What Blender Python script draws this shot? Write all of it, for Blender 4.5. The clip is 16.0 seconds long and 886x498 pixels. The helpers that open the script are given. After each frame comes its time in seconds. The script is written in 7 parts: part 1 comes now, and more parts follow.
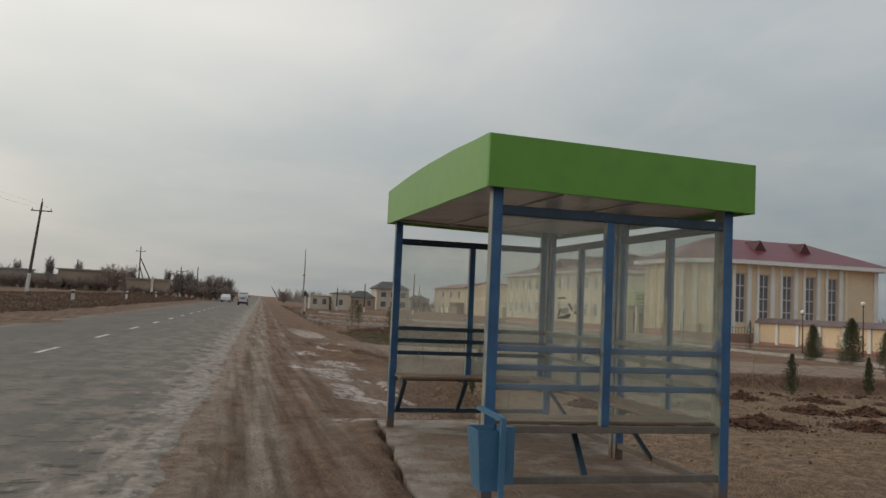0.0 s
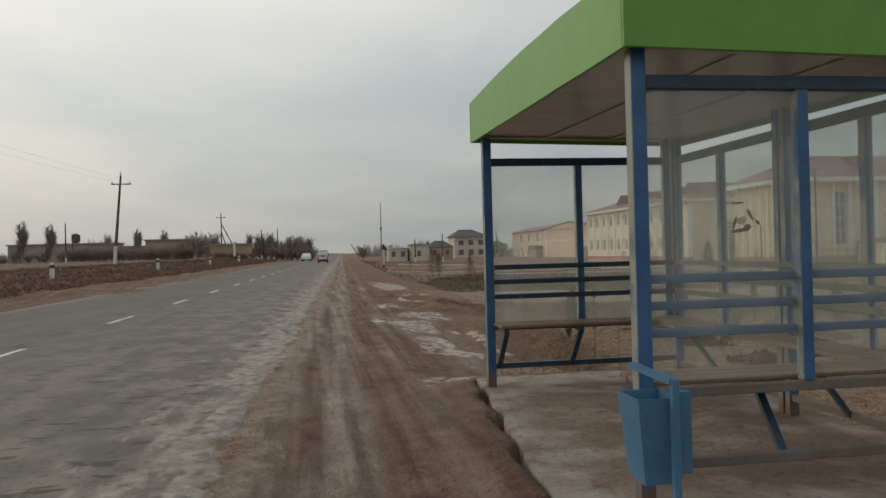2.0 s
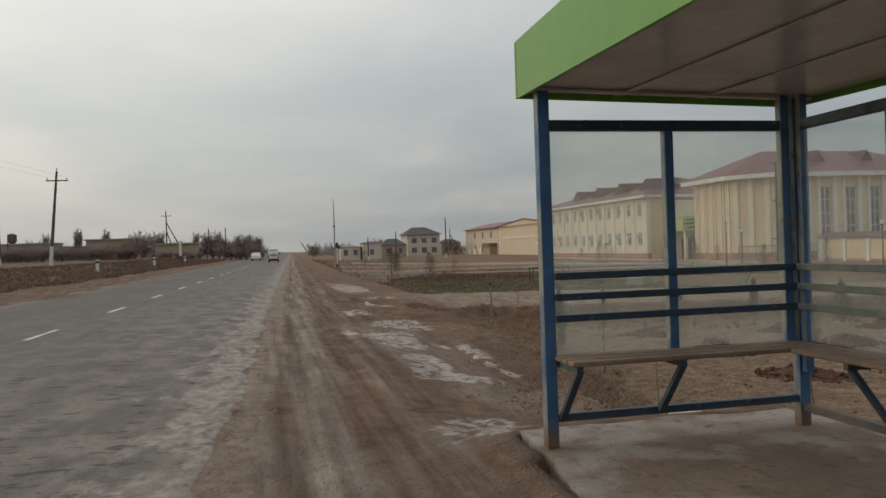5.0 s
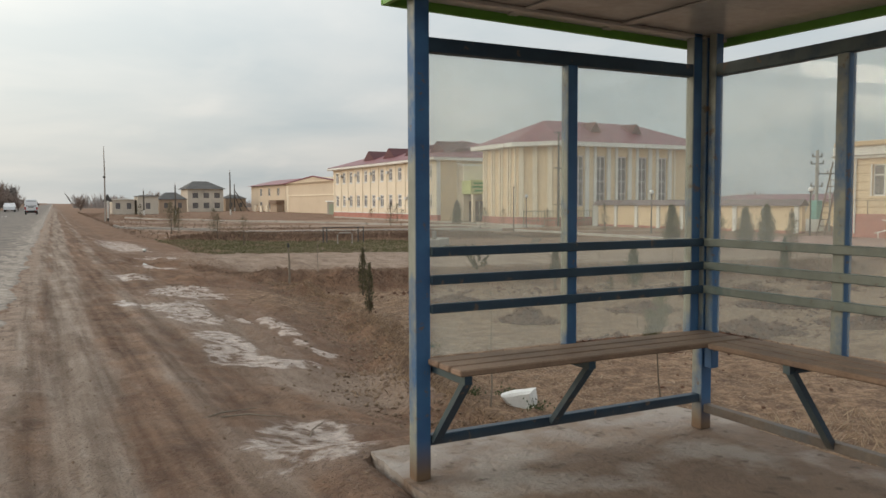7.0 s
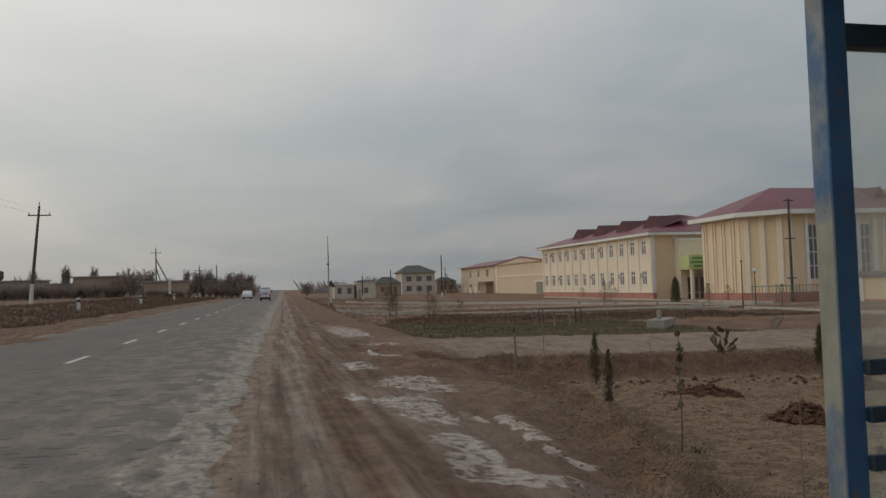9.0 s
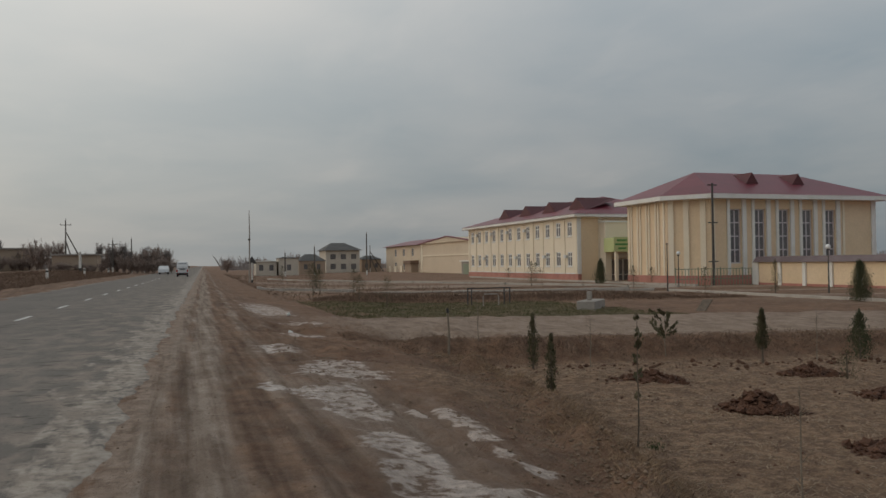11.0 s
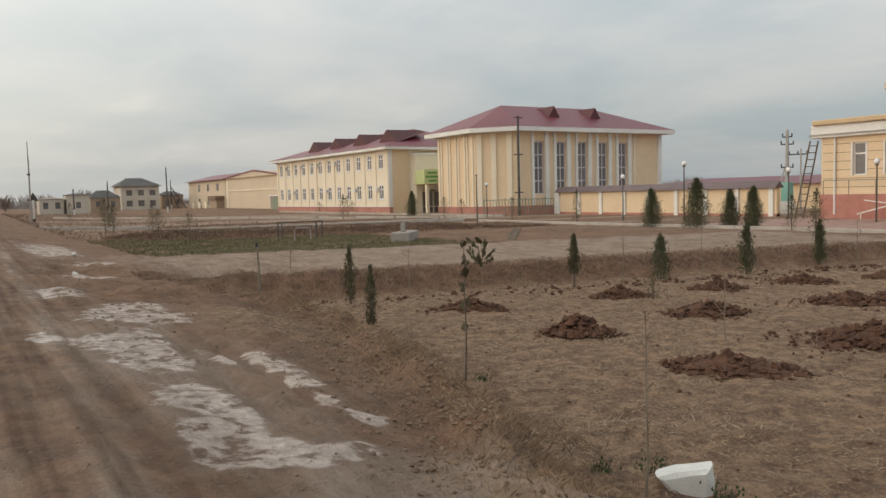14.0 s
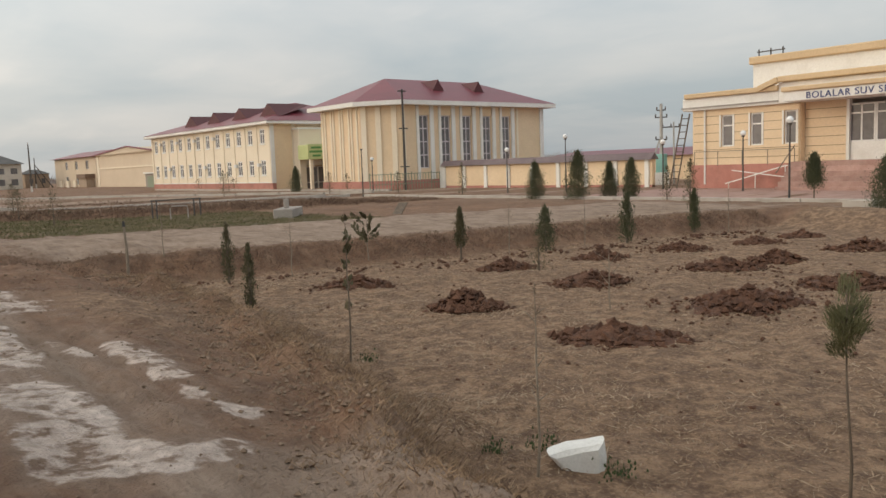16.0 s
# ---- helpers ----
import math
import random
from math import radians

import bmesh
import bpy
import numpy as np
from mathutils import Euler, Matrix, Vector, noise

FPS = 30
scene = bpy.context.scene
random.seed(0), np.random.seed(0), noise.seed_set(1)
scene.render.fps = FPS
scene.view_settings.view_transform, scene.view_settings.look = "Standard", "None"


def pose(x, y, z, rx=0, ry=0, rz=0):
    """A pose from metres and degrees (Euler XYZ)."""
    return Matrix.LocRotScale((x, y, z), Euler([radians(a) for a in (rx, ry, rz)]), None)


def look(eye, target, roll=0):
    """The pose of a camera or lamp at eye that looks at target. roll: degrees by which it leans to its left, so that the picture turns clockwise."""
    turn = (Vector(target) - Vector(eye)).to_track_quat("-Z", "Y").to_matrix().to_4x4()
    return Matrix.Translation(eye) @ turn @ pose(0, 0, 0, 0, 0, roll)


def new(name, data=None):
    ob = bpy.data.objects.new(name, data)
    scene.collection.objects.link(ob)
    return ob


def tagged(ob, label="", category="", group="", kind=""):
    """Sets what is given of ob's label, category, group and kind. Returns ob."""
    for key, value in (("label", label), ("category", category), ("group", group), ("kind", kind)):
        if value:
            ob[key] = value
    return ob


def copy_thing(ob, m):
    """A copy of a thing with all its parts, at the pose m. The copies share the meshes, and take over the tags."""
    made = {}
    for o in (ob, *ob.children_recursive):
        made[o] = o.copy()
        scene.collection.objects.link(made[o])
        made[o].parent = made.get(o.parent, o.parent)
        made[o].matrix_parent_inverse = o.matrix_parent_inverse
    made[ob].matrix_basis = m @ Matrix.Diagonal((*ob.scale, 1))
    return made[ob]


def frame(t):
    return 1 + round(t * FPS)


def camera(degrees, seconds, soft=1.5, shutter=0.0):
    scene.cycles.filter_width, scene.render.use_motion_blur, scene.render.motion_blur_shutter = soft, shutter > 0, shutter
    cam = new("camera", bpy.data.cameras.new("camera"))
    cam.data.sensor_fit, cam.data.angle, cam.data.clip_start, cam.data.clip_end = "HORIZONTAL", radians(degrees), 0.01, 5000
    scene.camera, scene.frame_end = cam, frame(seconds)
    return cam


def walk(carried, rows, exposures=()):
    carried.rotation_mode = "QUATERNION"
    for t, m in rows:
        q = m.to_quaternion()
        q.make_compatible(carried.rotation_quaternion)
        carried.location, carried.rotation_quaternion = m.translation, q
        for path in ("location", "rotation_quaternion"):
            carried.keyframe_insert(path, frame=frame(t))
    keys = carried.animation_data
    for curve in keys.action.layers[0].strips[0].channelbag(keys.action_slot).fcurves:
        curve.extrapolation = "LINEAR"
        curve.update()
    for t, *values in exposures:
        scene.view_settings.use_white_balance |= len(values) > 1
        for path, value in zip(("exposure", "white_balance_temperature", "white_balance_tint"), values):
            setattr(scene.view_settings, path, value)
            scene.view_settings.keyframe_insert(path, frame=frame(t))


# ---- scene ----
cam = camera(58.2, 16.0)
PATH = [
    (0, (0.044, -0.256, 1.42), (0.539, 1.677, 1.557), 2.6),
    (0.5, (0.09, 0.089, 1.366), (0.39, 2.063, 1.483), 3.1),
    (1, (0.155, 0.49, 1.343), (0.431, 2.468, 1.448), 2.1),
    (1.5, (0.171, 0.957, 1.349), (0.464, 2.935, 1.366), -0.6),
    (2, (0.221, 1.389, 1.298), (0.533, 3.364, 1.301), -1.5),
    (2.5, (0.168, 1.808, 1.293), (0.482, 3.783, 1.293), -0.7),
    (3, (0.06, 2.227, 1.338), (0.403, 4.197, 1.331), -1.1),
    (3.5, (0.05, 2.63, 1.326), (0.41, 4.597, 1.315), -2.2),
    (3.7, (0.026, 2.753, 1.344), (0.397, 4.718, 1.332), -2.2),
    (5.8, (0.026, 4.429, 1.343), (0.613, 6.341, 1.357), -1.3),
    (6, (0.053, 4.563, 1.377), (0.787, 6.424, 1.387), -0.7),
    (6.5, (0.097, 4.936, 1.358), (1.013, 6.713, 1.305), -0.5),
    (7, (0.127, 5.292, 1.365), (1.057, 7.059, 1.246), -0.2),
    (7.5, (0.165, 5.701, 1.423), (1.116, 7.46, 1.442), -0.9),
    (8, (0.132, 6.042, 1.401), (0.797, 7.926, 1.502), -1.9),
    (8.5, (0.125, 6.361, 1.41), (0.58, 8.306, 1.517), -1.8),
    (10.8, (0.317, 7.943, 1.336), (0.797, 9.884, 1.366), -0.9),
    (11, (0.344, 8.042, 1.348), (0.978, 9.939, 1.381), -0.8),
    (11.5, (0.431, 8.257, 1.332), (1.179, 10.112, 1.367), -1.0),
    (12, (0.566, 8.588, 1.297), (1.307, 10.446, 1.311), -1.2),
    (12.5, (0.607, 8.775, 1.251), (1.421, 10.599, 1.153), -1.2),
    (13, (0.603, 8.916, 1.246), (1.528, 10.684, 1.111), -1.2),
    (13.5, (0.625, 8.924, 1.26), (1.591, 10.67, 1.127), -1.7),
    (14, (0.635, 8.902, 1.236), (1.69, 10.595, 1.095), -1.5),
    (14.5, (0.664, 8.894, 1.231), (1.953, 10.413, 1.052), -0.6),
    (15, (0.724, 8.922, 1.207), (2.038, 10.416, 0.995), -1.3),
    (15.5, (0.859, 9.043, 1.218), (2.17, 10.538, 1.007), -2.1),
    (16, (0.909, 9.201, 1.192), (2.186, 10.725, 0.98), -2.1),
]
# the phone's exposure drifts as it turns
EXPOSURES = [(0.0, -0.24, 7000, 10), (0.3, -0.35, 7000, 10), (0.5, -0.42, 7000, 10), (1.0, -0.52, 7000, 10), (1.5, -0.3, 7000, 10), (2.0, -0.17, 7000, 10), (3.5, -0.1, 7000, 10), (6.0, -0.2, 7000, 10), (6.5, 0.25, 7100, 10), (7.0, 0.44, 7100, 10), (7.5, 0.22, 7000, 10), (8.0, -0.25, 6900, 10),
             (8.5, -0.43, 6900, 10), (11.0, -0.5, 6900, 10), (11.5, -0.16, 6900, 10), (12.0, -0.17, 7000, 10), (12.5, -0.10, 7100, 10), (13.0, 0.16, 7200, 11), (14.0, 0.34, 7300, 11), (14.5, 0.33, 7350, 12), (15.0, 0.58, 7300, 12), (15.5, 0.71, 7300, 12), (16.0, 0.44, 7300, 12)]
walk(cam, [(t, look(eye, target, roll)) for t, eye, target, roll in PATH], EXPOSURES)

# ---- daylight: overcast late afternoon, the west brighter ----
world = bpy.data.worlds.new("sky")
scene.world = world
world.use_nodes = True
wn, wl = world.node_tree.nodes, world.node_tree.links
wn.clear()
SUN_AZ, SUN_EL = radians(-62), radians(16)
sky = wn.new("ShaderNodeTexSky")
sky.sky_type, sky.sun_disc = "NISHITA", False
sky.sun_elevation, sky.sun_rotation = SUN_EL, SUN_AZ
sky.air_density, sky.dust_density = 1.3, 2.5
tc = wn.new("ShaderNodeTexCoord")
sep = wn.new("ShaderNodeSeparateXYZ")
wl.new(tc.outputs["Generated"], sep.inputs[0])
# flat cloud layer: direction divided by its height
hgt = wn.new("ShaderNodeMath")
hgt.operation, hgt.inputs[1].default_value = "ADD", 0.16
habs = wn.new("ShaderNodeMath")
habs.operation = "ABSOLUTE"
wl.new(sep.outputs["Z"], habs.inputs[0])
wl.new(habs.outputs[0], hgt.inputs[0])
flat = wn.new("ShaderNodeVectorMath")
flat.operation = "DIVIDE"
wl.new(tc.outputs["Generated"], flat.inputs[0])
wl.new(hgt.outputs[0], flat.inputs[1])
cl = wn.new("ShaderNodeTexNoise")
cl.inputs["Scale"].default_value, cl.inputs["Detail"].default_value, cl.inputs["Roughness"].default_value = 0.75, 6, 0.5
cl.inputs["Distortion"].default_value = 0.25
wl.new(flat.outputs[0], cl.inputs["Vector"])
cr = wn.new("ShaderNodeValToRGB")
cr.color_ramp.elements[0].position, cr.color_ramp.elements[1].position = 0.38, 0.68
cr.color_ramp.elements[0].color = (0.385, 0.468, 0.545, 1)
cr.color_ramp.elements[1].color = (0.56, 0.60, 0.645, 1)
wl.new(cl.outputs["Fac"], cr.inputs[0])
# glow of the veiled sun
dirn = wn.new("ShaderNodeVectorMath")
dirn.operation = "DOT_PRODUCT"
dirn.inputs[1].default_value = (math.sin(SUN_AZ) * math.cos(SUN_EL), math.cos(SUN_AZ) * math.cos(SUN_EL), math.sin(SUN_EL))
wl.new(tc.outputs["Generated"], dirn.inputs[0])
glow = wn.new("ShaderNodeMapRange")
glow.inputs["From Min"].default_value, glow.inputs["From Max"].default_value = -0.1, 1.0
glow.interpolation_type = "SMOOTHSTEP"
wl.new(dirn.outputs["Value"], glow.inputs["Value"])
add = wn.new("ShaderNodeMix")
add.data_type, add.blend_type = "RGBA", "ADD"
add.inputs[7].default_value = (0.45, 0.415, 0.355, 1)
wl.new(glow.outputs[0], add.inputs[0])
wl.new(cr.outputs[0], add.inputs[6])
# thin lighter streaks low in the sky
st = wn.new("ShaderNodeMapping")
st.inputs["Scale"].default_value = (0.9, 0.35, 1)
st.inputs["Rotation"].default_value = (0, 0, 0.5)
wl.new(flat.outputs[0], st.inputs[0])
sn = wn.new("ShaderNodeTexNoise")
sn.inputs["Scale"].default_value, sn.inputs["Detail"].default_value = 2.6, 7
wl.new(st.outputs[0], sn.inputs["Vector"])
sr = wn.new("ShaderNodeMapRange")
sr.inputs["From Min"].default_value, sr.inputs["From Max"].default_value = 0.58, 0.74
sr.inputs["To Max"].default_value = 0.35
wl.new(sn.outputs["Fac"], sr.inputs["Value"])
streak = wn.new("ShaderNodeMix")
streak.data_type, streak.blend_type = "RGBA", "ADD"
streak.inputs[7].default_value = (0.17, 0.13, 0.10, 1)
wl.new(sr.outputs[0], streak.inputs[0])
wl.new(add.outputs[2], streak.inputs[6])
bg1, bg2, mixw, outw = wn.new("ShaderNodeBackground"), wn.new("ShaderNodeBackground"), wn.new("ShaderNodeMixShader"), wn.new("ShaderNodeOutputWorld")
bg1.inputs["Strength"].default_value = 0.08
bg2.inputs["Strength"].default_value = 1.0
mixw.inputs[0].default_value = 0.88
wl.new(sky.outputs[0], bg1.inputs[0])
# the cloud thins to a duller haze towards the horizon
haze = wn.new("ShaderNodeMapRange")
haze.inputs["From Min"].default_value, haze.inputs["From Max"].default_value = 0.0, 0.32
haze.inputs["To Min"].default_value, haze.inputs["To Max"].default_value = 0.69, 1.18
wl.new(habs.outputs[0], haze.inputs["Value"])
dull = wn.new("ShaderNodeVectorMath")
dull.operation = "SCALE"
wl.new(streak.outputs[2], dull.inputs[0])
wl.new(haze.outputs[0], dull.inputs["Scale"])
wl.new(dull.outputs[0], bg2.inputs[0])
wl.new(bg1.outputs[0], mixw.inputs[1])
wl.new(bg2.outputs[0], mixw.inputs[2])
wl.new(mixw.outputs[0], outw.inputs[0])
sun = new("sun", bpy.data.lights.new("sun", "SUN"))
sun.data.energy, sun.data.angle, sun.data.color = 0.45, radians(25), (1.0, 0.9, 0.76)
sun.matrix_world = look((math.sin(SUN_AZ) * 50, math.cos(SUN_AZ) * 50, math.tan(SUN_EL) * 50), (0, 0, 0))


# ---- materials ----
def nodes_of(name, rough=0.8, metal=0.0):
    m = bpy.data.materials.new(name)
    m.use_nodes = True
    nt = m.node_tree
    b = nt.nodes["Principled BSDF"]
    b.inputs["Roughness"].default_value, b.inputs["Metallic"].default_value = rough, metal
    return m, nt.nodes, nt.links, b


def noise_fac(n, l, scale, detail=5, lo=0.35, hi=0.65, space="Object", stretch=None):
    t = n.new("ShaderNodeTexCoord")
    src = t.outputs["Object"]
    if space == "World":
        src = n.new("ShaderNodeNewGeometry").outputs["Position"]
    if stretch:
        mp = n.new("ShaderNodeMapping")
        mp.inputs["Scale"].default_value = stretch
        l.new(src, mp.inputs[0])
        src = mp.outputs[0]
    x = n.new("ShaderNodeTexNoise")
    x.inputs["Scale"].default_value, x.inputs["Detail"].default_value = scale, detail
    x.inputs["Roughness"].default_value = 0.6
    l.new(src, x.inputs["Vector"])
    r = n.new("ShaderNodeMapRange")
    r.inputs["From Min"].default_value, r.inputs["From Max"].default_value = lo, hi
    l.new(x.outputs["Fac"], r.inputs["Value"])
    return r.outputs[0]


def mixc(n, l, fac, a, b, blend="MIX"):
    m = n.new("ShaderNodeMix")
    m.data_type, m.blend_type = "RGBA", blend
    for sock, v in ((m.inputs[0], fac), (m.inputs[6], a), (m.inputs[7], b)):
        if isinstance(v, (int, float)):
            sock.default_value = v
        elif isinstance(v, tuple):
            sock.default_value = (*v, 1) if len(v) == 3 else v
        else:
            l.new(v, sock)
    return m.outputs[2]


def bump(n, l, b, height, strength=0.4, dist=0.02):
    k = n.new("ShaderNodeBump")
    k.inputs["Strength"].default_value, k.inputs["Distance"].default_value = strength, dist
    l.new(height, k.inputs["Height"])
    l.new(k.outputs[0], b.inputs["Normal"])


def surf(name, c1, c2, scale=3.0, rough=0.8, fine=40.0, dirt=None, dirt_amount=0.5, bumpy=0.2, dist=0.005, metal=0.0, space="World", vary=0.0, stretch=None):
    """A plain surface: two tones at a large scale, a fine grain, stains of a third colour, fine relief."""
    m, n, l, b = nodes_of(name, rough, metal)
    big = noise_fac(n, l, scale, 4, space=space, stretch=stretch)
    small = noise_fac(n, l, fine, 3, 0.25, 0.75, space=space, stretch=stretch)
    c = mixc(n, l, big, c1, c2)
    c = mixc(n, l, 0.35, c, mixc(n, l, small, tuple(v * 0.8 for v in c1), tuple(min(1, v * 1.15) for v in c2)))
    if dirt:
        c = mixc(n, l, mixv(n, l, noise_fac(n, l, scale * 0.6 + 0.3, 6, 0.5, 0.75, space=space), dirt_amount), c, dirt)
    if vary:
        oi = n.new("ShaderNodeObjectInfo")
        mr = n.new("ShaderNodeMapRange")
        mr.inputs["To Min"].default_value, mr.inputs["To Max"].default_value = 1 - vary, 1 + vary
        l.new(oi.outputs["Random"], mr.inputs["Value"])
        hsv = n.new("ShaderNodeHueSaturation")
        l.new(mr.outputs[0], hsv.inputs["Value"])
        l.new(c, hsv.inputs["Color"])
        c = hsv.outputs[0]
    l.new(c, b.inputs["Base Color"])
    if bumpy:
        bump(n, l, b, small, bumpy, dist)
    return m


def mixv(n, l, fac, k):
    q = n.new("ShaderNodeMath")
    q.operation, q.inputs[1].default_value = "MULTIPLY", k
    q.use_clamp = True
    l.new(fac, q.inputs[0])
    return q.outputs[0]


def glass(name, tint, dust, dust_col, space="World"):
    """A flat pane: clear, with a film of dust and a mirror gloss at grazing angles."""
    m, n, l, b = nodes_of(name)
    n.remove(b)
    tr, di, gl = n.new("ShaderNodeBsdfTransparent"), n.new("ShaderNodeBsdfDiffuse"), n.new("ShaderNodeBsdfGlossy")
    tr.inputs[0].default_value, di.inputs[0].default_value = (*tint, 1), (*dust_col, 1)
    gl.inputs["Roughness"].default_value = 0.04
    f = noise_fac(n, l, 2.2, 6, 0.25, 0.8, space=space)
    r = n.new("ShaderNodeMapRange")
    r.inputs["To Min"].default_value, r.inputs["To Max"].default_value = dust * 0.6, dust * 1.4
    l.new(f, r.inputs["Value"])
    tl, film = n.new("ShaderNodeBsdfTranslucent"), n.new("ShaderNodeMixShader")
    tl.inputs[0].default_value, film.inputs[0].default_value = (*dust_col, 1), 0.5
    l.new(di.outputs[0], film.inputs[1])
    l.new(tl.outputs[0], film.inputs[2])
    m1, m2, fr = n.new("ShaderNodeMixShader"), n.new("ShaderNodeMixShader"), n.new("ShaderNodeMath")
    lw = n.new("ShaderNodeLayerWeight")
    lw.inputs["Blend"].default_value = 0.5
    pw = n.new("ShaderNodeMath")
    pw.operation, pw.inputs[1].default_value = "POWER", 4.0
    l.new(lw.outputs["Facing"], pw.inputs[0])
    fr.operation, fr.inputs[1].default_value, fr.inputs[2].default_value = "MULTIPLY_ADD", 0.30, 0.025
    l.new(pw.outputs[0], fr.inputs[0])
    l.new(r.outputs[0], m1.inputs[0])
    l.new(tr.outputs[0], m1.inputs[1])
    l.new(film.outputs[0], m1.inputs[2])
    l.new(fr.outputs[0], m2.inputs[0])
    l.new(m1.outputs[0], m2.inputs[1])
    l.new(gl.outputs[0], m2.inputs[2])
    l.new(m2.outputs[0], n["Material Output"].inputs[0])
    return m


def worn_paint(name, base, base2, faded, rust):
    """Old blue paint on steel: bleached on the side that faces the road, rusty towards the feet and in chips."""
    m, n, l, b = nodes_of(name, 0.5)
    g = n.new("ShaderNodeNewGeometry")
    s = n.new("ShaderNodeSeparateXYZ")
    l.new(g.outputs["Normal"], s.inputs[0])
    c = mixc(n, l, noise_fac(n, l, 5, 5, space="World"), base, base2)
    west = n.new("ShaderNodeMapRange")
    west.inputs["From Min"].default_value, west.inputs["From Max"].default_value = -0.3, -0.9
    l.new(s.outputs["X"], west.inputs["Value"])
    patch = noise_fac(n, l, 2.6, 6, 0.38, 0.5, space="World", stretch=(1, 1, 0.7))
    fm = n.new("ShaderNodeMath")
    fm.operation = "MULTIPLY"
    l.new(west.outputs[0], fm.inputs[0])
    l.new(patch, fm.inputs[1])
    c = mixc(n, l, fm.outputs[0], c, mixc(n, l, noise_fac(n, l, 7, 4, space="World"), faded, tuple(v * 0.75 for v in faded)))
    chips = noise_fac(n, l, 14, 6, 0.62, 0.68, space="World")
    c = mixc(n, l, mixv(n, l, chips, 0.75), c, rust)
    p = n.new("ShaderNodeSeparateXYZ")
    l.new(g.outputs["Position"], p.inputs[0])
    foot = n.new("ShaderNodeMapRange")
    foot.inputs["From Min"].default_value, foot.inputs["From Max"].default_value = 0.2, 0.03
    l.new(p.outputs["Z"], foot.inputs["Value"])
    c = mixc(n, l, foot.outputs[0], c, rust)
    l.new(c, b.inputs["Base Color"])
    bump(n, l, b, noise_fac(n, l, 60, 3, space="World"), 0.15, 0.003)
    return m


M = {}
M["blue"] = worn_paint("blue_paint", (0.03, 0.095, 0.215), (0.043, 0.135, 0.275), (0.30, 0.31, 0.26), (0.16, 0.10, 0.06))
M["rustrail"] = surf("rusty_rail", (0.13, 0.10, 0.08), (0.20, 0.165, 0.135), 4, 0.7, 40, (0.09, 0.13, 0.15), 0.6, 0.3)
# darker copy of the blue: shade on top, back and far rails put into colour
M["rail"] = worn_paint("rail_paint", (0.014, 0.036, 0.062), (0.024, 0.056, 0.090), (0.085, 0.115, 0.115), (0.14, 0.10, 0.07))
M["binblue"] = surf("bin_paint", (0.045, 0.145, 0.255), (0.075, 0.20, 0.33), 3, 0.45, 50, (0.13, 0.12, 0.10), 0.6)
M["green"] = surf("green_panel", (0.115, 0.305, 0.033), (0.14, 0.34, 0.043), 0.8, 0.42, 6, (0.16, 0.27, 0.07), 0.35, 0.04)
M["soffit"] = surf("soffit_sheet", (0.44, 0.40, 0.37), (0.52, 0.485, 0.455), 1.2, 0.24, 20, (0.25, 0.20, 0.17), 0.6, 0.05)
M["bench"] = surf("bench_wood", (0.17, 0.105, 0.07), (0.27, 0.18, 0.125), 4, 0.7, 60, (0.09, 0.06, 0.05), 0.6, 0.4, 0.003)
M["concrete"] = surf("concrete", (0.40, 0.36, 0.315), (0.50, 0.455, 0.41), 1.3, 0.9, 30, (0.22, 0.19, 0.16), 0.55, 0.5, 0.01)
M["pane"] = glass("dusty_glass", (0.94, 0.96, 0.94), 0.16, (0.80, 0.80, 0.74))
M["pane_near"] = glass("thin_dust_glass", (0.94, 0.96, 0.94), 0.11, (0.80, 0.80, 0.74))
M["yellow"] = surf("yellow_render", (0.745, 0.57, 0.38), (0.815, 0.645, 0.455), 0.25, 0.9, 9, (0.63, 0.50, 0.33), 0.4, 0.2)
M["cream"] = surf("cream_render", (0.80, 0.695, 0.545), (0.86, 0.765, 0.625), 0.3, 0.9, 9, (0.68, 0.60, 0.47), 0.35, 0.2)
M["white"] = surf("white_paint", (0.76, 0.745, 0.71), (0.83, 0.82, 0.79), 0.5, 0.7, 12, (0.56, 0.52, 0.45), 0.4, 0.1)
M["maroon"] = surf("maroon_roof", (0.155, 0.022, 0.035), (0.21, 0.035, 0.05), 0.35, 0.42, 7, (0.12, 0.03, 0.035), 0.5, 0.1)
M["maroon_dark"] = surf("maroon_gable", (0.075, 0.016, 0.02), (0.11, 0.025, 0.03), 0.5, 0.6, 8, None, 0, 0.1)
M["plinth"] = surf("red_plinth", (0.42, 0.175, 0.14), (0.52, 0.245, 0.20), 0.9, 0.85, 14, (0.24, 0.13, 0.10), 0.6, 0.3)
M["stone"] = surf("pink_stone", (0.34, 0.195, 0.16), (0.47, 0.31, 0.265), 1.6, 0.85, 18, (0.22, 0.14, 0.12), 0.6, 0.5, 0.02, vary=0.18)
M["wglass"] = surf("window_glass", (0.12, 0.115, 0.12), (0.20, 0.19, 0.195), 0.4, 0.12, 3, None, 0, 0)
M["frame"] = surf("window_frame", (0.70, 0.69, 0.68), (0.78, 0.77, 0.75), 1, 0.45, 10, None, 0, 0)
M["frame_violet"] = surf("window_frame_old", (0.58, 0.53, 0.56), (0.66, 0.61, 0.63), 1, 0.5, 10, None, 0, 0)
M["lime"] = surf("lime_sign", (0.50, 0.56, 0.26), (0.57, 0.63, 0.32), 1, 0.5, 10, None, 0, 0)
M["signgreen"] = surf("sign_ink", (0.10, 0.30, 0.08), (0.12, 0.34, 0.10), 1, 0.5, 10, None, 0, 0)
M["signblue"] = surf("letter_blue", (0.03, 0.05, 0.16), (0.04, 0.06, 0.2), 1, 0.4, 10, None, 0, 0)
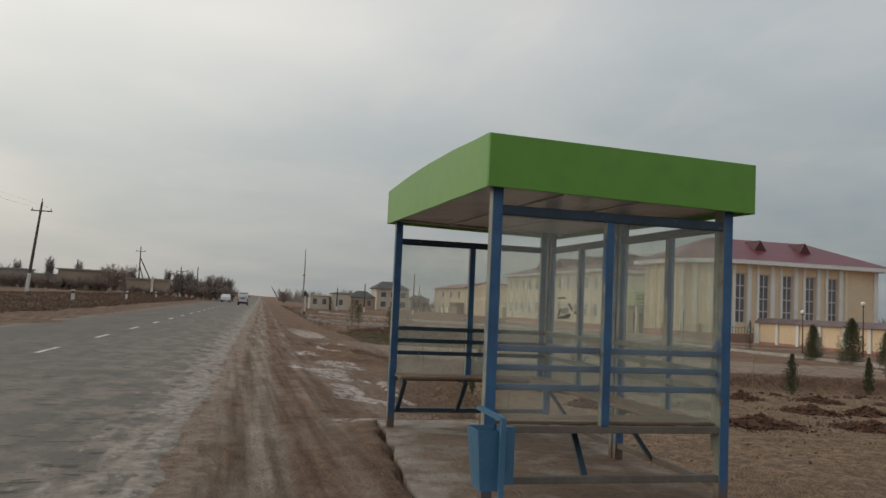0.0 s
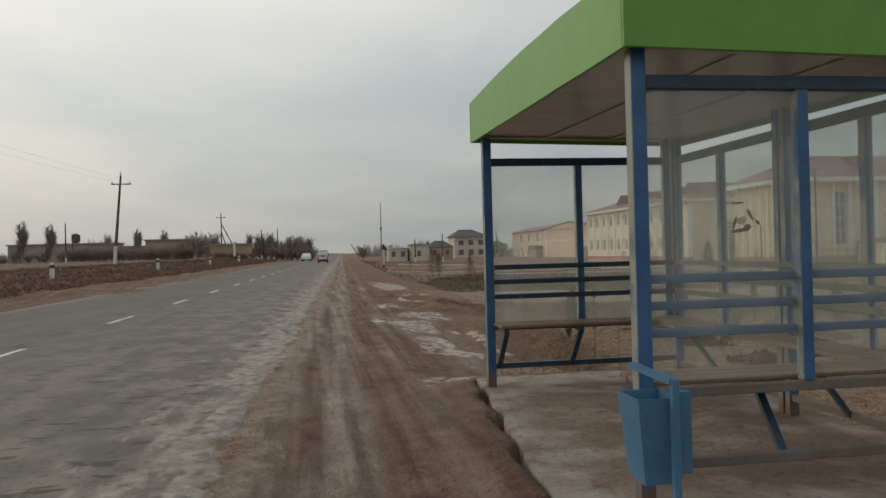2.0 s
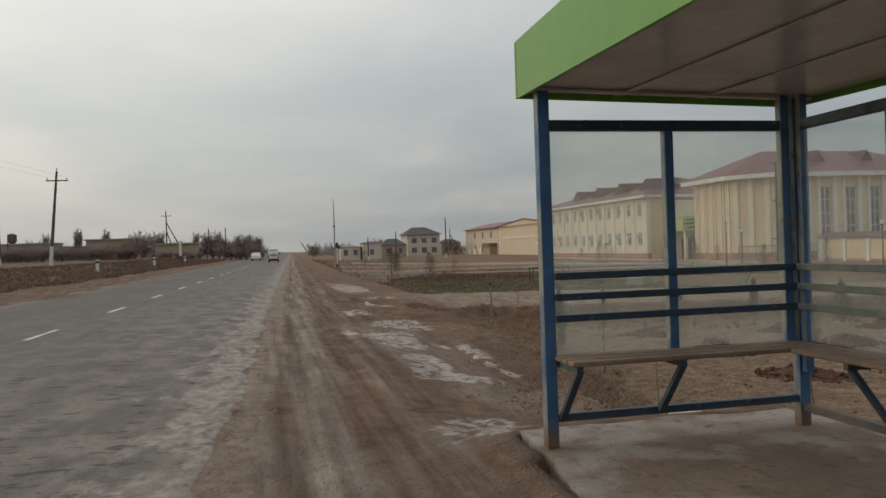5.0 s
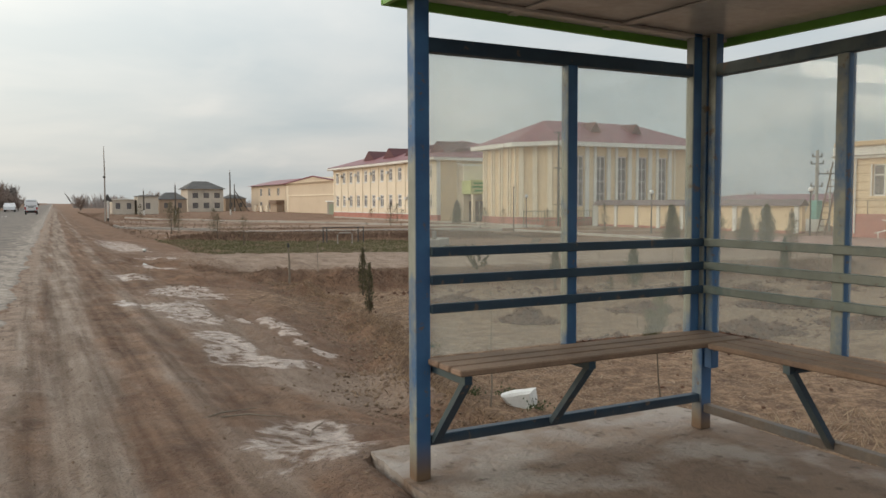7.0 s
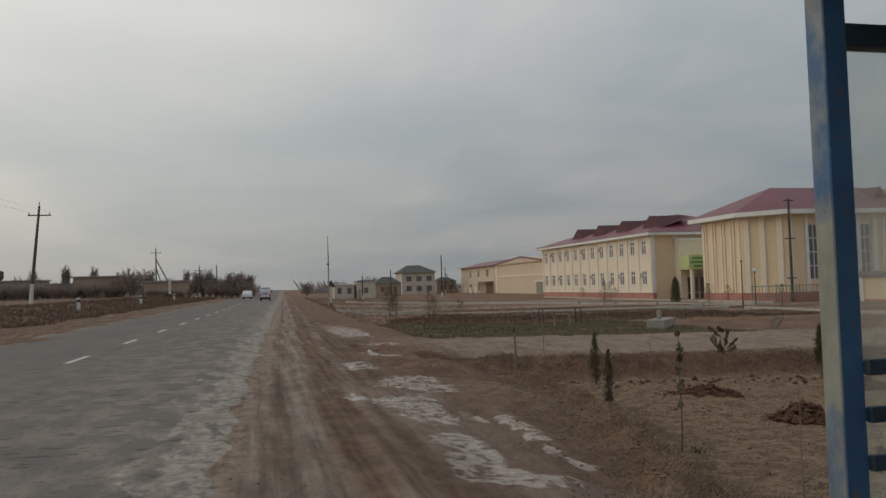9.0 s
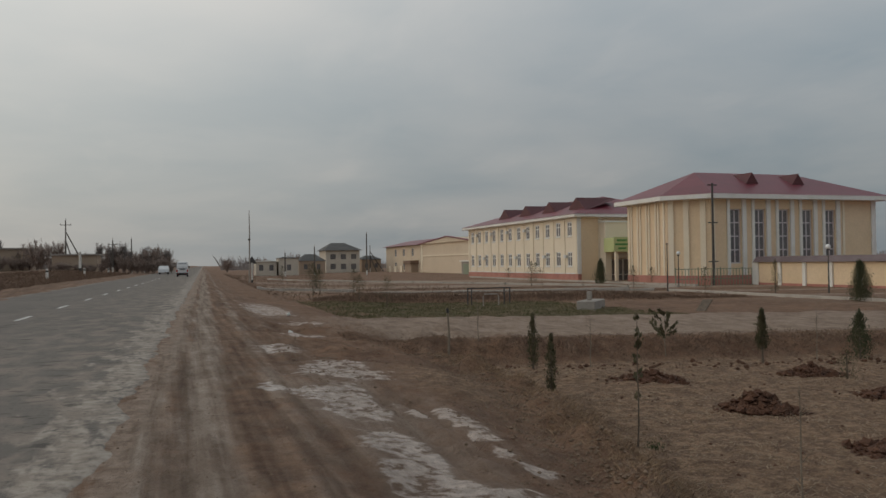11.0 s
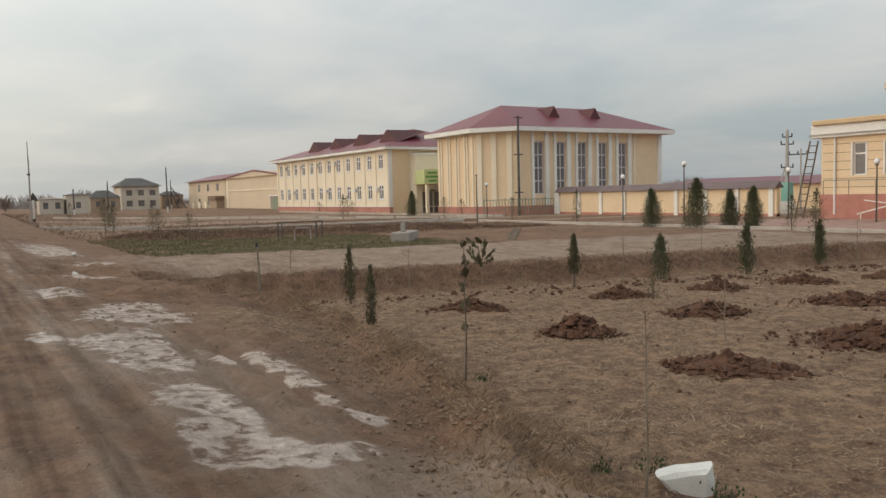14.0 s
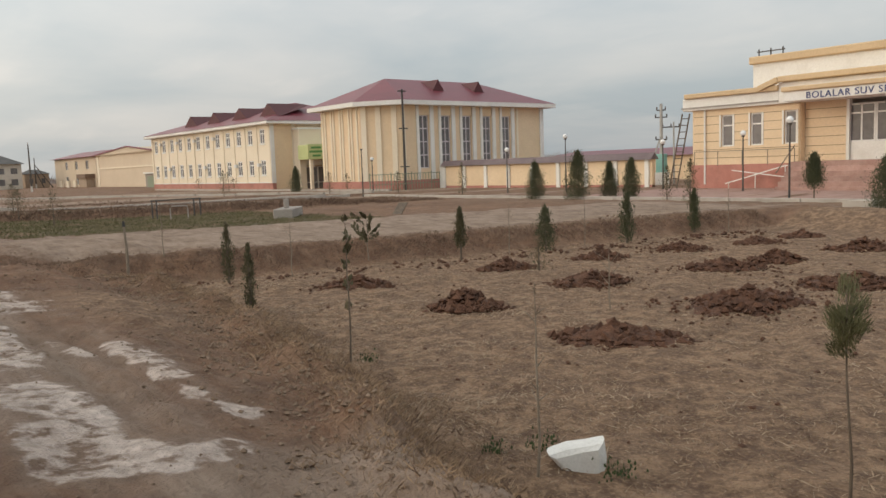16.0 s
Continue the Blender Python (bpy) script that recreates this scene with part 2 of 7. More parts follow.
M["orange"] = surf("orange_trim", (0.60, 0.44, 0.27), (0.67, 0.50, 0.32), 0.6, 0.8, 9, (0.50, 0.37, 0.23), 0.4, 0.1)
M["steel"] = surf("dark_steel", (0.06, 0.06, 0.06), (0.10, 0.09, 0.085), 3, 0.55, 30, (0.13, 0.08, 0.05), 0.5, 0.1, metal=0.3)
M["globe"] = surf("lamp_globe", (0.80, 0.80, 0.80), (0.88, 0.88, 0.88), 2, 0.25, 10, None, 0, 0)
M["bark"] = surf("bark", (0.10, 0.075, 0.055), (0.17, 0.13, 0.10), 6, 0.9, 60, None, 0, 0.5)
M["greystem"] = surf("pale_stem", (0.19, 0.15, 0.115), (0.27, 0.22, 0.17), 6, 0.9, 60, None, 0, 0.4)
M["thuja"] = surf("thuja_green", (0.050, 0.060, 0.028), (0.098, 0.104, 0.052), 9, 0.8, 40, (0.07, 0.06, 0.03), 0.5, 0.3)
M["thuja_dry"] = surf("thuja_dry", (0.062, 0.062, 0.030), (0.115, 0.100, 0.052), 9, 0.8, 40, (0.16, 0.115, 0.07), 0.6, 0.3)
# twigs of distant trees: the haze is put into these paler, greyer colours
M["twig"] = surf("bare_twigs", (0.25, 0.19, 0.165), (0.33, 0.26, 0.225), 3, 0.9, 30, None, 0, 0)
M["twig_far_haze"] = surf("far_twigs", (0.25, 0.22, 0.21), (0.32, 0.285, 0.27), 1, 0.9, 30, None, 0, 0)
M["pine"] = surf("pine_needles", (0.080, 0.085, 0.036), (0.145, 0.135, 0.062), 9, 0.8, 40, (0.2, 0.16, 0.09), 0.4, 0)
M["weed"] = surf("green_weed", (0.035, 0.06, 0.018), (0.06, 0.09, 0.03), 9, 0.8, 40, None, 0, 0)
M["straw"] = surf("dry_straw", (0.29, 0.205, 0.14), (0.50, 0.385, 0.275), 1.2, 0.9, 25, (0.20, 0.13, 0.085), 0.5, 0)
M["reddry"] = surf("red_dry_grass", (0.135, 0.085, 0.060), (0.215, 0.142, 0.10), 0.8, 0.95, 15, None, 0, 0)
M["clay"] = surf("dug_clay", (0.075, 0.031, 0.018), (0.168, 0.080, 0.047), 7, 0.95, 26, (0.035, 0.020, 0.014), 0.7, 0.9, 0.03)
M["clod"] = surf("dirt_clod", (0.125, 0.080, 0.054), (0.29, 0.205, 0.145), 9, 0.95, 25, None, 0, 0.6, 0.02)
M["sack"] = surf("white_sack", (0.62, 0.62, 0.60), (0.74, 0.74, 0.72), 4, 0.75, 50, (0.45, 0.42, 0.38), 0.5, 0.3)
M["polewood"] = surf("pole_wood", (0.085, 0.075, 0.065), (0.14, 0.12, 0.105), 1, 0.9, 10, None, 0, 0)
M["whitewash"] = surf("whitewash", (0.62, 0.60, 0.57), (0.70, 0.68, 0.64), 3, 0.9, 20, (0.4, 0.36, 0.32), 0.5, 0)
M["black"] = surf("black_paint", (0.02, 0.02, 0.02), (0.035, 0.035, 0.035), 3, 0.6, 20, None, 0, 0)
M["greywall"] = surf("grey_wall", (0.30, 0.27, 0.245), (0.38, 0.345, 0.31), 0.4, 0.95, 8, (0.24, 0.2, 0.17), 0.5, 0.1)
M["slate"] = surf("grey_roof", (0.075, 0.075, 0.075), (0.12, 0.115, 0.11), 0.5, 0.85, 8, None, 0, 0)
M["clayhouse"] = surf("clay_house", (0.36, 0.27, 0.20), (0.43, 0.33, 0.25), 0.3, 0.95, 8, None, 0, 0)
M["carwhite"] = surf("car_white", (0.62, 0.63, 0.64), (0.70, 0.70, 0.71), 2, 0.25, 10, (0.5, 0.48, 0.45), 0.4, 0)
M["carglass"] = surf("car_glass", (0.012, 0.013, 0.016), (0.02, 0.021, 0.025), 2, 0.06, 10, None, 0, 0)
M["rubber"] = surf("rubber", (0.02, 0.02, 0.02), (0.03, 0.03, 0.03), 6, 0.85, 40, None, 0, 0)
M["redlamp"] = surf("red_lens", (0.35, 0.02, 0.02), (0.45, 0.03, 0.03), 2, 0.2, 10, None, 0, 0)
M["orangestripe"] = surf("orange_stripe", (0.60, 0.14, 0.06), (0.65, 0.17, 0.08), 2, 0.3, 10, None, 0, 0)
M["grass"] = surf("ditch_grass", (0.100, 0.100, 0.043), (0.155, 0.138, 0.068), 0.6, 0.95, 12, (0.2, 0.15, 0.09), 0.6, 0)
M["gate"] = surf("green_gate", (0.20, 0.24, 0.17), (0.27, 0.30, 0.22), 1, 0.6, 10, None, 0, 0)
M["teal"] = surf("teal_paint", (0.18, 0.42, 0.38), (0.24, 0.48, 0.44), 1, 0.5, 10, None, 0, 0)
M["sticker"] = surf("sticker", (0.55, 0.52, 0.45), (0.62, 0.60, 0.52), 8, 0.6, 40, None, 0, 0)


# ---- mesh helpers ----
def part(name, bm, material, parent=None, label="", smooth=False):
    me = bpy.data.meshes.new(name)
    bmesh.ops.recalc_face_normals(bm, faces=bm.faces)
    bm.to_mesh(me)
    bm.free()
    if smooth:
        for p in me.polygons:
            p.use_smooth = True
    me.materials.append(M[material] if isinstance(material, str) else material)
    ob = new(name, me)
    ob.parent = parent
    if label:
        ob["label"] = label
    return ob


def again(ob, parent=None, m=None):
    """Another object on the same mesh."""
    o = new(ob.name.split(".")[0], ob.data)
    o.parent = parent
    if m is not None:
        o.matrix_basis = m
    return o


def thing(name, x, y, z, rz=0.0, label="", category="", group="", kind=""):
    e = new(name)
    e.empty_display_size = 0.1
    e.matrix_basis = pose(x, y, z, 0, 0, rz)
    return tagged(e, label, category, group, kind)


def box(bm, x0, x1, y0, y1, z0, z1, bevel=0.0):
    vs = [bm.verts.new((x, y, z)) for x in (x0, x1) for y in (y0, y1) for z in (z0, z1)]
    fs = [bm.faces.new([vs[i] for i in q]) for q in ((0, 1, 3, 2), (4, 6, 7, 5), (0, 4, 5, 1), (2, 3, 7, 6), (0, 2, 6, 4), (1, 5, 7, 3))]
    if bevel:
        es = {e for f in fs for e in f.edges}
        bmesh.ops.bevel(bm, geom=list(es), offset=bevel, segments=1, affect="EDGES")
    return vs


def boxes(*specs, bevel=0.0):
    bm = bmesh.new()
    for s in specs:
        box(bm, *s, bevel=bevel)
    return bm


def bar(bm, a, b, w, h=None, up=(0, 0, 1)):
    """A square bar from a to b."""
    a, b = Vector(a), Vector(b)
    h = h or w
    d = (b - a).normalized()
    u = Vector(up)
    if abs(d.dot(u)) > 0.98:
        u = Vector((1, 0, 0))
    s = d.cross(u).normalized() * w / 2
    u = s.cross(d).normalized() * h / 2
    ring = lambda p: [bm.verts.new(p + k) for k in (s + u, -s + u, -s - u, s - u)]
    r0, r1 = ring(a), ring(b)
    for i in range(4):
        bm.faces.new((r0[i], r0[(i + 1) % 4], r1[(i + 1) % 4], r1[i]))
    bm.faces.new(r0[::-1])
    bm.faces.new(r1)


def tube(bm, pts, radii, seg=6):
    rings = []
    for i, p in enumerate(pts):
        p = Vector(p)
        d = (Vector(pts[min(i + 1, len(pts) - 1)]) - Vector(pts[max(i - 1, 0)])).normalized()
        a = d.cross(Vector((0, 0, 1)) if abs(d.z) < 0.9 else Vector((1, 0, 0))).normalized()
        c = d.cross(a)
        rings.append([bm.verts.new(p + radii[i] * (math.cos(t) * a + math.sin(t) * c)) for t in (2 * math.pi * k / seg for k in range(seg))])
    for r, s in zip(rings, rings[1:]):
        for k in range(seg):
            bm.faces.new((r[k], r[(k + 1) % seg], s[(k + 1) % seg], s[k]))
    bm.faces.new(rings[0][::-1])
    bm.faces.new(rings[-1])


def prism(bm, poly, z0, z1):
    lo, hi = [bm.verts.new((x, y, z0)) for x, y in poly], [bm.verts.new((x, y, z1)) for x, y in poly]
    k = len(poly)
    for i in range(k):
        bm.faces.new((lo[i], lo[(i + 1) % k], hi[(i + 1) % k], hi[i]))
    bm.faces.new(lo[::-1])
    bm.faces.new(hi)


def wall_cells(u0, u1, z0, z1, holes):
    """The rectangles of a wall that stay solid round its openings."""
    us = sorted({u0, u1, *(h[0] for h in holes), *(h[1] for h in holes)})
    out = []
    for a, b in zip(us, us[1:]):
        cut = sorted((h[2], h[3]) for h in holes if h[0] <= a + 1e-6 and h[1] >= b - 1e-6)
        z = z0
        for c, d in cut:
            if c > z:
                out.append((a, b, z, c))
            z = max(z, d)
        if z < z1:
            out.append((a, b, z, z1))
    return out


def blob(bm, c, r, rng, squash=1.0):
    """A small rough lump of 8 faces."""
    v = [Vector(p) for p in ((1, 0, 0), (-1, 0, 0), (0, 1, 0), (0, -1, 0), (0, 0, 1), (0, 0, -1))]
    t = rng.uniform(0, 6.28)
    rot = Matrix.Rotation(t, 3, "Z") @ Matrix.Rotation(rng.uniform(-0.6, 0.6), 3, "X")
    vs = []
    for p in v:
        q = rot @ (p * rng.uniform(0.6, 1.15) * r)
        q.z *= squash
        vs.append(bm.verts.new(Vector(c) + q))
    for a, b2 in ((0, 2), (2, 1), (1, 3), (3, 0)):
        bm.faces.new((vs[a], vs[b2], vs[4]))
        bm.faces.new((vs[b2], vs[a], vs[5]))
M["coping"] = surf("wall_coping", (0.13, 0.095, 0.10), (0.19, 0.145, 0.15), 0.8, 0.7, 12, None, 0, 0.1)
M["palewall"] = surf("faded_render", (0.62, 0.505, 0.38), (0.70, 0.58, 0.45), 0.15, 0.9, 9, (0.54, 0.44, 0.33), 0.4, 0.2)
M["rail_grey"] = worn_paint("faded_rail_paint", (0.075, 0.115, 0.115), (0.11, 0.15, 0.145), (0.20, 0.22, 0.19), (0.14, 0.10, 0.07))
M["polepale"] = surf("pale_pole", (0.36, 0.35, 0.34), (0.46, 0.45, 0.43), 2, 0.85, 20, (0.25, 0.23, 0.21), 0.4, 0.1)
M["palegrey"] = surf("pale_render", (0.53, 0.475, 0.40), (0.62, 0.56, 0.48), 0.4, 0.95, 8, (0.34, 0.30, 0.26), 0.5, 0.1)
M["bermstraw"] = surf("berm_straw", (0.235, 0.152, 0.095), (0.46, 0.325, 0.215), 6, 0.95, 40, (0.13, 0.08, 0.05), 0.6, 0)
M["groove"] = surf("groove_paint", (0.33, 0.235, 0.14), (0.40, 0.29, 0.18), 1, 0.9, 9, None, 0, 0)
M["smear"] = surf("dried_smear", (0.19, 0.165, 0.115), (0.27, 0.24, 0.18), 30, 0.9, 90, None, 0, 0)
M["smear_pale"] = surf("pale_smear", (0.42, 0.40, 0.34), (0.52, 0.50, 0.44), 30, 0.9, 90, None, 0, 0)


# ---- the lie of the land ----
def ramp(v, pts):
    if v <= pts[0][0]:
        return pts[0][1]
    for (a, za), (b, zb) in zip(pts, pts[1:]):
        if v <= b:
            t = (v - a) / (b - a)
            return za + (zb - za) * t * t * (3 - 2 * t)
    return pts[-1][1]


def road_x(y):
    """The right edge of the asphalt."""
    return -0.45 + 0.03 * (y - 5)


LEFT = ((-26, 0.8), (-19, 0.65), (-14.5, 0.25), (-12.0, 0.02), (-10.5, 0.0), (-8.4, -0.06), (0.0, -0.06))


def track_far(x):
    """How far the low field reaches before the bank of the side track."""
    return 24.2 - 0.24 * (x - 8)


def berm_u(y):
    """Where the old spoil ridge runs, from the edge of the asphalt."""
    return ramp(y, ((9.6, 4.5), (10.8, 3.9), (12.2, 3.75), (15.0, 4.6), (19.0, 5.35), (24.0, 5.4)))


def ground_z(x, y):
    u = x - road_x(y)
    b = berm_u(y)
    side = ramp(u, LEFT + ((1.3, -0.11), (b - 1.6, -0.28), (b - 0.1, -0.58), (b + 0.7, -0.92)))
    # the side track lies on a low dam, the plaza and the ditch below it
    dam = ramp(u, LEFT + ((1.3, -0.11), (2.9, -0.26), (6, -0.40), (12, -0.43), (26, -0.47)))
    low = ramp(u, LEFT + ((1.3, -0.11), (2.9, -0.3), (6, -0.62), (12, -0.8)))
    yy = y + 0.24 * (x - 8)
    e = x - 0.25 * (y - 20)
    past = max(ramp(yy, ((32.2, 0.0), (34.0, 1.0))), ramp(e, ((24.8, 0.0), (27.0, 1.0))))
    far = dam + (low - dam) * past
    if u > 4 and yy > 40:
        # far bank of the ditch
        far += 0.36 * ramp(yy, ((49.0, 0.0), (50.4, 1.0), (53.0, 0.9), (60.0, 0.0))) * ramp(u, ((5, 0.0), (9, 1.0), (22, 1.0), (28, 0.0)))
    f = max(ramp(yy, ((23.9, 0.0), (25.1, 1.0))), ramp(e, ((22.5, 0.0), (24.0, 1.0))))
    return side + (far - side) * f


PAD = (1.53, 3.95, 4.15, 9.28)


def rough_z(x, y):
    """The ground with its ruts, clods and furrows."""
    u = x - road_x(y)
    z = ground_z(x, y)
    p = Vector((x, y, 0))
    if u < -8.4:
        return z + 0.12 * noise.noise(p * 0.35) + 0.05 * noise.noise(p * 1.3)
    if u < 0.05:
        return z
    k = min(1.0, u / 0.35)
    z += k * (0.022 * noise.noise(p * 2.3) + 0.02 * noise.noise(p * 4.8) + 0.018 * abs(noise.noise(p * 9.3)))
    if u < 2.4:
        for c, w in ((0.55, 0.14), (0.95, 0.12), (1.35, 0.15), (1.75, 0.12)):
            z -= 0.034 * math.exp(-(((u - c - 0.14 * noise.noise(Vector((0, y * 0.4, c)))) / w) ** 2)) * k * max(0.0, 0.7 + 1.2 * noise.noise(Vector((c * 5, y * 0.6, 2))))
    if 12.5 < y < 20 and 1.8 < x < 3.4:
        # wheels have sunk into the salt crust
        for c, w in ((2.60, 0.09), (2.90, 0.08)):
            z -= 0.055 * math.exp(-(((x - c - 0.02 * (y - 16) - 0.05 * noise.noise(Vector((c, y * 0.8, 6)))) / w) ** 2)) * ramp(y, ((13.2, 0.0), (14.2, 1.0), (17.6, 1.0), (18.8, 0.0)))
    if u > 1.8:
        k2 = min(1.0, (u - 1.8) / 1.2)
        z += k2 * (0.05 * noise.noise(p * 1.1) + 0.018 * noise.noise(p * 7.1) + 0.07 * noise.noise(p * 3.7) * abs(noise.noise(p * 0.9 + Vector((7, 0, 0)))))
    if 2.6 < u < 7 and 9.5 < y < 26:
        # ridge of old spoil along the field
        z += 0.20 * math.exp(-(((u - berm_u(y) + 0.1) / 0.30) ** 2)) * max(0.1, 0.7 + 0.9 * noise.noise(p * 1.4) + 0.3 * noise.noise(p * 4)) * ramp(y, ((9.5, 0.0), (11.5, 1.0), (22, 1.0), (25, 0.2)))
    if u > 1.5 and 19.5 < y < 31:
        q = ramp(y, ((19.5, 0.0), (22.5, 1.0), (28.5, 1.0), (31, 0.0))) * ramp(u, ((1.5, 0.0), (2.3, 1.0), (6.5, 1.0), (9.0, 0.0)))
        z += q * (0.16 * abs(noise.noise(Vector((x * 1.1, y * 1.6, 9)))) - 0.05 + 0.11 * noise.noise(Vector((x * 0.8, y * 1.3, 3))) + 0.06 * noise.noise(Vector((x * 2.4, y * 3.2, 5))))
    # sunk hole in the bank
    z -= 0.35 * math.exp(-(((x - 4.9) / 0.5) ** 2 + ((y - 24.3) / 0.5) ** 2))
    # under the slab
    a, b, c, d = PAD
    a += 0.10 * (y - 6.8)
    near = max(a - x, x - b, c - y, y - d)
    if 0 < near < 0.9 and x < b:
        z += (max(z, -0.013) - z) * (1 - max(0.0, near - 0.2) / 0.7) ** 1.2
    if a - 0.1 < x < b + 0.1 and c - 0.1 < y < d + 0.1:
        z = min(z, -0.09) if (a + 0.55 < x < b - 0.55 and c + 0.55 < y < d - 0.55) else min(z, -0.016)
    return z


def steps_between(a, b, fine):
    n = max(1, int(math.ceil((b - a) / fine)))
    return [a + (b - a) * i / n for i in range(n)]


SALT = [(2.55, 19.3, 0.62, 0.75), (2.78, 20.5, 0.35, 0.5), (2.2, 17.5, 0.42, 0.5), (2.15, 16.5, 0.40, 0.7), (3.06, 15.9, 0.25, 0.75), (2.72, 16.4, 0.09, 0.35), (2.18, 14.5, 0.30, 0.8), (1.4, 17.8, 0.16, 0.3),
        (3.4, 37.5, 0.7, 4.5), (3.7, 29.8, 0.55, 0.5), (2.0, 22.4, 0.34, 0.9), (2.4, 13.28, 0.48, 0.2), (2.88, 14.4, 0.18, 0.16), (3.2, 14.1, 0.14, 0.14), (2.95, 15.0, 0.12, 0.3), (1.6, 9.85, 0.36, 0.6), (1.95, 10.7, 0.26, 0.3), (2.9, 25.5, 0.4, 0.5), (1.95, 13.6, 0.2, 0.3)]


def ground_masks(x, y):
    """Salt crust, straw, wheel-worn dust, grass."""
    u = x - road_x(y)
    p = Vector((x, y, 0))
    salt = 0.0
    for cx, cy, rx, ry in SALT:
        q = ((x - cx) / rx) ** 2 + ((y - cy) / ry) ** 2
        if q < 4:
            salt = min(1.1, salt + 0.95 * math.exp(-q * 0.7))
    if 13 < y < 19:
        for c in (2.60, 2.90):
            salt *= 1 - 0.9 * math.exp(-(((x - c - 0.02 * (y - 16) - 0.05 * noise.noise(Vector((c, y * 0.8, 6)))) / 0.10) ** 2)) * ramp(y, ((13.2, 0.0), (14.2, 1.0), (17.6, 1.0), (18.8, 0.0)))
    straw = 0.0
    yy = y + 0.24 * (x - 8)
    if u > 3.0:
        straw = ramp(u, ((berm_u(y) - 0.7, 0.05), (berm_u(y) + 0.5, 1.0)))
        if yy > 23.7:
            straw *= 1 - ramp(yy, ((23.7, 0.0), (24.3, 0.95)))
            straw = max(straw, 0.22 * ramp(yy, ((50, 0.0), (54, 1.0))))
    dust = 0.0
    if 0 < u < 2.8:
        w = u + 0.10 * noise.noise(Vector((0, y * 0.22, 4))) + 0.04 * noise.noise(Vector((u, y * 0.9, 4)))
        dust = ramp(w, ((0.0, 0.8), (0.2, 0.9), (0.42, 0.35), (0.62, 0.95), (0.9, 0.75), (1.05, 0.1), (1.35, 0.05), (1.48, 0.55), (1.60, 0.45), (1.74, 0.0), (2.1, 0.15), (2.8, 0.0))) + 0.35 * noise.noise(p * 0.6) + 0.25 * noise.noise(Vector((x * 3.5, y * 0.5, 1)))
    if u > 3 and 24.8 < yy < 33.2:
        dust = ramp(yy, ((24.8, 0.0), (25.6, 0.9), (31.6, 1.0), (32.8, 0.1))) * ramp(u, ((3, 0.2), (6, 0.95)))
    e = x - 0.25 * (y - 20)
    if e > 24 and yy > 26:
        dust = 0.3
    if u > 6 and yy > 50.6:
        # trodden paths between strips of dark weeds
        dust = max((1 - abs(yy - c) / w) * 1.4 for c, w in ((51.3, 0.9), (58.5, 1.6), (67.0, 2.6), (78.0, 5.0), (96.0, 9.0)))
    q = ((x - 3.1) / 1.05) ** 2 + ((y - 12.5) / 0.8) ** 2
    if q < 3:
        dust = max(dust, 1.1 * math.exp(-q ** 2 * 0.6))
        straw *= 1 - math.exp(-q ** 2 * 0.6)
    # grey crusted mud round the salt, dry orange grass beside it
    dust = max(dust, 0.7 * math.exp(-((x - 2.3) / 1.0) ** 2 - ((y - 16.0) / 4.2) ** 2))
    q = ((x - 4.0) / 0.8) ** 2 + ((y - 18.6) / 2.0) ** 2
    straw = max(straw, 0.9 * math.exp(-q))
    grass = 0.0
    if u > 4 and 32.8 < yy < 50:
        grass = ramp(yy, ((32.8, 0.0), (33.8, 1.0), (48.0, 1.0), (49.6, 0.0))) * ramp(u, ((4.5, 0.0), (7.5, 1.0), (16, 1.0), (20, 0.0))) * (0.85 + 0.5 * noise.noise(p * 0.35))
    if u < -12:
        straw = 0.08
        grass = 0.0
    return salt, max(0, min(1, straw)), max(0, min(1, dust)), max(0, min(1, grass))


def sheet(name, xs, ys, zfun, material, masks=None):
    nx, ny = len(xs), len(ys)
    verts = [(x, y, zfun(x, y)) for y in ys for x in xs]
    faces = [(j * nx + i, j * nx + i + 1, (j + 1) * nx + i + 1, (j + 1) * nx + i) for j in range(ny - 1) for i in range(nx - 1)]
    me = bpy.data.meshes.new(name)
    me.from_pydata(verts, [], faces)
    if masks:
        at = me.color_attributes.new("kind", "FLOAT_COLOR", "POINT")
        at.data.foreach_set("color", np.array([masks(v[0], v[1]) for v in verts], dtype=np.float32).ravel())
    for pl in me.polygons:
        pl.use_smooth = True
    me.materials.append(material)
    return new(name, me)


def edge_powder(n, l, d):
    """How much pale dust lies at a distance d from the broken edge of the asphalt, and its colour."""
    nz = noise_fac(n, l, 2.4, 9, 0.28, 0.72, space="World", stretch=(1.6, 0.5, 1))
    k = n.new("ShaderNodeMath")
    k.operation, k.inputs[1].default_value = "MULTIPLY_ADD", 1.5
    l.new(nz, k.inputs[0])
    l.new(d, k.inputs[2])
    r = n.new("ShaderNodeMapRange")
    r.inputs["From Min"].default_value, r.inputs["From Max"].default_value = 1.42, 1.08
    l.new(k.outputs[0], r.inputs["Value"])
    crumb = n.new("ShaderNodeMath")
    crumb.operation = "MULTIPLY"
    l.new(r.outputs[0], crumb.inputs[0])
    l.new(noise_fac(n, l, 8, 9, 0.36, 0.52, space="World", stretch=(1.2, 0.8, 1)), crumb.inputs[1])
    col = mixc(n, l, noise_fac(n, l, 7, 7, space="World"), (0.25, 0.205, 0.168), (0.43, 0.372, 0.32))
    return mixv(n, l, crumb.outputs[0], 0.92), col


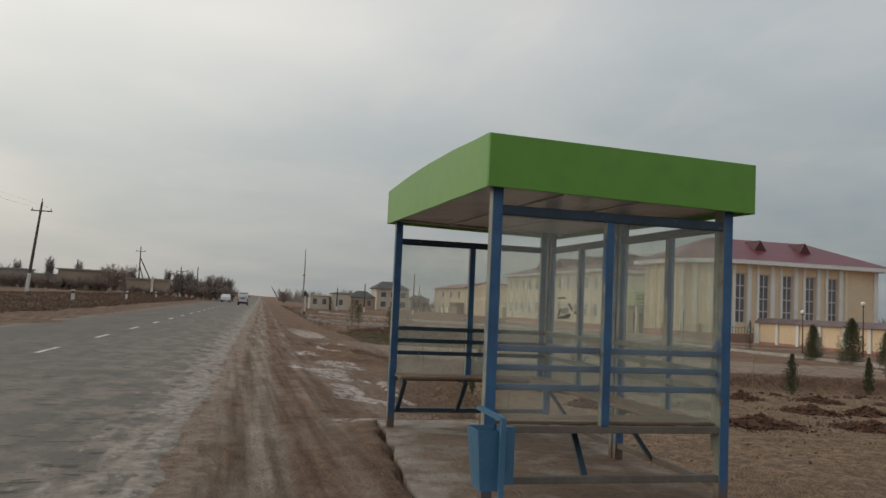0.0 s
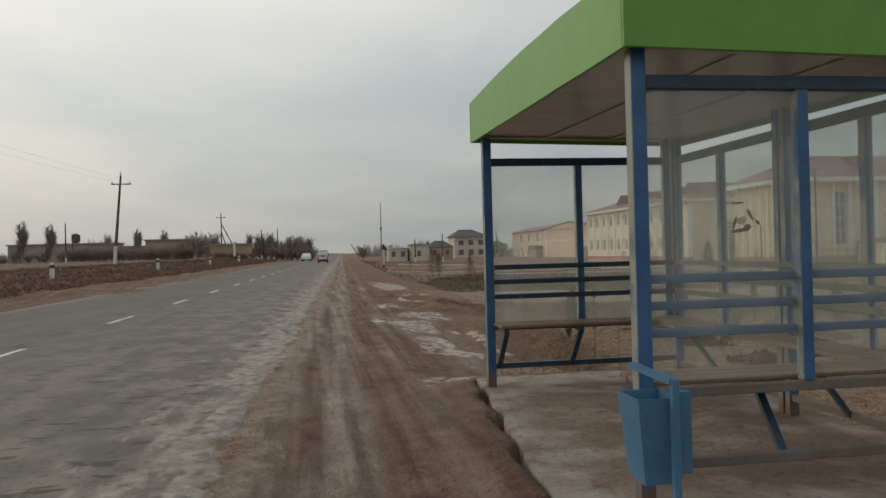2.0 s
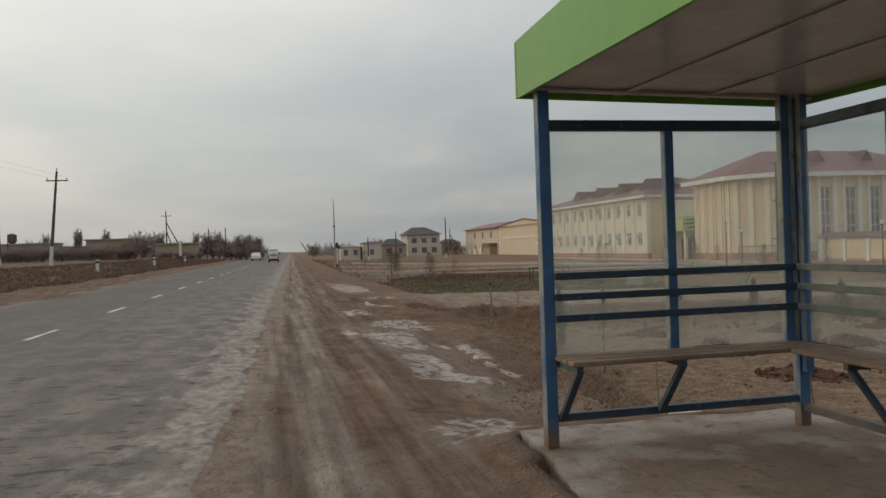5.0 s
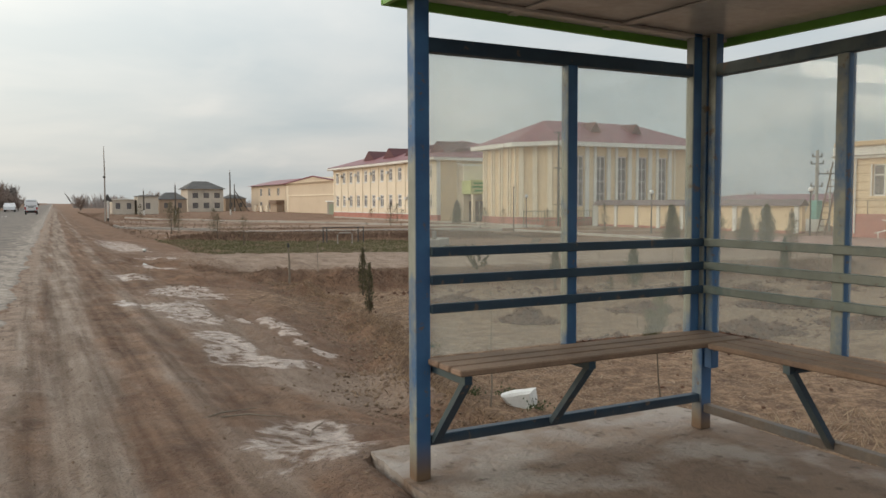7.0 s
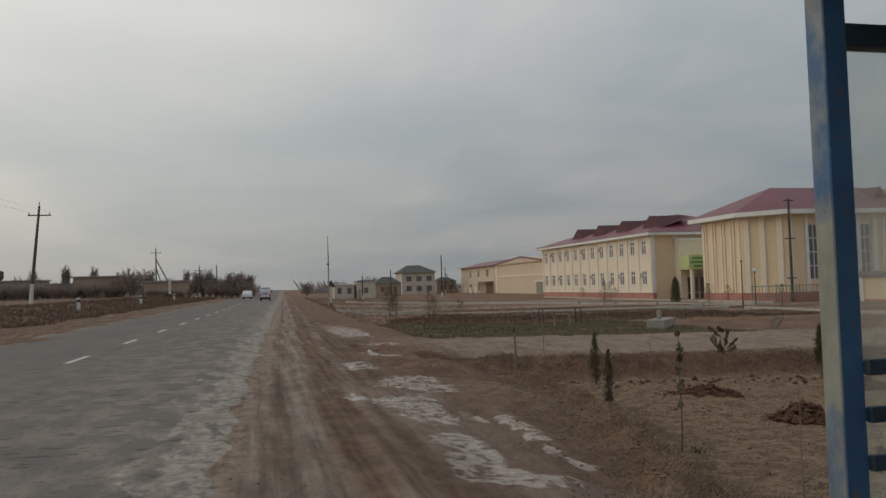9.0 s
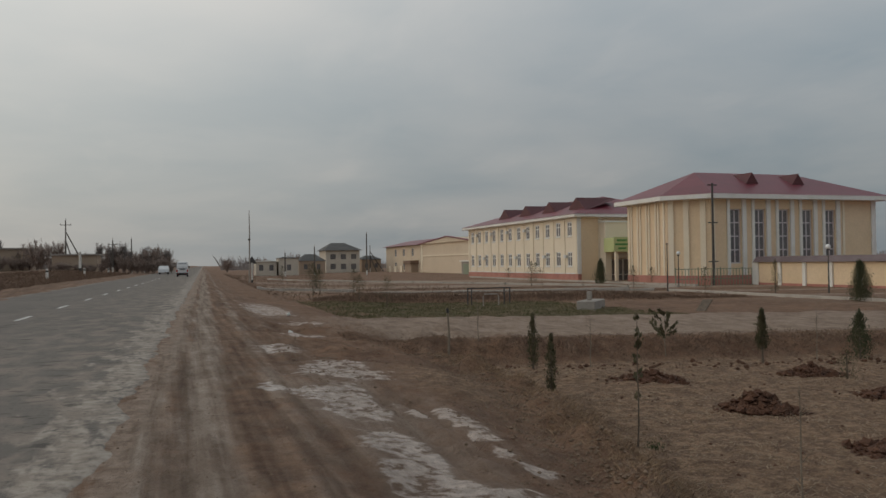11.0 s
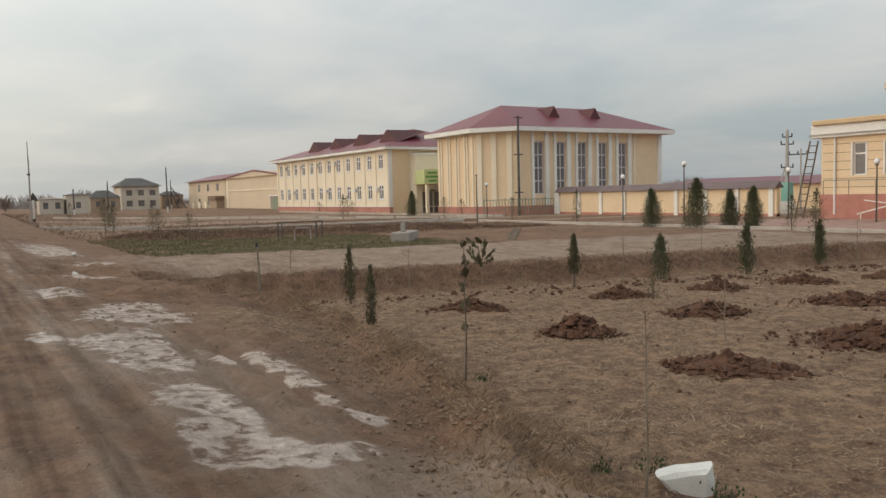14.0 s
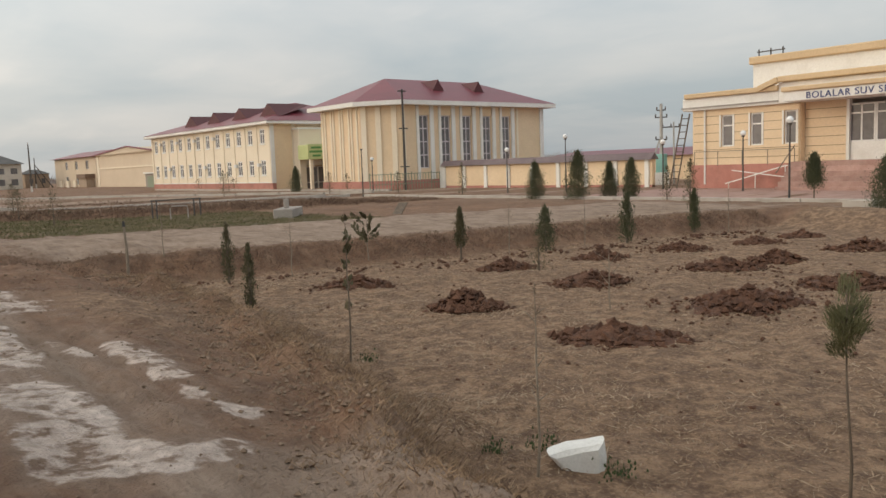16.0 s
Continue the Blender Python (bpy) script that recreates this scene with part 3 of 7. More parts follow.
def edge_distance(n, l):
    g = n.new("ShaderNodeNewGeometry")
    p = n.new("ShaderNodeSeparateXYZ")
    l.new(g.outputs["Position"], p.inputs[0])
    e = n.new("ShaderNodeMath")
    e.operation, e.inputs[1].default_value, e.inputs[2].default_value = "MULTIPLY_ADD", 0.03, -0.60
    l.new(p.outputs["Y"], e.inputs[0])
    u = n.new("ShaderNodeMath")
    u.operation = "SUBTRACT"
    l.new(e.outputs[0], u.inputs[0])
    l.new(p.outputs["X"], u.inputs[1])
    return u.outputs[0]


def ground_material():
    m, n, l, b = nodes_of("bare_earth", 0.95)
    at = n.new("ShaderNodeVertexColor")
    at.layer_name = "kind"
    s = n.new("ShaderNodeSeparateColor")
    l.new(at.outputs["Color"], s.inputs[0])
    W = "World"
    earth = mixc(n, l, noise_fac(n, l, 0.45, 6, space=W), (0.176, 0.107, 0.070), (0.290, 0.190, 0.127))
    earth = mixc(n, l, mixv(n, l, noise_fac(n, l, 1.4, 7, 0.46, 0.66, space=W, stretch=(2.6, 0.6, 1)), 0.55), earth, (0.30, 0.225, 0.165))
    earth = mixc(n, l, mixv(n, l, noise_fac(n, l, 3.5, 7, 0.4, 0.7, space=W), 0.7), earth, (0.084, 0.050, 0.033))
    earth = mixc(n, l, mixv(n, l, noise_fac(n, l, 17, 6, 0.5, 0.75, space=W), 0.5), earth, (0.31, 0.235, 0.175))
    dustc = mixc(n, l, noise_fac(n, l, 1.6, 7, space=W, stretch=(1.7, 0.8, 1)), (0.245, 0.200, 0.160), (0.40, 0.345, 0.292))
    dustc = mixc(n, l, mixv(n, l, noise_fac(n, l, 7, 7, 0.5, 0.68, space=W, stretch=(1.6, 0.7, 1)), 0.42), dustc, (0.16, 0.110, 0.078))
    strawc = mixc(n, l, noise_fac(n, l, 7, 8, 0.40, 0.60, space=W), (0.165, 0.115, 0.077), (0.385, 0.290, 0.20))
    strawc = mixc(n, l, mixv(n, l, noise_fac(n, l, 0.6, 4, space=W), 0.35), strawc, (0.15, 0.10, 0.066))
    strawc = mixc(n, l, mixv(n, l, noise_fac(n, l, 3.1, 8, 0.47, 0.60, space=W), 0.65), strawc, (0.120, 0.078, 0.053))
    strawc = mixc(n, l, mixv(n, l, noise_fac(n, l, 38, 4, 0.5, 0.7, space=W, stretch=(1, 0.6, 1)), 0.7), strawc, (0.45, 0.345, 0.24))
    strawc = mixc(n, l, mixv(n, l, noise_fac(n, l, 26, 5, 0.55, 0.7, space=W), 0.6), strawc, (0.09, 0.06, 0.042))
    grassc = mixc(n, l, noise_fac(n, l, 2, 7, space=W), (0.085, 0.082, 0.035), (0.175, 0.135, 0.080))
    saltc = mixc(n, l, noise_fac(n, l, 8, 6, space=W), (0.44, 0.415, 0.395), (0.70, 0.68, 0.66))

    def ragged(mask, scale, amount, lo, hi, stretch=None):
        nz = noise_fac(n, l, scale, 7, 0.2, 0.8, space=W, stretch=stretch)
        a = n.new("ShaderNodeMath")
        a.operation, a.inputs[1].default_value, a.inputs[2].default_value = "MULTIPLY_ADD", amount, -amount / 2
        l.new(nz, a.inputs[0])
        c = n.new("ShaderNodeMath")
        c.operation = "ADD"
        l.new(a.outputs[0], c.inputs[0])
        l.new(mask, c.inputs[1])
        r = n.new("ShaderNodeMapRange")
        r.inputs["From Min"].default_value, r.inputs["From Max"].default_value = lo, hi
        l.new(c.outputs[0], r.inputs["Value"])
        return r.outputs[0]

    c = mixc(n, l, ragged(s.outputs["Blue"], 3.0, 0.7, 0.15, 0.8, (1.5, 0.5, 1)), earth, dustc)
    c = mixc(n, l, ragged(s.outputs["Green"], 4.0, 0.8, 0.2, 0.8), c, strawc)
    c = mixc(n, l, ragged(at.outputs["Alpha"], 1.2, 0.9, 0.25, 0.75), c, grassc)
    halo = ragged(s.outputs["Red"], 2.2, 0.7, 0.12, 0.6)
    c = mixc(n, l, mixv(n, l, halo, 0.6), c, mixc(n, l, noise_fac(n, l, 6, 6, space=W), (0.20, 0.158, 0.128), (0.33, 0.28, 0.24)))
    sm = ragged(s.outputs["Red"], 2.8, 1.0, 0.44, 0.60, (0.85, 1.1, 1))
    crumb = n.new("ShaderNodeMath")
    crumb.operation = "MULTIPLY"
    l.new(sm, crumb.inputs[0])
    l.new(noise_fac(n, l, 6, 10, 0.40, 0.52, space=W), crumb.inputs[1])
    c = mixc(n, l, mixv(n, l, crumb.outputs[0], 0.95), c, saltc)
    # damp and dry streaks left by wheels along the road
    by = n.new("ShaderNodeMapRange")
    by.inputs["From Min"].default_value, by.inputs["From Max"].default_value = -3.0, -1.4
    l.new(edge_distance(n, l), by.inputs["Value"])
    c = mixc(n, l, by.outputs[0], c, mixc(n, l, 1.0, c, mixc(n, l, noise_fac(n, l, 1.2, 9, 0.36, 0.64, space=W, stretch=(5.0, 0.16, 1)), (0.60, 0.575, 0.55), (1.22, 1.33, 1.42)), "MULTIPLY"))
    off = n.new("ShaderNodeMath")
    off.operation, off.inputs[1].default_value = "MULTIPLY", -2.6
    l.new(edge_distance(n, l), off.inputs[0])
    away = n.new("ShaderNodeMath")
    away.operation = "ABSOLUTE"
    l.new(off.outputs[0], away.inputs[0])
    pm, pc = edge_powder(n, l, away.outputs[0])
    c = mixc(n, l, pm, c, pc)
    c = mixc(n, l, 1.0, c, (1.02, 0.875, 0.80), "MULTIPLY")
    l.new(c, b.inputs["Base Color"])
    h = n.new("ShaderNodeMath")
    h.operation = "ADD"
    l.new(noise_fac(n, l, 22, 6, 0.2, 0.8, space=W), h.inputs[0])
    l.new(noise_fac(n, l, 4, 6, 0.2, 0.8, space=W), h.inputs[1])
    bump(n, l, b, h.outputs[0], 1.0, 0.05)
    return m


def road_material():
    m, n, l, b = nodes_of("old_asphalt", 0.85)
    W = "World"
    g = n.new("ShaderNodeNewGeometry")
    p = n.new("ShaderNodeSeparateXYZ")
    l.new(g.outputs["Position"], p.inputs[0])
    # distance from the right edge of the road
    e = n.new("ShaderNodeMath")
    e.operation, e.inputs[1].default_value, e.inputs[2].default_value = "MULTIPLY_ADD", 0.03, -0.60
    l.new(p.outputs["Y"], e.inputs[0])
    u = n.new("ShaderNodeMath")
    u.operation = "SUBTRACT"
    l.new(e.outputs[0], u.inputs[0])
    l.new(p.outputs["X"], u.inputs[1])
    c = mixc(n, l, noise_fac(n, l, 0.5, 6, space=W, stretch=(1.6, 0.3, 1)), (0.095, 0.081, 0.073), (0.150, 0.128, 0.112))
    c = mixc(n, l, mixv(n, l, noise_fac(n, l, 45, 4, 0.3, 0.7, space=W), 0.5), c, (0.22, 0.195, 0.172))
    worn = noise_fac(n, l, 1.4, 8, 0.44, 0.60, space=W, stretch=(1.5, 0.8, 1))
    near_edge = n.new("ShaderNodeMapRange")
    near_edge.inputs["From Min"].default_value, near_edge.inputs["From Max"].default_value = 5.6, 0.8
    l.new(u.outputs[0], near_edge.inputs["Value"])
    wk = n.new("ShaderNodeMath")
    wk.operation = "MULTIPLY"
    l.new(worn, wk.inputs[0])
    l.new(near_edge.outputs[0], wk.inputs[1])
    c = mixc(n, l, mixv(n, l, wk.outputs[0], 0.85), c, (0.265, 0.218, 0.18))
    c = mixc(n, l, mixv(n, l, noise_fac(n, l, 3.4, 9, 0.58, 0.63, space=W, stretch=(0.7, 1.6, 1)), 0.75), c, (0.045, 0.037, 0.032))
    c = mixc(n, l, mixv(n, l, noise_fac(n, l, 15, 6, 0.58, 0.65, space=W, stretch=(1.0, 1.1, 1)), 0.7), c, (0.075, 0.067, 0.061))
    # powdered, broken edge
    pm, pc = edge_powder(n, l, u.outputs[0])
    c = mixc(n, l, pm, c, pc)
    lft = n.new("ShaderNodeMapRange")
    lft.inputs["From Min"].default_value, lft.inputs["From Max"].default_value = 7.7, 8.1
    l.new(u.outputs[0], lft.inputs["Value"])
    c = mixc(n, l, mixv(n, l, lft.outputs[0], 0.7), c, (0.24, 0.20, 0.168))
    l.new(c, b.inputs["Base Color"])
    h = n.new("ShaderNodeMath")
    h.operation = "ADD"
    l.new(noise_fac(n, l, 50, 4, 0.2, 0.8, space=W), h.inputs[0])
    l.new(noise_fac(n, l, 6, 6, 0.3, 0.7, space=W), h.inputs[1])
    bump(n, l, b, h.outputs[0], 0.5, 0.012)
    return m


gx = [-1500, -700, -350, -180, -110, -75] + steps_between(-55, -26, 2.5) + steps_between(-26, -8, 0.8) + steps_between(-8, -1, 2.0) + steps_between(-1, 7.5, 0.1) + steps_between(7.5, 14, 0.25) + steps_between(14, 27, 0.6) + steps_between(27, 60, 3) + [60, 75, 100, 150, 250, 450, 800, 1500]
gy = [-600, -200, -80, -40, -20, -10, -5, -2, 0, 1.5, 3] + steps_between(4, 21, 0.1) + steps_between(21, 34, 0.25) + steps_between(34, 44, 0.8) + steps_between(44, 54, 0.4) + steps_between(54, 60, 0.8) + steps_between(60, 130, 3) + [130, 140, 150, 165, 185, 210, 250, 320, 450, 700, 1100, 2000]
ground = tagged(sheet("ground", gx, gy, rough_z, ground_material(), ground_masks), "bare brown earth with salt crust, ruts and dry grass", "ground", kind="structure")

rng = random.Random(4)


def ragged_edge(y):
    p = Vector((3.3, y * 0.9, 0))
    return 0.14 * noise.noise(p) + 0.12 * noise.noise(p * 2.3) + 0.06 * noise.noise(p * 6)


ry = [-60, -30, -15, -6, 0, 3] + steps_between(5, 22, 0.12) + steps_between(22, 45, 0.4) + steps_between(45, 120, 2) + [120, 140, 170, 210, 260, 340, 480, 700, 1200]
ru = [-8.45, -8.2, -7, -5.5, -4, -2.6, -1.6, -0.9, -0.45, -0.2, -0.08, 0.0]
rv = []
for y in ry:
    for i, u in enumerate(ru):
        edge = ragged_edge(y) * max(0.0, 1 + u / 0.6) + (0.12 * noise.noise(Vector((9, y * 0.5, 0))) if i == 0 else 0)
        x = road_x(y) + u + edge
        z = -0.035 - 0.012 * abs(u + 4.2) / 4.2 + 0.004 * noise.noise(Vector((x, y, 0)) * 1.7)
        if i == len(ru) - 1:
            z = -0.085
        if i == 0:
            z = -0.075
        rv.append((x, y, z))
rme = bpy.data.meshes.new("road")
k = len(ru)
rme.from_pydata(rv, [], [(j * k + i, j * k + i + 1, (j + 1) * k + i + 1, (j + 1) * k + i) for j in range(len(ry) - 1) for i in range(k - 1)])
for pl in rme.polygons:
    pl.use_smooth = True
rme.materials.append(road_material())
road = tagged(new("road", rme), "old grey asphalt road with crumbled dusty edges", "road", kind="structure")

# centre dashes: thin worn paint
dash_mat = surf("road_paint", (0.58, 0.57, 0.55), (0.70, 0.69, 0.67), 3, 0.8, 25, (0.2, 0.19, 0.18), 0.7, 0.1)
bm = bmesh.new()
box(bm, -0.055, 0.055, -0.95, 0.95, 0, 0.006)
first = None
for i in range(-1, 15):
    y = 13.3 + 6.35 * i
    x = road_x(y) - 4.02
    if first is None:
        first = part("road_dash", bm, dash_mat, road)
        first.matrix_basis = pose(x, y, -0.033, 0, 0, -1.7)
    else:
        again(first, road, pose(x, y, -0.033, 0, 0, -1.7))

# ---- concrete slab under the shelter ----
def slab_material():
    m, n, l, b = nodes_of("dirty_slab", 0.9)
    W = "World"
    c = mixc(n, l, noise_fac(n, l, 1.2, 6, space=W), (0.182, 0.121, 0.086), (0.272, 0.195, 0.143))
    c = mixc(n, l, mixv(n, l, noise_fac(n, l, 7, 6, 0.45, 0.7, space=W), 0.5), c, (0.14, 0.10, 0.075))
    g = n.new("ShaderNodeNewGeometry")
    p = n.new("ShaderNodeSeparateXYZ")
    l.new(g.outputs["Position"], p.inputs[0])
    for axis, a, z in (("X", 2.0, 1.6), ("Y", 8.5, 9.2)):
        r = n.new("ShaderNodeMapRange")
        r.inputs["From Min"].default_value, r.inputs["From Max"].default_value = a, z
        l.new(p.outputs[axis], r.inputs["Value"])
        q = n.new("ShaderNodeMath")
        q.operation = "MULTIPLY"
        l.new(r.outputs[0], q.inputs[0])
        l.new(noise_fac(n, l, 3.5, 7, 0.36, 0.6, space=W), q.inputs[1])
        c = mixc(n, l, mixv(n, l, q.outputs[0], 0.8), c, (0.44, 0.40, 0.37))
    c = mixc(n, l, mixv(n, l, noise_fac(n, l, 1.5, 8, 0.5, 0.62, space=W), 0.7), c, (0.40, 0.355, 0.315))
    c = mixc(n, l, mixv(n, l, noise_fac(n, l, 9, 7, 0.58, 0.68, space=W), 0.7), c, (0.085, 0.058, 0.042))
    l.new(c, b.inputs["Base Color"])
    bump(n, l, b, noise_fac(n, l, 14, 7, 0.2, 0.8, space=W), 0.8, 0.03)
    return m


slab_mat = slab_material()
def slab():
    bm = bmesh.new()
    a, b, c, d = PAD
    pts = []
    per = [(a + (b - a) * i / 26, c) for i in range(26)] + [(b, c + (d - c) * i / 50) for i in range(50)] + [(b - (b - a) * i / 26, d) for i in range(26)] + [(a, d - (d - c) * i / 50) for i in range(50)]
    for x, y in per:
        w = noise.noise(Vector((x, y, 2)) * 1.6) * 0.09 + noise.noise(Vector((x, y, 2)) * 6) * 0.035
        # the road side runs askew
        pts.append((x + w + 0.10 * (y - 6.8) * (b - x) / (b - a), y + w))
    prism(bm, pts, -0.16, -0.012)
    top = [f for f in bm.faces if f.normal.z > 0.5 or all(abs(v.co.z + 0.012) < 1e-4 for v in f.verts)]
    r = bmesh.ops.inset_region(bm, faces=top, thickness=0.06, depth=0.0)
    for f in top:
        for v in f.verts:
            v.co.z = 0.0
    return part("pavement", bm, slab_mat)


tagged(slab(), "dusty cracked concrete slab under the shelter", "slab", kind="structure")


# ---- bus shelter ----
X0, X1, Y0, Y1 = 1.82, 3.705, 5.185, 8.757   # post centres
MIDX, MIDY = 2.715, (6.0, 7.85)
BACKY = 6.92
ZB = 0.575
shelter = thing("bus_shelter", X0, Y0, 0, 0, "blue steel bus shelter with dusty glass and a lime-green roof band", "bus shelter")
ox, oy = X0, Y0


def sh(name, mat, *specs, bevel=0.004, label="", parent=None):
    return part(name, boxes(*[(s[0] - ox, s[1] - ox, s[2] - oy, s[3] - oy, s[4], s[5]) for s in specs], bevel=bevel), mat, parent or shelter, label)


P = 0.04
for px in (X0, X1):
    for py in (Y0, Y1):
        sh("post", "blue", (px - P, px + P, py - P, py + P, 0.0, (2.34 if py == Y1 else 2.28) - (0.03 if px == X1 else 0.0)), label="worn blue square steel post with a rusty foot")
# doubled upright beside the back corners
for py in (Y0, Y1):
    s = 1 if py == Y0 else -1
    zt = 2.28 if py == Y0 else 2.34
    if py == Y1:
        sh("post", "blue", (X1 - 0.13, X1 - 0.062, py - 0.03, py + 0.03, ZB, zt))
    sh("post", "blue", (X1 - 0.03, X1 + 0.03, py + s * 0.075 - 0.028, py + s * 0.075 + 0.028, 0.38, zt))
for py in (Y0, Y1):
    sh("mullion", "blue", (MIDX - 0.033, MIDX + 0.033, py - 0.03, py + 0.03, ZB, 2.08))
for a, b in ((BACKY - 0.075, BACKY - 0.012), (BACKY + 0.012, BACKY + 0.075)):
    sh("post", "blue", (X1 - 0.04, X1 + 0.04, a, b, 0.0, 2.31))
for my in MIDY:
    sh("mullion", "blue", (X1 - 0.03, X1 + 0.03, my - 0.033, my + 0.033, ZB, 2.08))
# rails under the roof and at the far end take the shade-darkened blue
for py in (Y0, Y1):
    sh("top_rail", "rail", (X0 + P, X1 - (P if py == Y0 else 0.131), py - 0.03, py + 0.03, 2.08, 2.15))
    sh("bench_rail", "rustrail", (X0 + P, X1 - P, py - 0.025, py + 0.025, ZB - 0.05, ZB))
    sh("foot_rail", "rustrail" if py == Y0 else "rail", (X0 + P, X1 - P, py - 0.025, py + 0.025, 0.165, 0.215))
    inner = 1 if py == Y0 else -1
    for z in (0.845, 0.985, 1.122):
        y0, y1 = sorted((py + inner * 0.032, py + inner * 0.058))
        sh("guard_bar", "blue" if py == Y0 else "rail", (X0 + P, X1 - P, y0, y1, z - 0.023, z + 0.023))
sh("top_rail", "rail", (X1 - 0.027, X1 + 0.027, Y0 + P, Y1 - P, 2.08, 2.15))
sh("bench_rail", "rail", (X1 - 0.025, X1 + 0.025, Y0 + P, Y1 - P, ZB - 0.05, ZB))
sh("foot_rail", "rustrail", (X1 - 0.025, X1 + 0.025, Y0 + P, Y1 - P, 0.105, 0.155))
for z in (0.845, 0.985, 1.122):
    sh("guard_bar", "rail_grey", (X1 - 0.058, X1 - 0.032, Y0 + P, Y1 - P, z - 0.023, z + 0.023))
# panes
for py in (Y0, Y1):
    for a, b in ((X0 + P, MIDX - 0.033), (MIDX + 0.033, X1 - (P if py == Y0 else 0.13))):
        pn = sh("pane", "pane_near" if py == Y0 else "pane", (a + 0.006, b - 0.006, py - 0.003, py + 0.003, ZB + 0.03, 2.075), bevel=0, label="dusty clear glass pane")
        pn.visible_shadow = False
ycuts = [Y0 + 0.11, MIDY[0] - 0.033, MIDY[0] + 0.033, BACKY - 0.075, BACKY + 0.075, MIDY[1] - 0.033, MIDY[1] + 0.033, Y1 - 0.11]
for a, b in zip(ycuts[::2], ycuts[1::2]):
    pn = sh("pane", "pane", (X1 - 0.003, X1 + 0.003, a + 0.006, b - 0.006, ZB + 0.03, 2.075), bevel=0, label="dusty clear glass pane")
    pn.visible_shadow = False
# dried smear on the near pane
for k, (mat, cx, cz, rx, rz, tilt) in enumerate((("smear", 2.37, 1.36, 0.06, 0.009, 0.12), ("smear", 2.335, 1.40, 0.007, 0.035, -0.3), ("smear", 2.42, 1.44, 0.008, 0.03, 0.5), ("smear", 2.35, 1.50, 0.035, 0.006, 0.05), ("smear_pale", 2.375, 1.41, 0.028, 0.022, 0.3), ("smear", 2.46, 1.40, 0.008, 0.016, 0.9), ("smear", 2.40, 1.375, 0.025, 0.012, 0.4))):
    bm = bmesh.new()
    pts = []
    for j in range(16):
        a = 6.283 * j / 16
        w = 1 + 0.35 * noise.noise(Vector((math.cos(a) * 1.6, math.sin(a) * 1.6, k * 3.1)))
        dx, dz = rx * w * math.cos(a), rz * w * math.sin(a)
        pts.append((cx - ox + dx * math.cos(tilt) - dz * math.sin(tilt), cz + dx * math.sin(tilt) + dz * math.cos(tilt)))
    front = [bm.verts.new((x, -0.0055 - 0.0004 * k, z)) for x, z in pts]
    back = [bm.verts.new((x, -0.0035, z)) for x, z in pts]
    bm.faces.new(front)
    bm.faces.new(back[::-1])
    for j in range(16):
        bm.faces.new((front[j], back[j], back[(j + 1) % 16], front[(j + 1) % 16]))
    bmesh.ops.recalc_face_normals(bm, faces=bm.faces)
    part("smear", bm, mat, shelter, "dried smear on glass")
# bench slats along three sides
for i in range(3):
    d0 = 0.045 + i * 0.115
    sh("bench_slat", "bench", (X0 + 0.02, X1 - 0.05, Y1 - d0 - 0.10, Y1 - d0, ZB, ZB + 0.03), bevel=0.006, label="weathered brown wooden slat")
    sh("bench_slat", "bench", (X0 + 0.02, X1 - 0.05, Y0 + d0, Y0 + d0 + 0.10, ZB, ZB + 0.03), bevel=0.006, label="weathered brown wooden slat")
    sh("bench_slat", "bench", (X1 - d0 - 0.10, X1 - d0, Y0 + 0.40, Y1 - 0.40, ZB, ZB + 0.03), bevel=0.006, label="weathered brown wooden slat")
for bx in (X0 + 0.07, MIDX - 0.12):
    for py, s in ((Y0, 1), (Y1, -1)):
        bm = bmesh.new()
        bar(bm, (bx - ox, py + s * 0.03 - oy, 0.19), (bx + 0.01 - ox, py + s * 0.33 - oy, ZB - 0.03), 0.045, 0.03)
        bar(bm, (bx - ox, py - oy, ZB - 0.022), (bx - ox, py + s * 0.36 - oy, ZB - 0.022), 0.04, 0.04)
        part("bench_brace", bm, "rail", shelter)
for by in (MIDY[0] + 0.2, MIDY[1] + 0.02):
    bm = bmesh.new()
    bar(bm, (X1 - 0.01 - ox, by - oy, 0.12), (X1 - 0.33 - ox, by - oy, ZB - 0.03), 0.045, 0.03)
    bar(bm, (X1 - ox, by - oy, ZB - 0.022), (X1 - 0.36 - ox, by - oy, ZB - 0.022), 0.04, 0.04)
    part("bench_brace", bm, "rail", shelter)
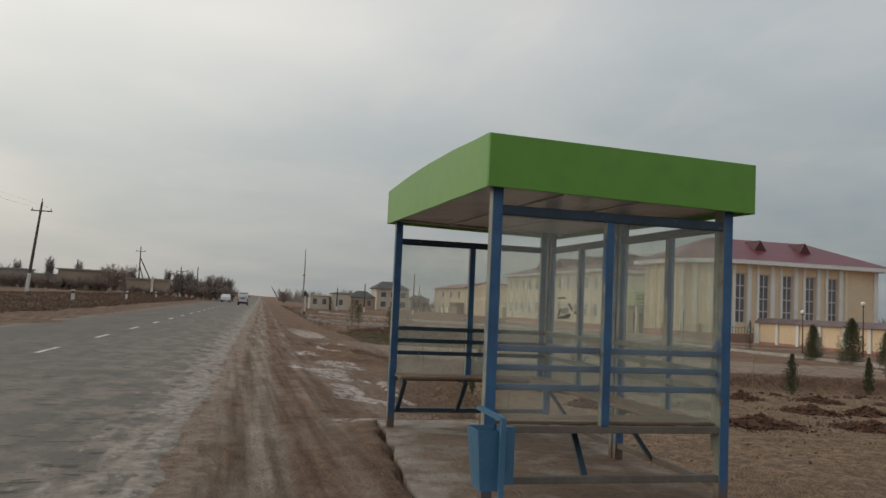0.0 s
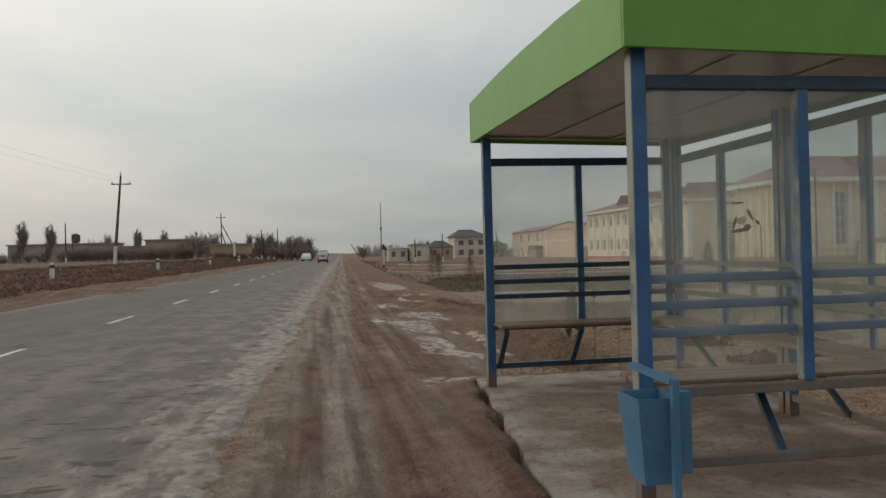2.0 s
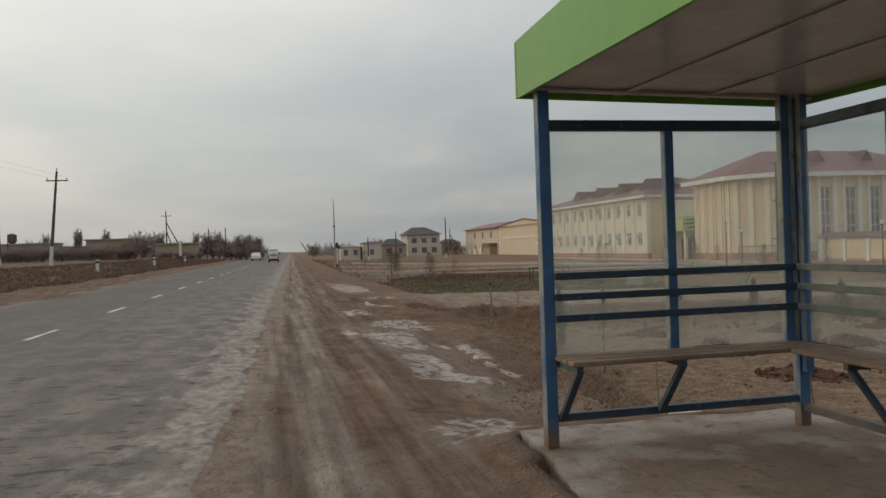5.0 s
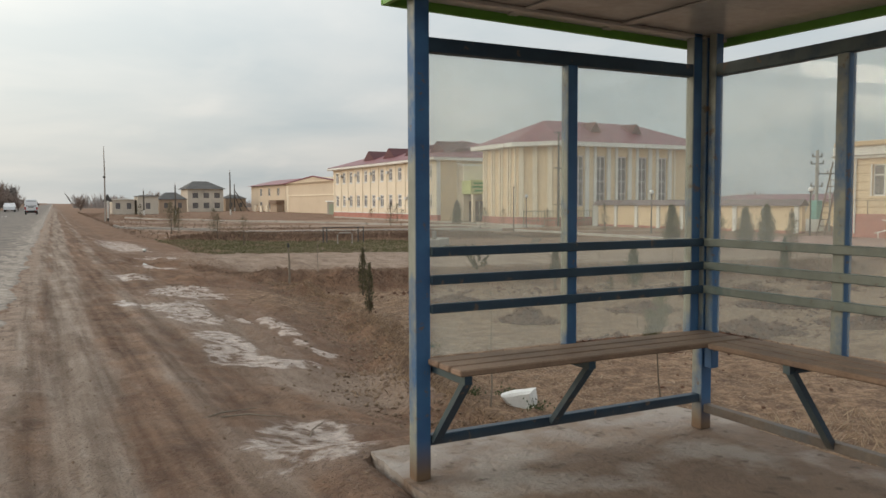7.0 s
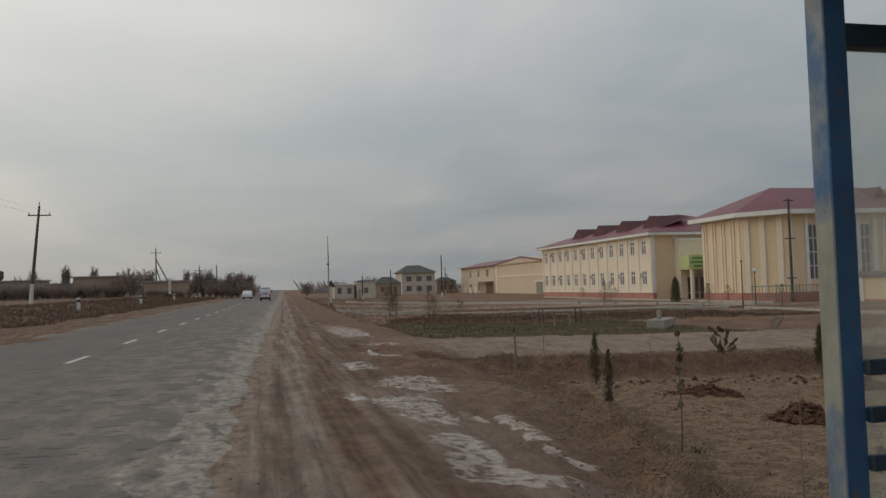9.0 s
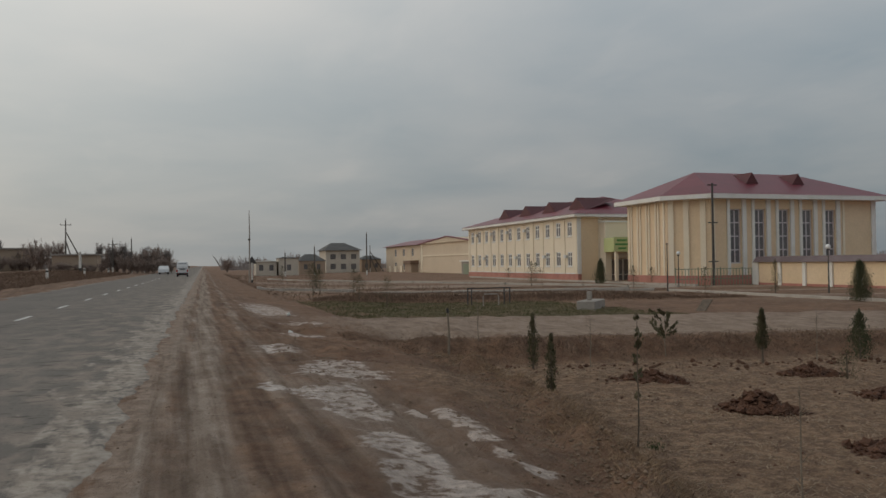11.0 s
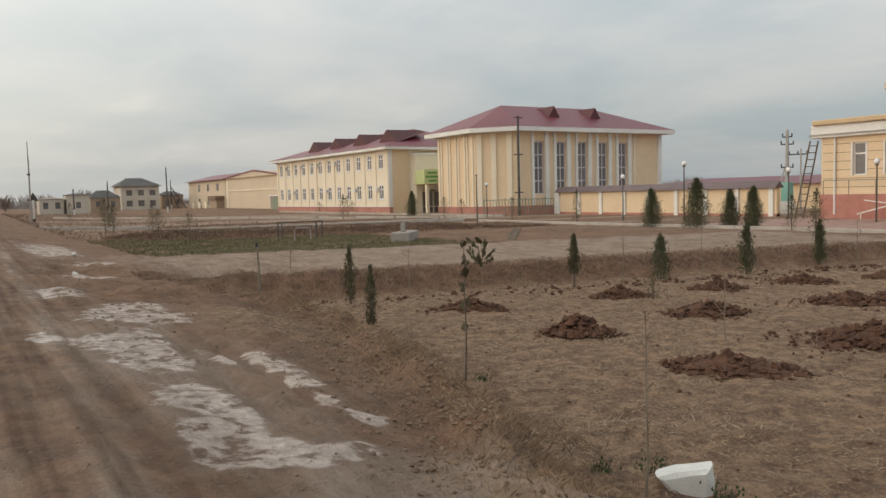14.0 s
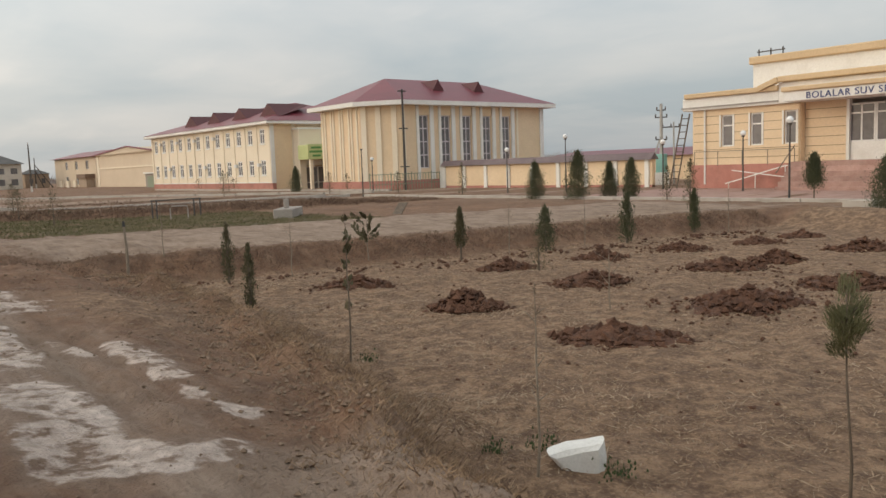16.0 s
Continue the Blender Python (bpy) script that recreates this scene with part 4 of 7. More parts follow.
# roof: band of folded green sheet, ceiling, beams
R = (1.71, 3.868, 5.045, 8.95)
ROOF_FROM = set(shelter.children)
ZF0, ZF1 = 2.261, 2.643
sh("roof_band", "green", (R[0], R[1], R[2], R[2] + 0.025, ZF0, ZF1), bevel=0.004, label="lime-green folded metal roof band")
sh("roof_band", "green", (R[0], R[1], R[3] - 0.025, R[3], ZF0, ZF1), bevel=0.004)
for ya, yb, dx in ((R[2] + 0.026, (R[2] + R[3]) / 2 - 0.76, 0.0), ((R[2] + R[3]) / 2 - 0.755, R[3] - 0.026, 0.002)):
    bm = bmesh.new()
    rings = []
    for j in range(9):
        y = ya + (yb - ya) * j / 8
        # the folded sheet bows up between its corners
        up = 0.045 * math.sin(math.pi * (y - R[2]) / (R[3] - R[2])) + 0.006 * noise.noise(Vector((0, y * 2.1, 3)))
        out = 0.004 * noise.noise(Vector((0, y * 1.7, 8)))
        rings.append([bm.verts.new((x - ox, y - oy, z)) for x, z in ((R[0] + dx + out, ZF0), (R[0] + 0.025 + dx, ZF0), (R[0] + 0.025 + dx, ZF1 + up), (R[0] + dx + out, ZF1 + up))])
    for p, q in zip(rings, rings[1:]):
        for k in range(4):
            bm.faces.new((p[k], p[(k + 1) % 4], q[(k + 1) % 4], q[k]))
    bm.faces.new(rings[0][::-1])
    bm.faces.new(rings[-1])
    part("roof_band", bm, "green", shelter)
sh("roof_band", "green", (R[1] - 0.025, R[1], R[2] + 0.026, R[3] - 0.026, ZF0, ZF1), bevel=0.004)
sh("roof_sheet", "soffit", (R[0] + 0.03, R[1] - 0.03, R[2] + 0.03, R[3] - 0.03, 2.56, 2.59), bevel=0)
n_pan = 5
for i in range(n_pan):
    a = R[2] + 0.03 + (R[3] - R[2] - 0.06) * i / n_pan
    b = R[2] + 0.03 + (R[3] - R[2] - 0.06) * (i + 1) / n_pan
    sh("ceiling_panel", "soffit", (R[0] + 0.03, R[1] - 0.03, a + 0.001, b - 0.001, 2.305, 2.315), bevel=0, label="grey ceiling sheet")
for py in (Y0, Y1):
    sh("roof_beam", "soffit", (R[0] + 0.03, R[1] - 0.03, py - 0.03, py + 0.03, 2.282, 2.302))
for fx in (X0 + 0.62, X0 + 1.25):
    sh("ceiling_strip", "soffit", (fx - 0.03, fx + 0.03, R[2] + 0.05, R[3] - 0.05, 2.292, 2.303))

# the roof rises a little towards its far end and falls towards the field
for o in set(shelter.children) - ROOF_FROM:
    for v in o.data.vertices:
        v.co.z += 0.017 * (v.co.y + oy - R[2]) - 0.022 * (v.co.x + ox - R[0])

# ---- litter bin on the near post ----
bin_ = thing("litter_bin", X0 - 0.065, Y0 - 0.27, 0, 0, "blue painted steel litter bin hung beside the shelter post", "litter bin")
bm = bmesh.new()
lo = [(-0.085, -0.085), (0.075, -0.085), (0.075, 0.105), (-0.085, 0.105)]
hi = [(-0.125, -0.12), (0.085, -0.12), (0.085, 0.135), (-0.125, 0.135)]
rings = []
for z, q, t in ((0.20, lo, 0), (0.60, hi, 0), (0.60, hi, 0.006), (0.215, lo, 0.006)):
    rings.append([bm.verts.new((x - math.copysign(t, x), y - math.copysign(t, y), z)) for x, y in q])
for r, s in zip(rings, rings[1:]):
    for i in range(4):
        bm.faces.new((r[i], r[(i + 1) % 4], s[(i + 1) % 4], s[i]))
bm.faces.new(rings[0][::-1])
bm.faces.new(rings[-1])
part("bucket", bm, "binblue", bin_, "open-topped tapered blue steel bucket")
part("upright", boxes((0.015, 0.05, -0.175, -0.14, -0.06, 0.69), bevel=0.003), "binblue", bin_)
bm = bmesh.new()
bar(bm, (0.03, -0.157, 0.68), (-0.01, 0.235, 0.705), 0.045, 0.025)
part("arm", bm, "binblue", bin_)
bm = bmesh.new()
bar(bm, (0.11, -0.06, 0.24), (0.11, -0.06, 0.62), 0.05, 0.07)
bar(bm, (0.07, -0.06, 0.42), (0.11, -0.06, 0.42), 0.03)
part("side_strap", bm, "binblue", bin_)


# ---- buildings ----
def window(parent, m, w, h, cols, rows, frame_mat="frame", transom=None, fw=0.06):
    """A window in its opening: frame bars with one pane for each light; local x along the wall, y outwards, z up."""
    key = (round(w, 3), round(h, 3), cols, rows, frame_mat, transom)
    if key not in window.made:
        bm = bmesh.new()
        us = [w * i / cols for i in range(cols + 1)]
        zs = [h * i / rows for i in range(rows + 1)]
        if transom:
            zs = [0, h * transom, h]
        for u in us:
            a = min(max(u - fw / 2, 0), w - fw)
            box(bm, a, a + fw, -0.05, 0.02, 0, h)
        for z in zs:
            a = min(max(z - fw / 2, 0), h - fw)
            for u0, u1 in zip(us, us[1:]):
                box(bm, u0 + fw * (1.0 if u0 == 0 else 0.5), u1 - fw * (1.0 if u1 == w else 0.5), -0.045, 0.015, a, a + fw)
        panes = []
        for u0, u1 in zip(us, us[1:]):
            for z0, z1 in zip(zs, zs[1:]):
                panes.append((u0 + fw / 2, u1 - fw / 2, -0.03, -0.02, z0 + fw / 2, z1 - fw / 2))
        f = part("window", bm, frame_mat, parent)
        f.matrix_basis = m
        ps = [part("pane", boxes(p), "wglass", f) for p in panes]
        window.made[key] = (f, ps)
        return f
    f, ps = window.made[key]
    g = again(f, parent, m)
    for p in ps:
        again(p, g)
    return g


window.made = {}


def on_west(x, y, z):
    return Matrix.Translation((x, y, z)) @ Matrix(((0, -1, 0, 0), (1, 0, 0, 0), (0, 0, 1, 0), (0, 0, 0, 1)))


def on_south(x, y, z):
    """Facing -y."""
    return Matrix.Translation((x, y, z)) @ Matrix(((-1, 0, 0, 0), (0, -1, 0, 0), (0, 0, 1, 0), (0, 0, 0, 1)))


def hip_roof(bm, x0, x1, y0, y1, z, rx0, rx1, ry0, ry1, zr):
    """Eaves rectangle up to a ridge (along x or y)."""
    e = [bm.verts.new(p) for p in ((x0, y0, z), (x1, y0, z), (x1, y1, z), (x0, y1, z))]
    a, b = bm.verts.new((rx0, ry0, zr)), bm.verts.new((rx1, ry1, zr))
    if abs(rx1 - rx0) > abs(ry1 - ry0):
        fs = ((e[0], e[1], b, a), (e[1], e[2], b), (e[2], e[3], a, b), (e[3], e[0], a))
    else:
        fs = ((e[0], e[1], a), (e[1], e[2], b, a), (e[2], e[3], b), (e[3], e[0], a, b))
    for f in fs:
        bm.faces.new(f)
    bm.faces.new(e[::-1])


# -- school: two storeys, long side to the road --
GB = -0.85
sx, sy0, sy1 = 40.0, 82.3, 115.0
school = thing("school_building", sx, sy0, GB, 0, "two-storey cream school with a maroon hipped roof and dormers", "school")
L, D, HE = sy1 - sy0, 15.0, 6.7
bays = 12
bw = (L - 0.7) / bays
holes = []
for i in range(bays):
    c = 0.6 + bw * (i + 0.5) - 0.1
    for z in (1.55, 4.75):
        holes.append((c - 0.52, c + 0.52, z, z + 1.55))
part("wall", boxes(*[(0, 0.35, a, b, z0, z1) for a, b, z0, z1 in wall_cells(0, L, 0.75, HE, holes)]), "cream", school)
part("plinth", boxes((-0.06, 0.35, -0.06, L, -0.6, 0.75)), "plinth", school, "red brick plinth")
part("wall", boxes((0.352, D, 0, 0.35, -0.6, HE)), "yellow", school, "yellow rendered end wall")
part("wall", boxes((0.352, D, L - 0.35, L, -0.6, HE)), "yellow", school)
part("wall", boxes((D - 0.35, D, 0.352, L - 0.352, -0.6, HE)), "yellow", school)
for i in range(bays + 1):
    c = 0.15 + bw * i
    part("pilaster", boxes((-0.09, 0.0, c, c + 0.42 if i in (0, bays) else c + 0.3, 0.75, HE - 0.002), bevel=0.02), "cream", school)
part("pilaster", boxes((-0.088, 0.35, -0.09, 0.0, 0.75, HE - 0.004)), "white", school)
part("pilaster", boxes((2.4, 2.8, -0.07, 0.0, 0.75, HE - 0.004)), "cream", school)
part("string_course", boxes((-0.05, 0.0, 0.7, L, 0.752, 0.86)), "white", school)
for h in holes:
    window(school, on_west(0.06, h[0], h[2]), h[1] - h[0], h[3] - h[2], 2, 1, transom=0.68, fw=0.11)
    part("window_sill", boxes((-0.1, 0.0, h[0] - 0.08, h[1] + 0.08, h[2] - 0.09, h[2])), "white", school)
part("cornice", boxes((-0.75, D + 0.7, -0.75, L + 0.7, HE, HE + 0.32), bevel=0.04), "white", school, "white boxed eaves")
bm = bmesh.new()
hip_roof(bm, -0.8, D + 0.75, -0.8, L + 0.75, HE + 0.322, 6.6, 6.6, 6.2, L - 8.5, HE + 2.75)
part("roof", bm, "maroon", school, "maroon metal hipped roof")
for cy in (2.9, 9.6, 16.2, 22.9):
    bm = bmesh.new()
    w, zt, x_front = 2.2, HE + 2.3, 1.4
    zb = HE + 0.5 + 0.3
    # gabled dormer: triangular front, ridge running back into the slope
    v = [bm.verts.new(p) for p in ((x_front, cy - w, zb), (x_front, cy + w, zb), (x_front, cy, zt), (5.9, cy - w * 0.3, zt - 0.2), (5.9, cy + w * 0.3, zt - 0.2), (5.7, cy, zt + 0.03))]
    for f in ((0, 1, 2), (0, 2, 5, 3), (1, 4, 5, 2), (0, 3, 4, 1), (3, 5, 4)):
        bm.faces.new([v[i] for i in f])
    part("dormer", bm, "maroon_dark", school)
for i, lev in ((8, 4.75), (10, 4.75), (4, 4.75), (6, 4.75), (0, 1.55), (2, 1.55), (5, 1.55), (9, 1.55)):
    c = 0.6 + bw * (i + 0.5) + 0.62
    part("air_conditioner", boxes((-0.28, -0.02, c - 0.24, c + 0.24, lev + 0.9, lev + 1.25), bevel=0.03), "white", school)

# -- link block with the entrance --
entrance = thing("entrance_block", 42.3, 78.0, GB, 0, "cream entrance block with lime sign and white doors", "entrance")
part("wall", boxes((0.2, 5.5, 3.0, 4.2, 2.9, 6.1), (0.2, 0.9, 3.0, 4.2, -0.5, 2.9), (3.4, 5.5, 3.0, 4.2, -0.5, 2.9)), "cream", entrance)
part("wall", boxes((0.9, 3.4, 3.6, 3.8, 2.4, 2.898)), "white", entrance)
part("coping", boxes((0.1, 5.6, 2.9, 4.25, 6.1, 6.28)), "white", entrance)
part("canopy", boxes((0.0, 4.4, 0.6, 3.0, 3.0, 4.45), bevel=0.03), "lime", entrance, "lime-green box canopy")
sign = part("sign", boxes((-0.3, 1.75, 0.5, 0.598, 3.0, 4.5), bevel=0.01), "lime", entrance, "lime sign with dark green lines of writing")
for z, a, b in ((4.15, 0.05, 1.2), (3.75, -0.15, 1.55), (3.35, 0.2, 1.15)):
    part("lettering", boxes((a, b, 0.488, 0.498, z - 0.1, z + 0.1)), "signgreen", sign)
for a, w in ((0.95, 0.75), (1.75, 0.75), (2.55, 0.8)):
    window(entrance, on_south(a + w, 3.5, -0.05), w, 2.35, 1, 2, transom=0.3)
part("column", boxes((0.05, 0.35, 0.7, 1.0, -0.5, 2.998)), "cream", entrance)
part("column", boxes((4.0, 4.3, 0.7, 1.0, -0.5, 2.998)), "cream", entrance)
part("steps", boxes((-0.4, 5.0, 0.2, 3.0, -0.5, -0.08), (-0.8, 5.2, -0.4, 0.2, -0.5, -0.25)), "stone", entrance)

# -- sports hall: hipped roof, one cut-off corner, tall windows --
hx, hy = 39.3, 62.5
hall = thing("sports_hall", hx, hy, GB, 0, "yellow rendered sports hall with tall windows and maroon roof", "hall")
HW, HD, HH = 19.4, 8.95, 7.05
holes = [(4.13 + 2.45 * i, 5.18 + 2.45 * i, 1.75, 6.25) for i in range(5)]
part("wall", boxes(*[(a, b, 0, 0.4, z0, z1) for a, b, z0, z1 in wall_cells(2.2, HW, 0.8, HH, holes)]), "yellow", hall)
bm = bmesh.new()
prism(bm, [(0, 2.9), (2.2, 0), (2.2, 0.4), (0.4, 3.1), (0.4, HD), (0, HD)], 0.8, HH)
part("wall", bm, "yellow", hall)
part("wall", boxes((0.402, HW, HD - 0.4, HD, 0.0, HH)), "yellow", hall)
part("wall", boxes((HW - 0.4, HW, 0.402, HD - 0.402, 0.0, HH)), "yellow", hall)
bm = bmesh.new()
prism(bm, [(-0.08, 2.85), (2.15, -0.08), (HW + 0.05, -0.08), (HW + 0.05, HD), (-0.08, HD)], -0.6, 0.8)
part("plinth", bm, "plinth", hall, "red brick plinth")
for h in holes:
    window(hall, on_south(h[1], 0.16, h[2]), h[1] - h[0], h[3] - h[2], 2, 4, "frame_violet", fw=0.09)
for i in range(5):
    c = 4.655 + 2.45 * i
    part("pilaster", boxes((c + 0.60, c + 1.02, -0.14, 0.0, 0.8, HH - 0.003), bevel=0.02), "white", hall)
    part("pilaster", boxes((c - 0.88, c - 0.60, -0.14, 0.0, 0.8, HH - 0.003), bevel=0.02), "white", hall)
part("pilaster", boxes((15.75, 16.0, -0.10, 0.0, 0.8, HH - 0.003), bevel=0.02), "cream", hall)
part("pilaster", boxes((2.35, 2.6, -0.10, 0.0, 0.8, HH - 0.003), bevel=0.02), "cream", hall)
part("pilaster", boxes((HW - 0.45, HW + 0.05, -0.12, 0.0, 0.8, HH - 0.003), bevel=0.02), "white", hall)
for y in (3.1, 3.9, 4.3, 5.3, 5.7, 6.7, 7.1, 8.1, 8.5):
    part("pilaster", boxes((-0.10, 0.0, y, y + 0.2, 0.8, HH - 0.003), bevel=0.02), "cream", hall)
d = Vector((2.2, -2.9, 0)).normalized()
for t in (0.05, 0.40, 0.78):
    p0 = Vector((0, 2.9, 0)) + d * (t * 3.64)
    p1 = p0 + d * 0.45
    o = Vector((-0.8, -0.6, 0)) * 0.12
    bm = bmesh.new()
    prism(bm, [(p0.x, p0.y), (p1.x, p1.y), (p1.x + o.x, p1.y + o.y), (p0.x + o.x, p0.y + o.y)], 0.8, HH - 0.005)
    part("pilaster", bm, "cream", hall)
bm = bmesh.new()
eav = [(-0.9, 2.4), (1.7, -0.95), (HW + 0.9, -0.95), (HW + 0.9, HD + 0.8), (-0.9, HD + 0.8)]
prism(bm, eav, HH, HH + 0.36)
part("cornice", bm, "white", hall, "white boxed eaves")
bm = bmesh.new()
ez = HH + 0.362
e = [bm.verts.new((x * 1.005, y * 1.005, ez)) for x, y in eav]
r0, r1 = bm.verts.new((4.4, 5.0, HH + 2.75)), bm.verts.new((15.2, 5.0, HH + 2.75))
for f in ((e[0], e[1], r0), (e[1], e[2], r1, r0), (e[2], e[3], r1), (e[3], e[4], r0, r1), (e[4], e[0], r0)):
    bm.faces.new(f)
bm.faces.new(e[::-1])
part("roof", bm, "maroon", hall, "maroon metal hipped roof")
for cx in (8.0, 12.9):
    bm = bmesh.new()
    v = [bm.verts.new(p) for p in ((cx - 0.75, 1.9, HH + 1.35), (cx + 0.75, 1.9, HH + 1.35), (cx, 1.9, HH + 2.5), (cx, 4.4, HH + 2.5))]
    for f in ((0, 1, 2), (0, 2, 3), (1, 3, 2), (0, 3, 1)):
        bm.faces.new([v[i] for i in f])
    part("dormer", bm, "maroon_dark", hall)
# power pole and railing before it
pole = thing("power_pole", 40.82, 61.3, -0.85, 0, "rusty steel pole with cross arms before the hall", "power pole")
bm = bmesh.new()
tube(bm, [(0, 0, -0.2), (0, 0, 8.2)], [0.11, 0.08], 8)
part("shaft", bm, "steel", pole)
for z in (8.0, 5.0, 1.9):
    part("cross_arm", boxes((-0.42, 0.42, -0.05, 0.05, z, z + 0.09)), "steel", pole)
FX0, FX1 = 37.2, 45.6
fence = thing("railing", FX0, 61.2, -0.85, 0, "pale green metal railing along the hall", "railing")
for z in (0.55, 1.35):
    part("rail", boxes((0, FX1 - FX0, -0.02, 0.02, z, z + 0.05)), "gate", fence)
n_bal = int((FX1 - FX0) / 0.3)
for i in range(n_bal + 1):
    big = i % 7 == 0
    w = 0.035 if big else 0.014
    part("post" if big else "baluster", boxes((0.3 * i - w, 0.3 * i + w, -0.019, 0.019, -0.1, 1.5 if big else 1.38)), "gate", fence)

# -- yard wall with piers, parallel to the road --
yard = thing("yard_wall", 44.6, 40.0, -0.85, 0, "yellow plastered yard wall with white piers and grey-violet coping", "wall")
part("wall", boxes((0, 0.3, 0, 20.9, -0.2, 1.85)), "yellow", yard)
part("base_course", boxes((-0.03, 0.33, 0, 20.9, -0.3, 0.22)), "plinth", yard)
bm = bmesh.new()
for y0, y1 in ((-0.1, 21.0),):
    v = [bm.verts.new(p) for p in ((-0.3, y0, 1.852), (0.6, y0, 1.852), (0.15, y0, 2.3), (-0.3, y1, 1.852), (0.6, y1, 1.852), (0.15, y1, 2.3))]
    for f in ((0, 2, 1), (3, 4, 5), (0, 3, 5, 2), (2, 5, 4, 1), (0, 1, 4, 3)):
        bm.faces.new([v[i] for i in f])
part("coping", bm, "coping", yard, "grey-violet ridge coping")
for i in range(9):
    y = 0.2 + 2.55 * i
    part("pier", boxes((-0.12, 0.0, y, y + 0.32, -0.25, 1.849)), "white", yard)
part("pier", boxes((-0.14, 0.44, 20.9, 21.25, -0.25, 1.9)), "white", yard)

# -- low long building behind the wall --
low = thing("long_low_house", 60, 36, -0.85, 0, "long low house with a maroon roof behind the wall", "house")
part("wall", boxes((0, 8, 0, 28, -0.5, 2.1)), "yellow", low)
bm = bmesh.new()
hip_roof(bm, -0.5, 8.5, -0.6, 28.6, 2.102, 4, 4, 1.2, 26.8, 2.8)
part("roof", bm, "maroon", low)

# -- children's water sports centre --
cx0, cy1 = 43.0, 36.0
pool = thing("sports_centre", cx0, cy1, -0.85, 0, "cream and white sports centre with red plinth and lettered canopy", "sports centre")
holes = [(-2.56, -1.84, 2.45, 4.25), (-4.30, -3.62, 2.45, 4.25), (-6.24, -5.56, 2.45, 4.25)]
part("wall", boxes(*[(0, 0.4, a, b, z0, z1) for a, b, z0, z1 in wall_cells(-6.5, 0, 1.42, 4.6, holes)]), "yellow", pool)
part("wall", boxes((0.402, 16, -0.4, 0, -0.5, 4.6)), "yellow", pool)
part("wall", boxes((0.45, 0.8, -8.65, -6.5, 1.42, 4.6)), "yellow", pool, "recessed yellow wall")
part("wall", boxes((0.45, 0.8, -24, -16.8, 1.42, 4.6)), "yellow", pool)
part("plinth", boxes((-0.08, 0.5, -6.5, 0.06, -0.5, 1.42)), "plinth", pool, "red painted plinth")
part("plinth", boxes((0.3, 0.9, -24, -6.502, -0.5, 1.418)), "plinth", pool)
# rusticated courses
for i in range(6):
    z = 1.8 + 0.48 * i
    for a, b, zz0, zz1 in wall_cells(-6.45, -0.1, z, z + 0.035, [h for h in holes if h[2] < z < h[3]]):
        part("groove_strip", boxes((-0.014, 0.0, a, b, zz0, zz1)), "groove", pool)
    part("groove_strip", boxes((0.436, 0.45, -8.6, -6.52, z, z + 0.035)), "groove", pool)
for h in holes:
    window(pool, on_west(0.12, h[0], h[2]), h[1] - h[0], h[3] - h[2], 1, 1, transom=0.66, fw=0.08)
    for e0, e1 in ((h[0] - 0.1, h[0] - 0.005), (h[1] + 0.005, h[1] + 0.1)):
        part("window_surround", boxes((-0.03, 0.0, e0, e1, h[2], h[3])), "white", pool)
part("cornice", boxes((-0.3, 16, -5.4, 0.5, 4.6, 5.3), bevel=0.03), "white", pool, "white parapet")
part("moulding", boxes((-0.36, 16, -5.4, 0.56, 4.72, 4.80)), "greywall", pool)
part("trim", boxes((-0.5, 16, -5.42, 0.3, 5.3, 5.58), bevel=0.04), "orange", pool, "orange parapet coping")
canopy = part("canopy", boxes((-1.6, 0.9, -24, -6.3, 4.6, 5.1), bevel=0.02), "white", pool, "white canopy fascia with blue letters")
part("canopy_wall", boxes((-0.3, 16, -24, -5.402, 4.62, 5.7)), "white", pool)
part("trim", boxes((-1.72, 0.9, -24.1, -6.22, 5.1, 5.34), bevel=0.04), "orange", pool)
part("trim", boxes((-0.65, 16, -24.2, -5.5, 5.72, 6.02), bevel=0.04), "orange", pool)
bm = bmesh.new()
bar(bm, (-0.45, -5.45, 5.87), (-0.45, -4.4, 5.48), 0.4, 0.26)
part("trim", bm, "orange", pool)
part("upper_wall", boxes((1.2, 16, -24, -3.13, 5.6, 7.0)), "white", pool)
part("trim", boxes((1.0, 16.1, -24.1, -2.95, 7.0, 7.42), bevel=0.05), "orange", pool)
# glazed entrance
for i in range(6):
    y = -10.0 - 1.36 * i
    window(pool, on_west(0.6, y, 2.41), 1.34, 1.95, 2, 1, transom=0.75, fw=0.08)
part("apron_panel", boxes((0.55, 0.75, -16.8, -8.65, 1.0, 2.41)), "white", pool)
part("column", boxes((0.4, 0.7, -8.8, -8.65, 1.0, 4.6)), "white", pool)
# roof railing stub
for yy in (-3.4, -4.1, -4.8):
    part("roof_rail_post", boxes((1.3, 1.36, yy - 0.03, yy + 0.03, 7.42, 7.82)), "steel", pool)
part("roof_rail", boxes((1.3, 1.36, -4.9, -3.3, 7.64, 7.70)), "steel", pool)
# drain pipe
bm = bmesh.new()
tube(bm, [(-0.1, -0.85, 0.3), (-0.1, -0.85, 4.6)], [0.055, 0.055], 8)
part("drain_pipe", bm, "white", pool)
bm = bmesh.new()
tube(bm, [(-0.02, -6.42, 1.42), (-0.02, -6.42, 4.6)], [0.05, 0.05], 8)
part("drain_pipe", bm, "orange", pool)
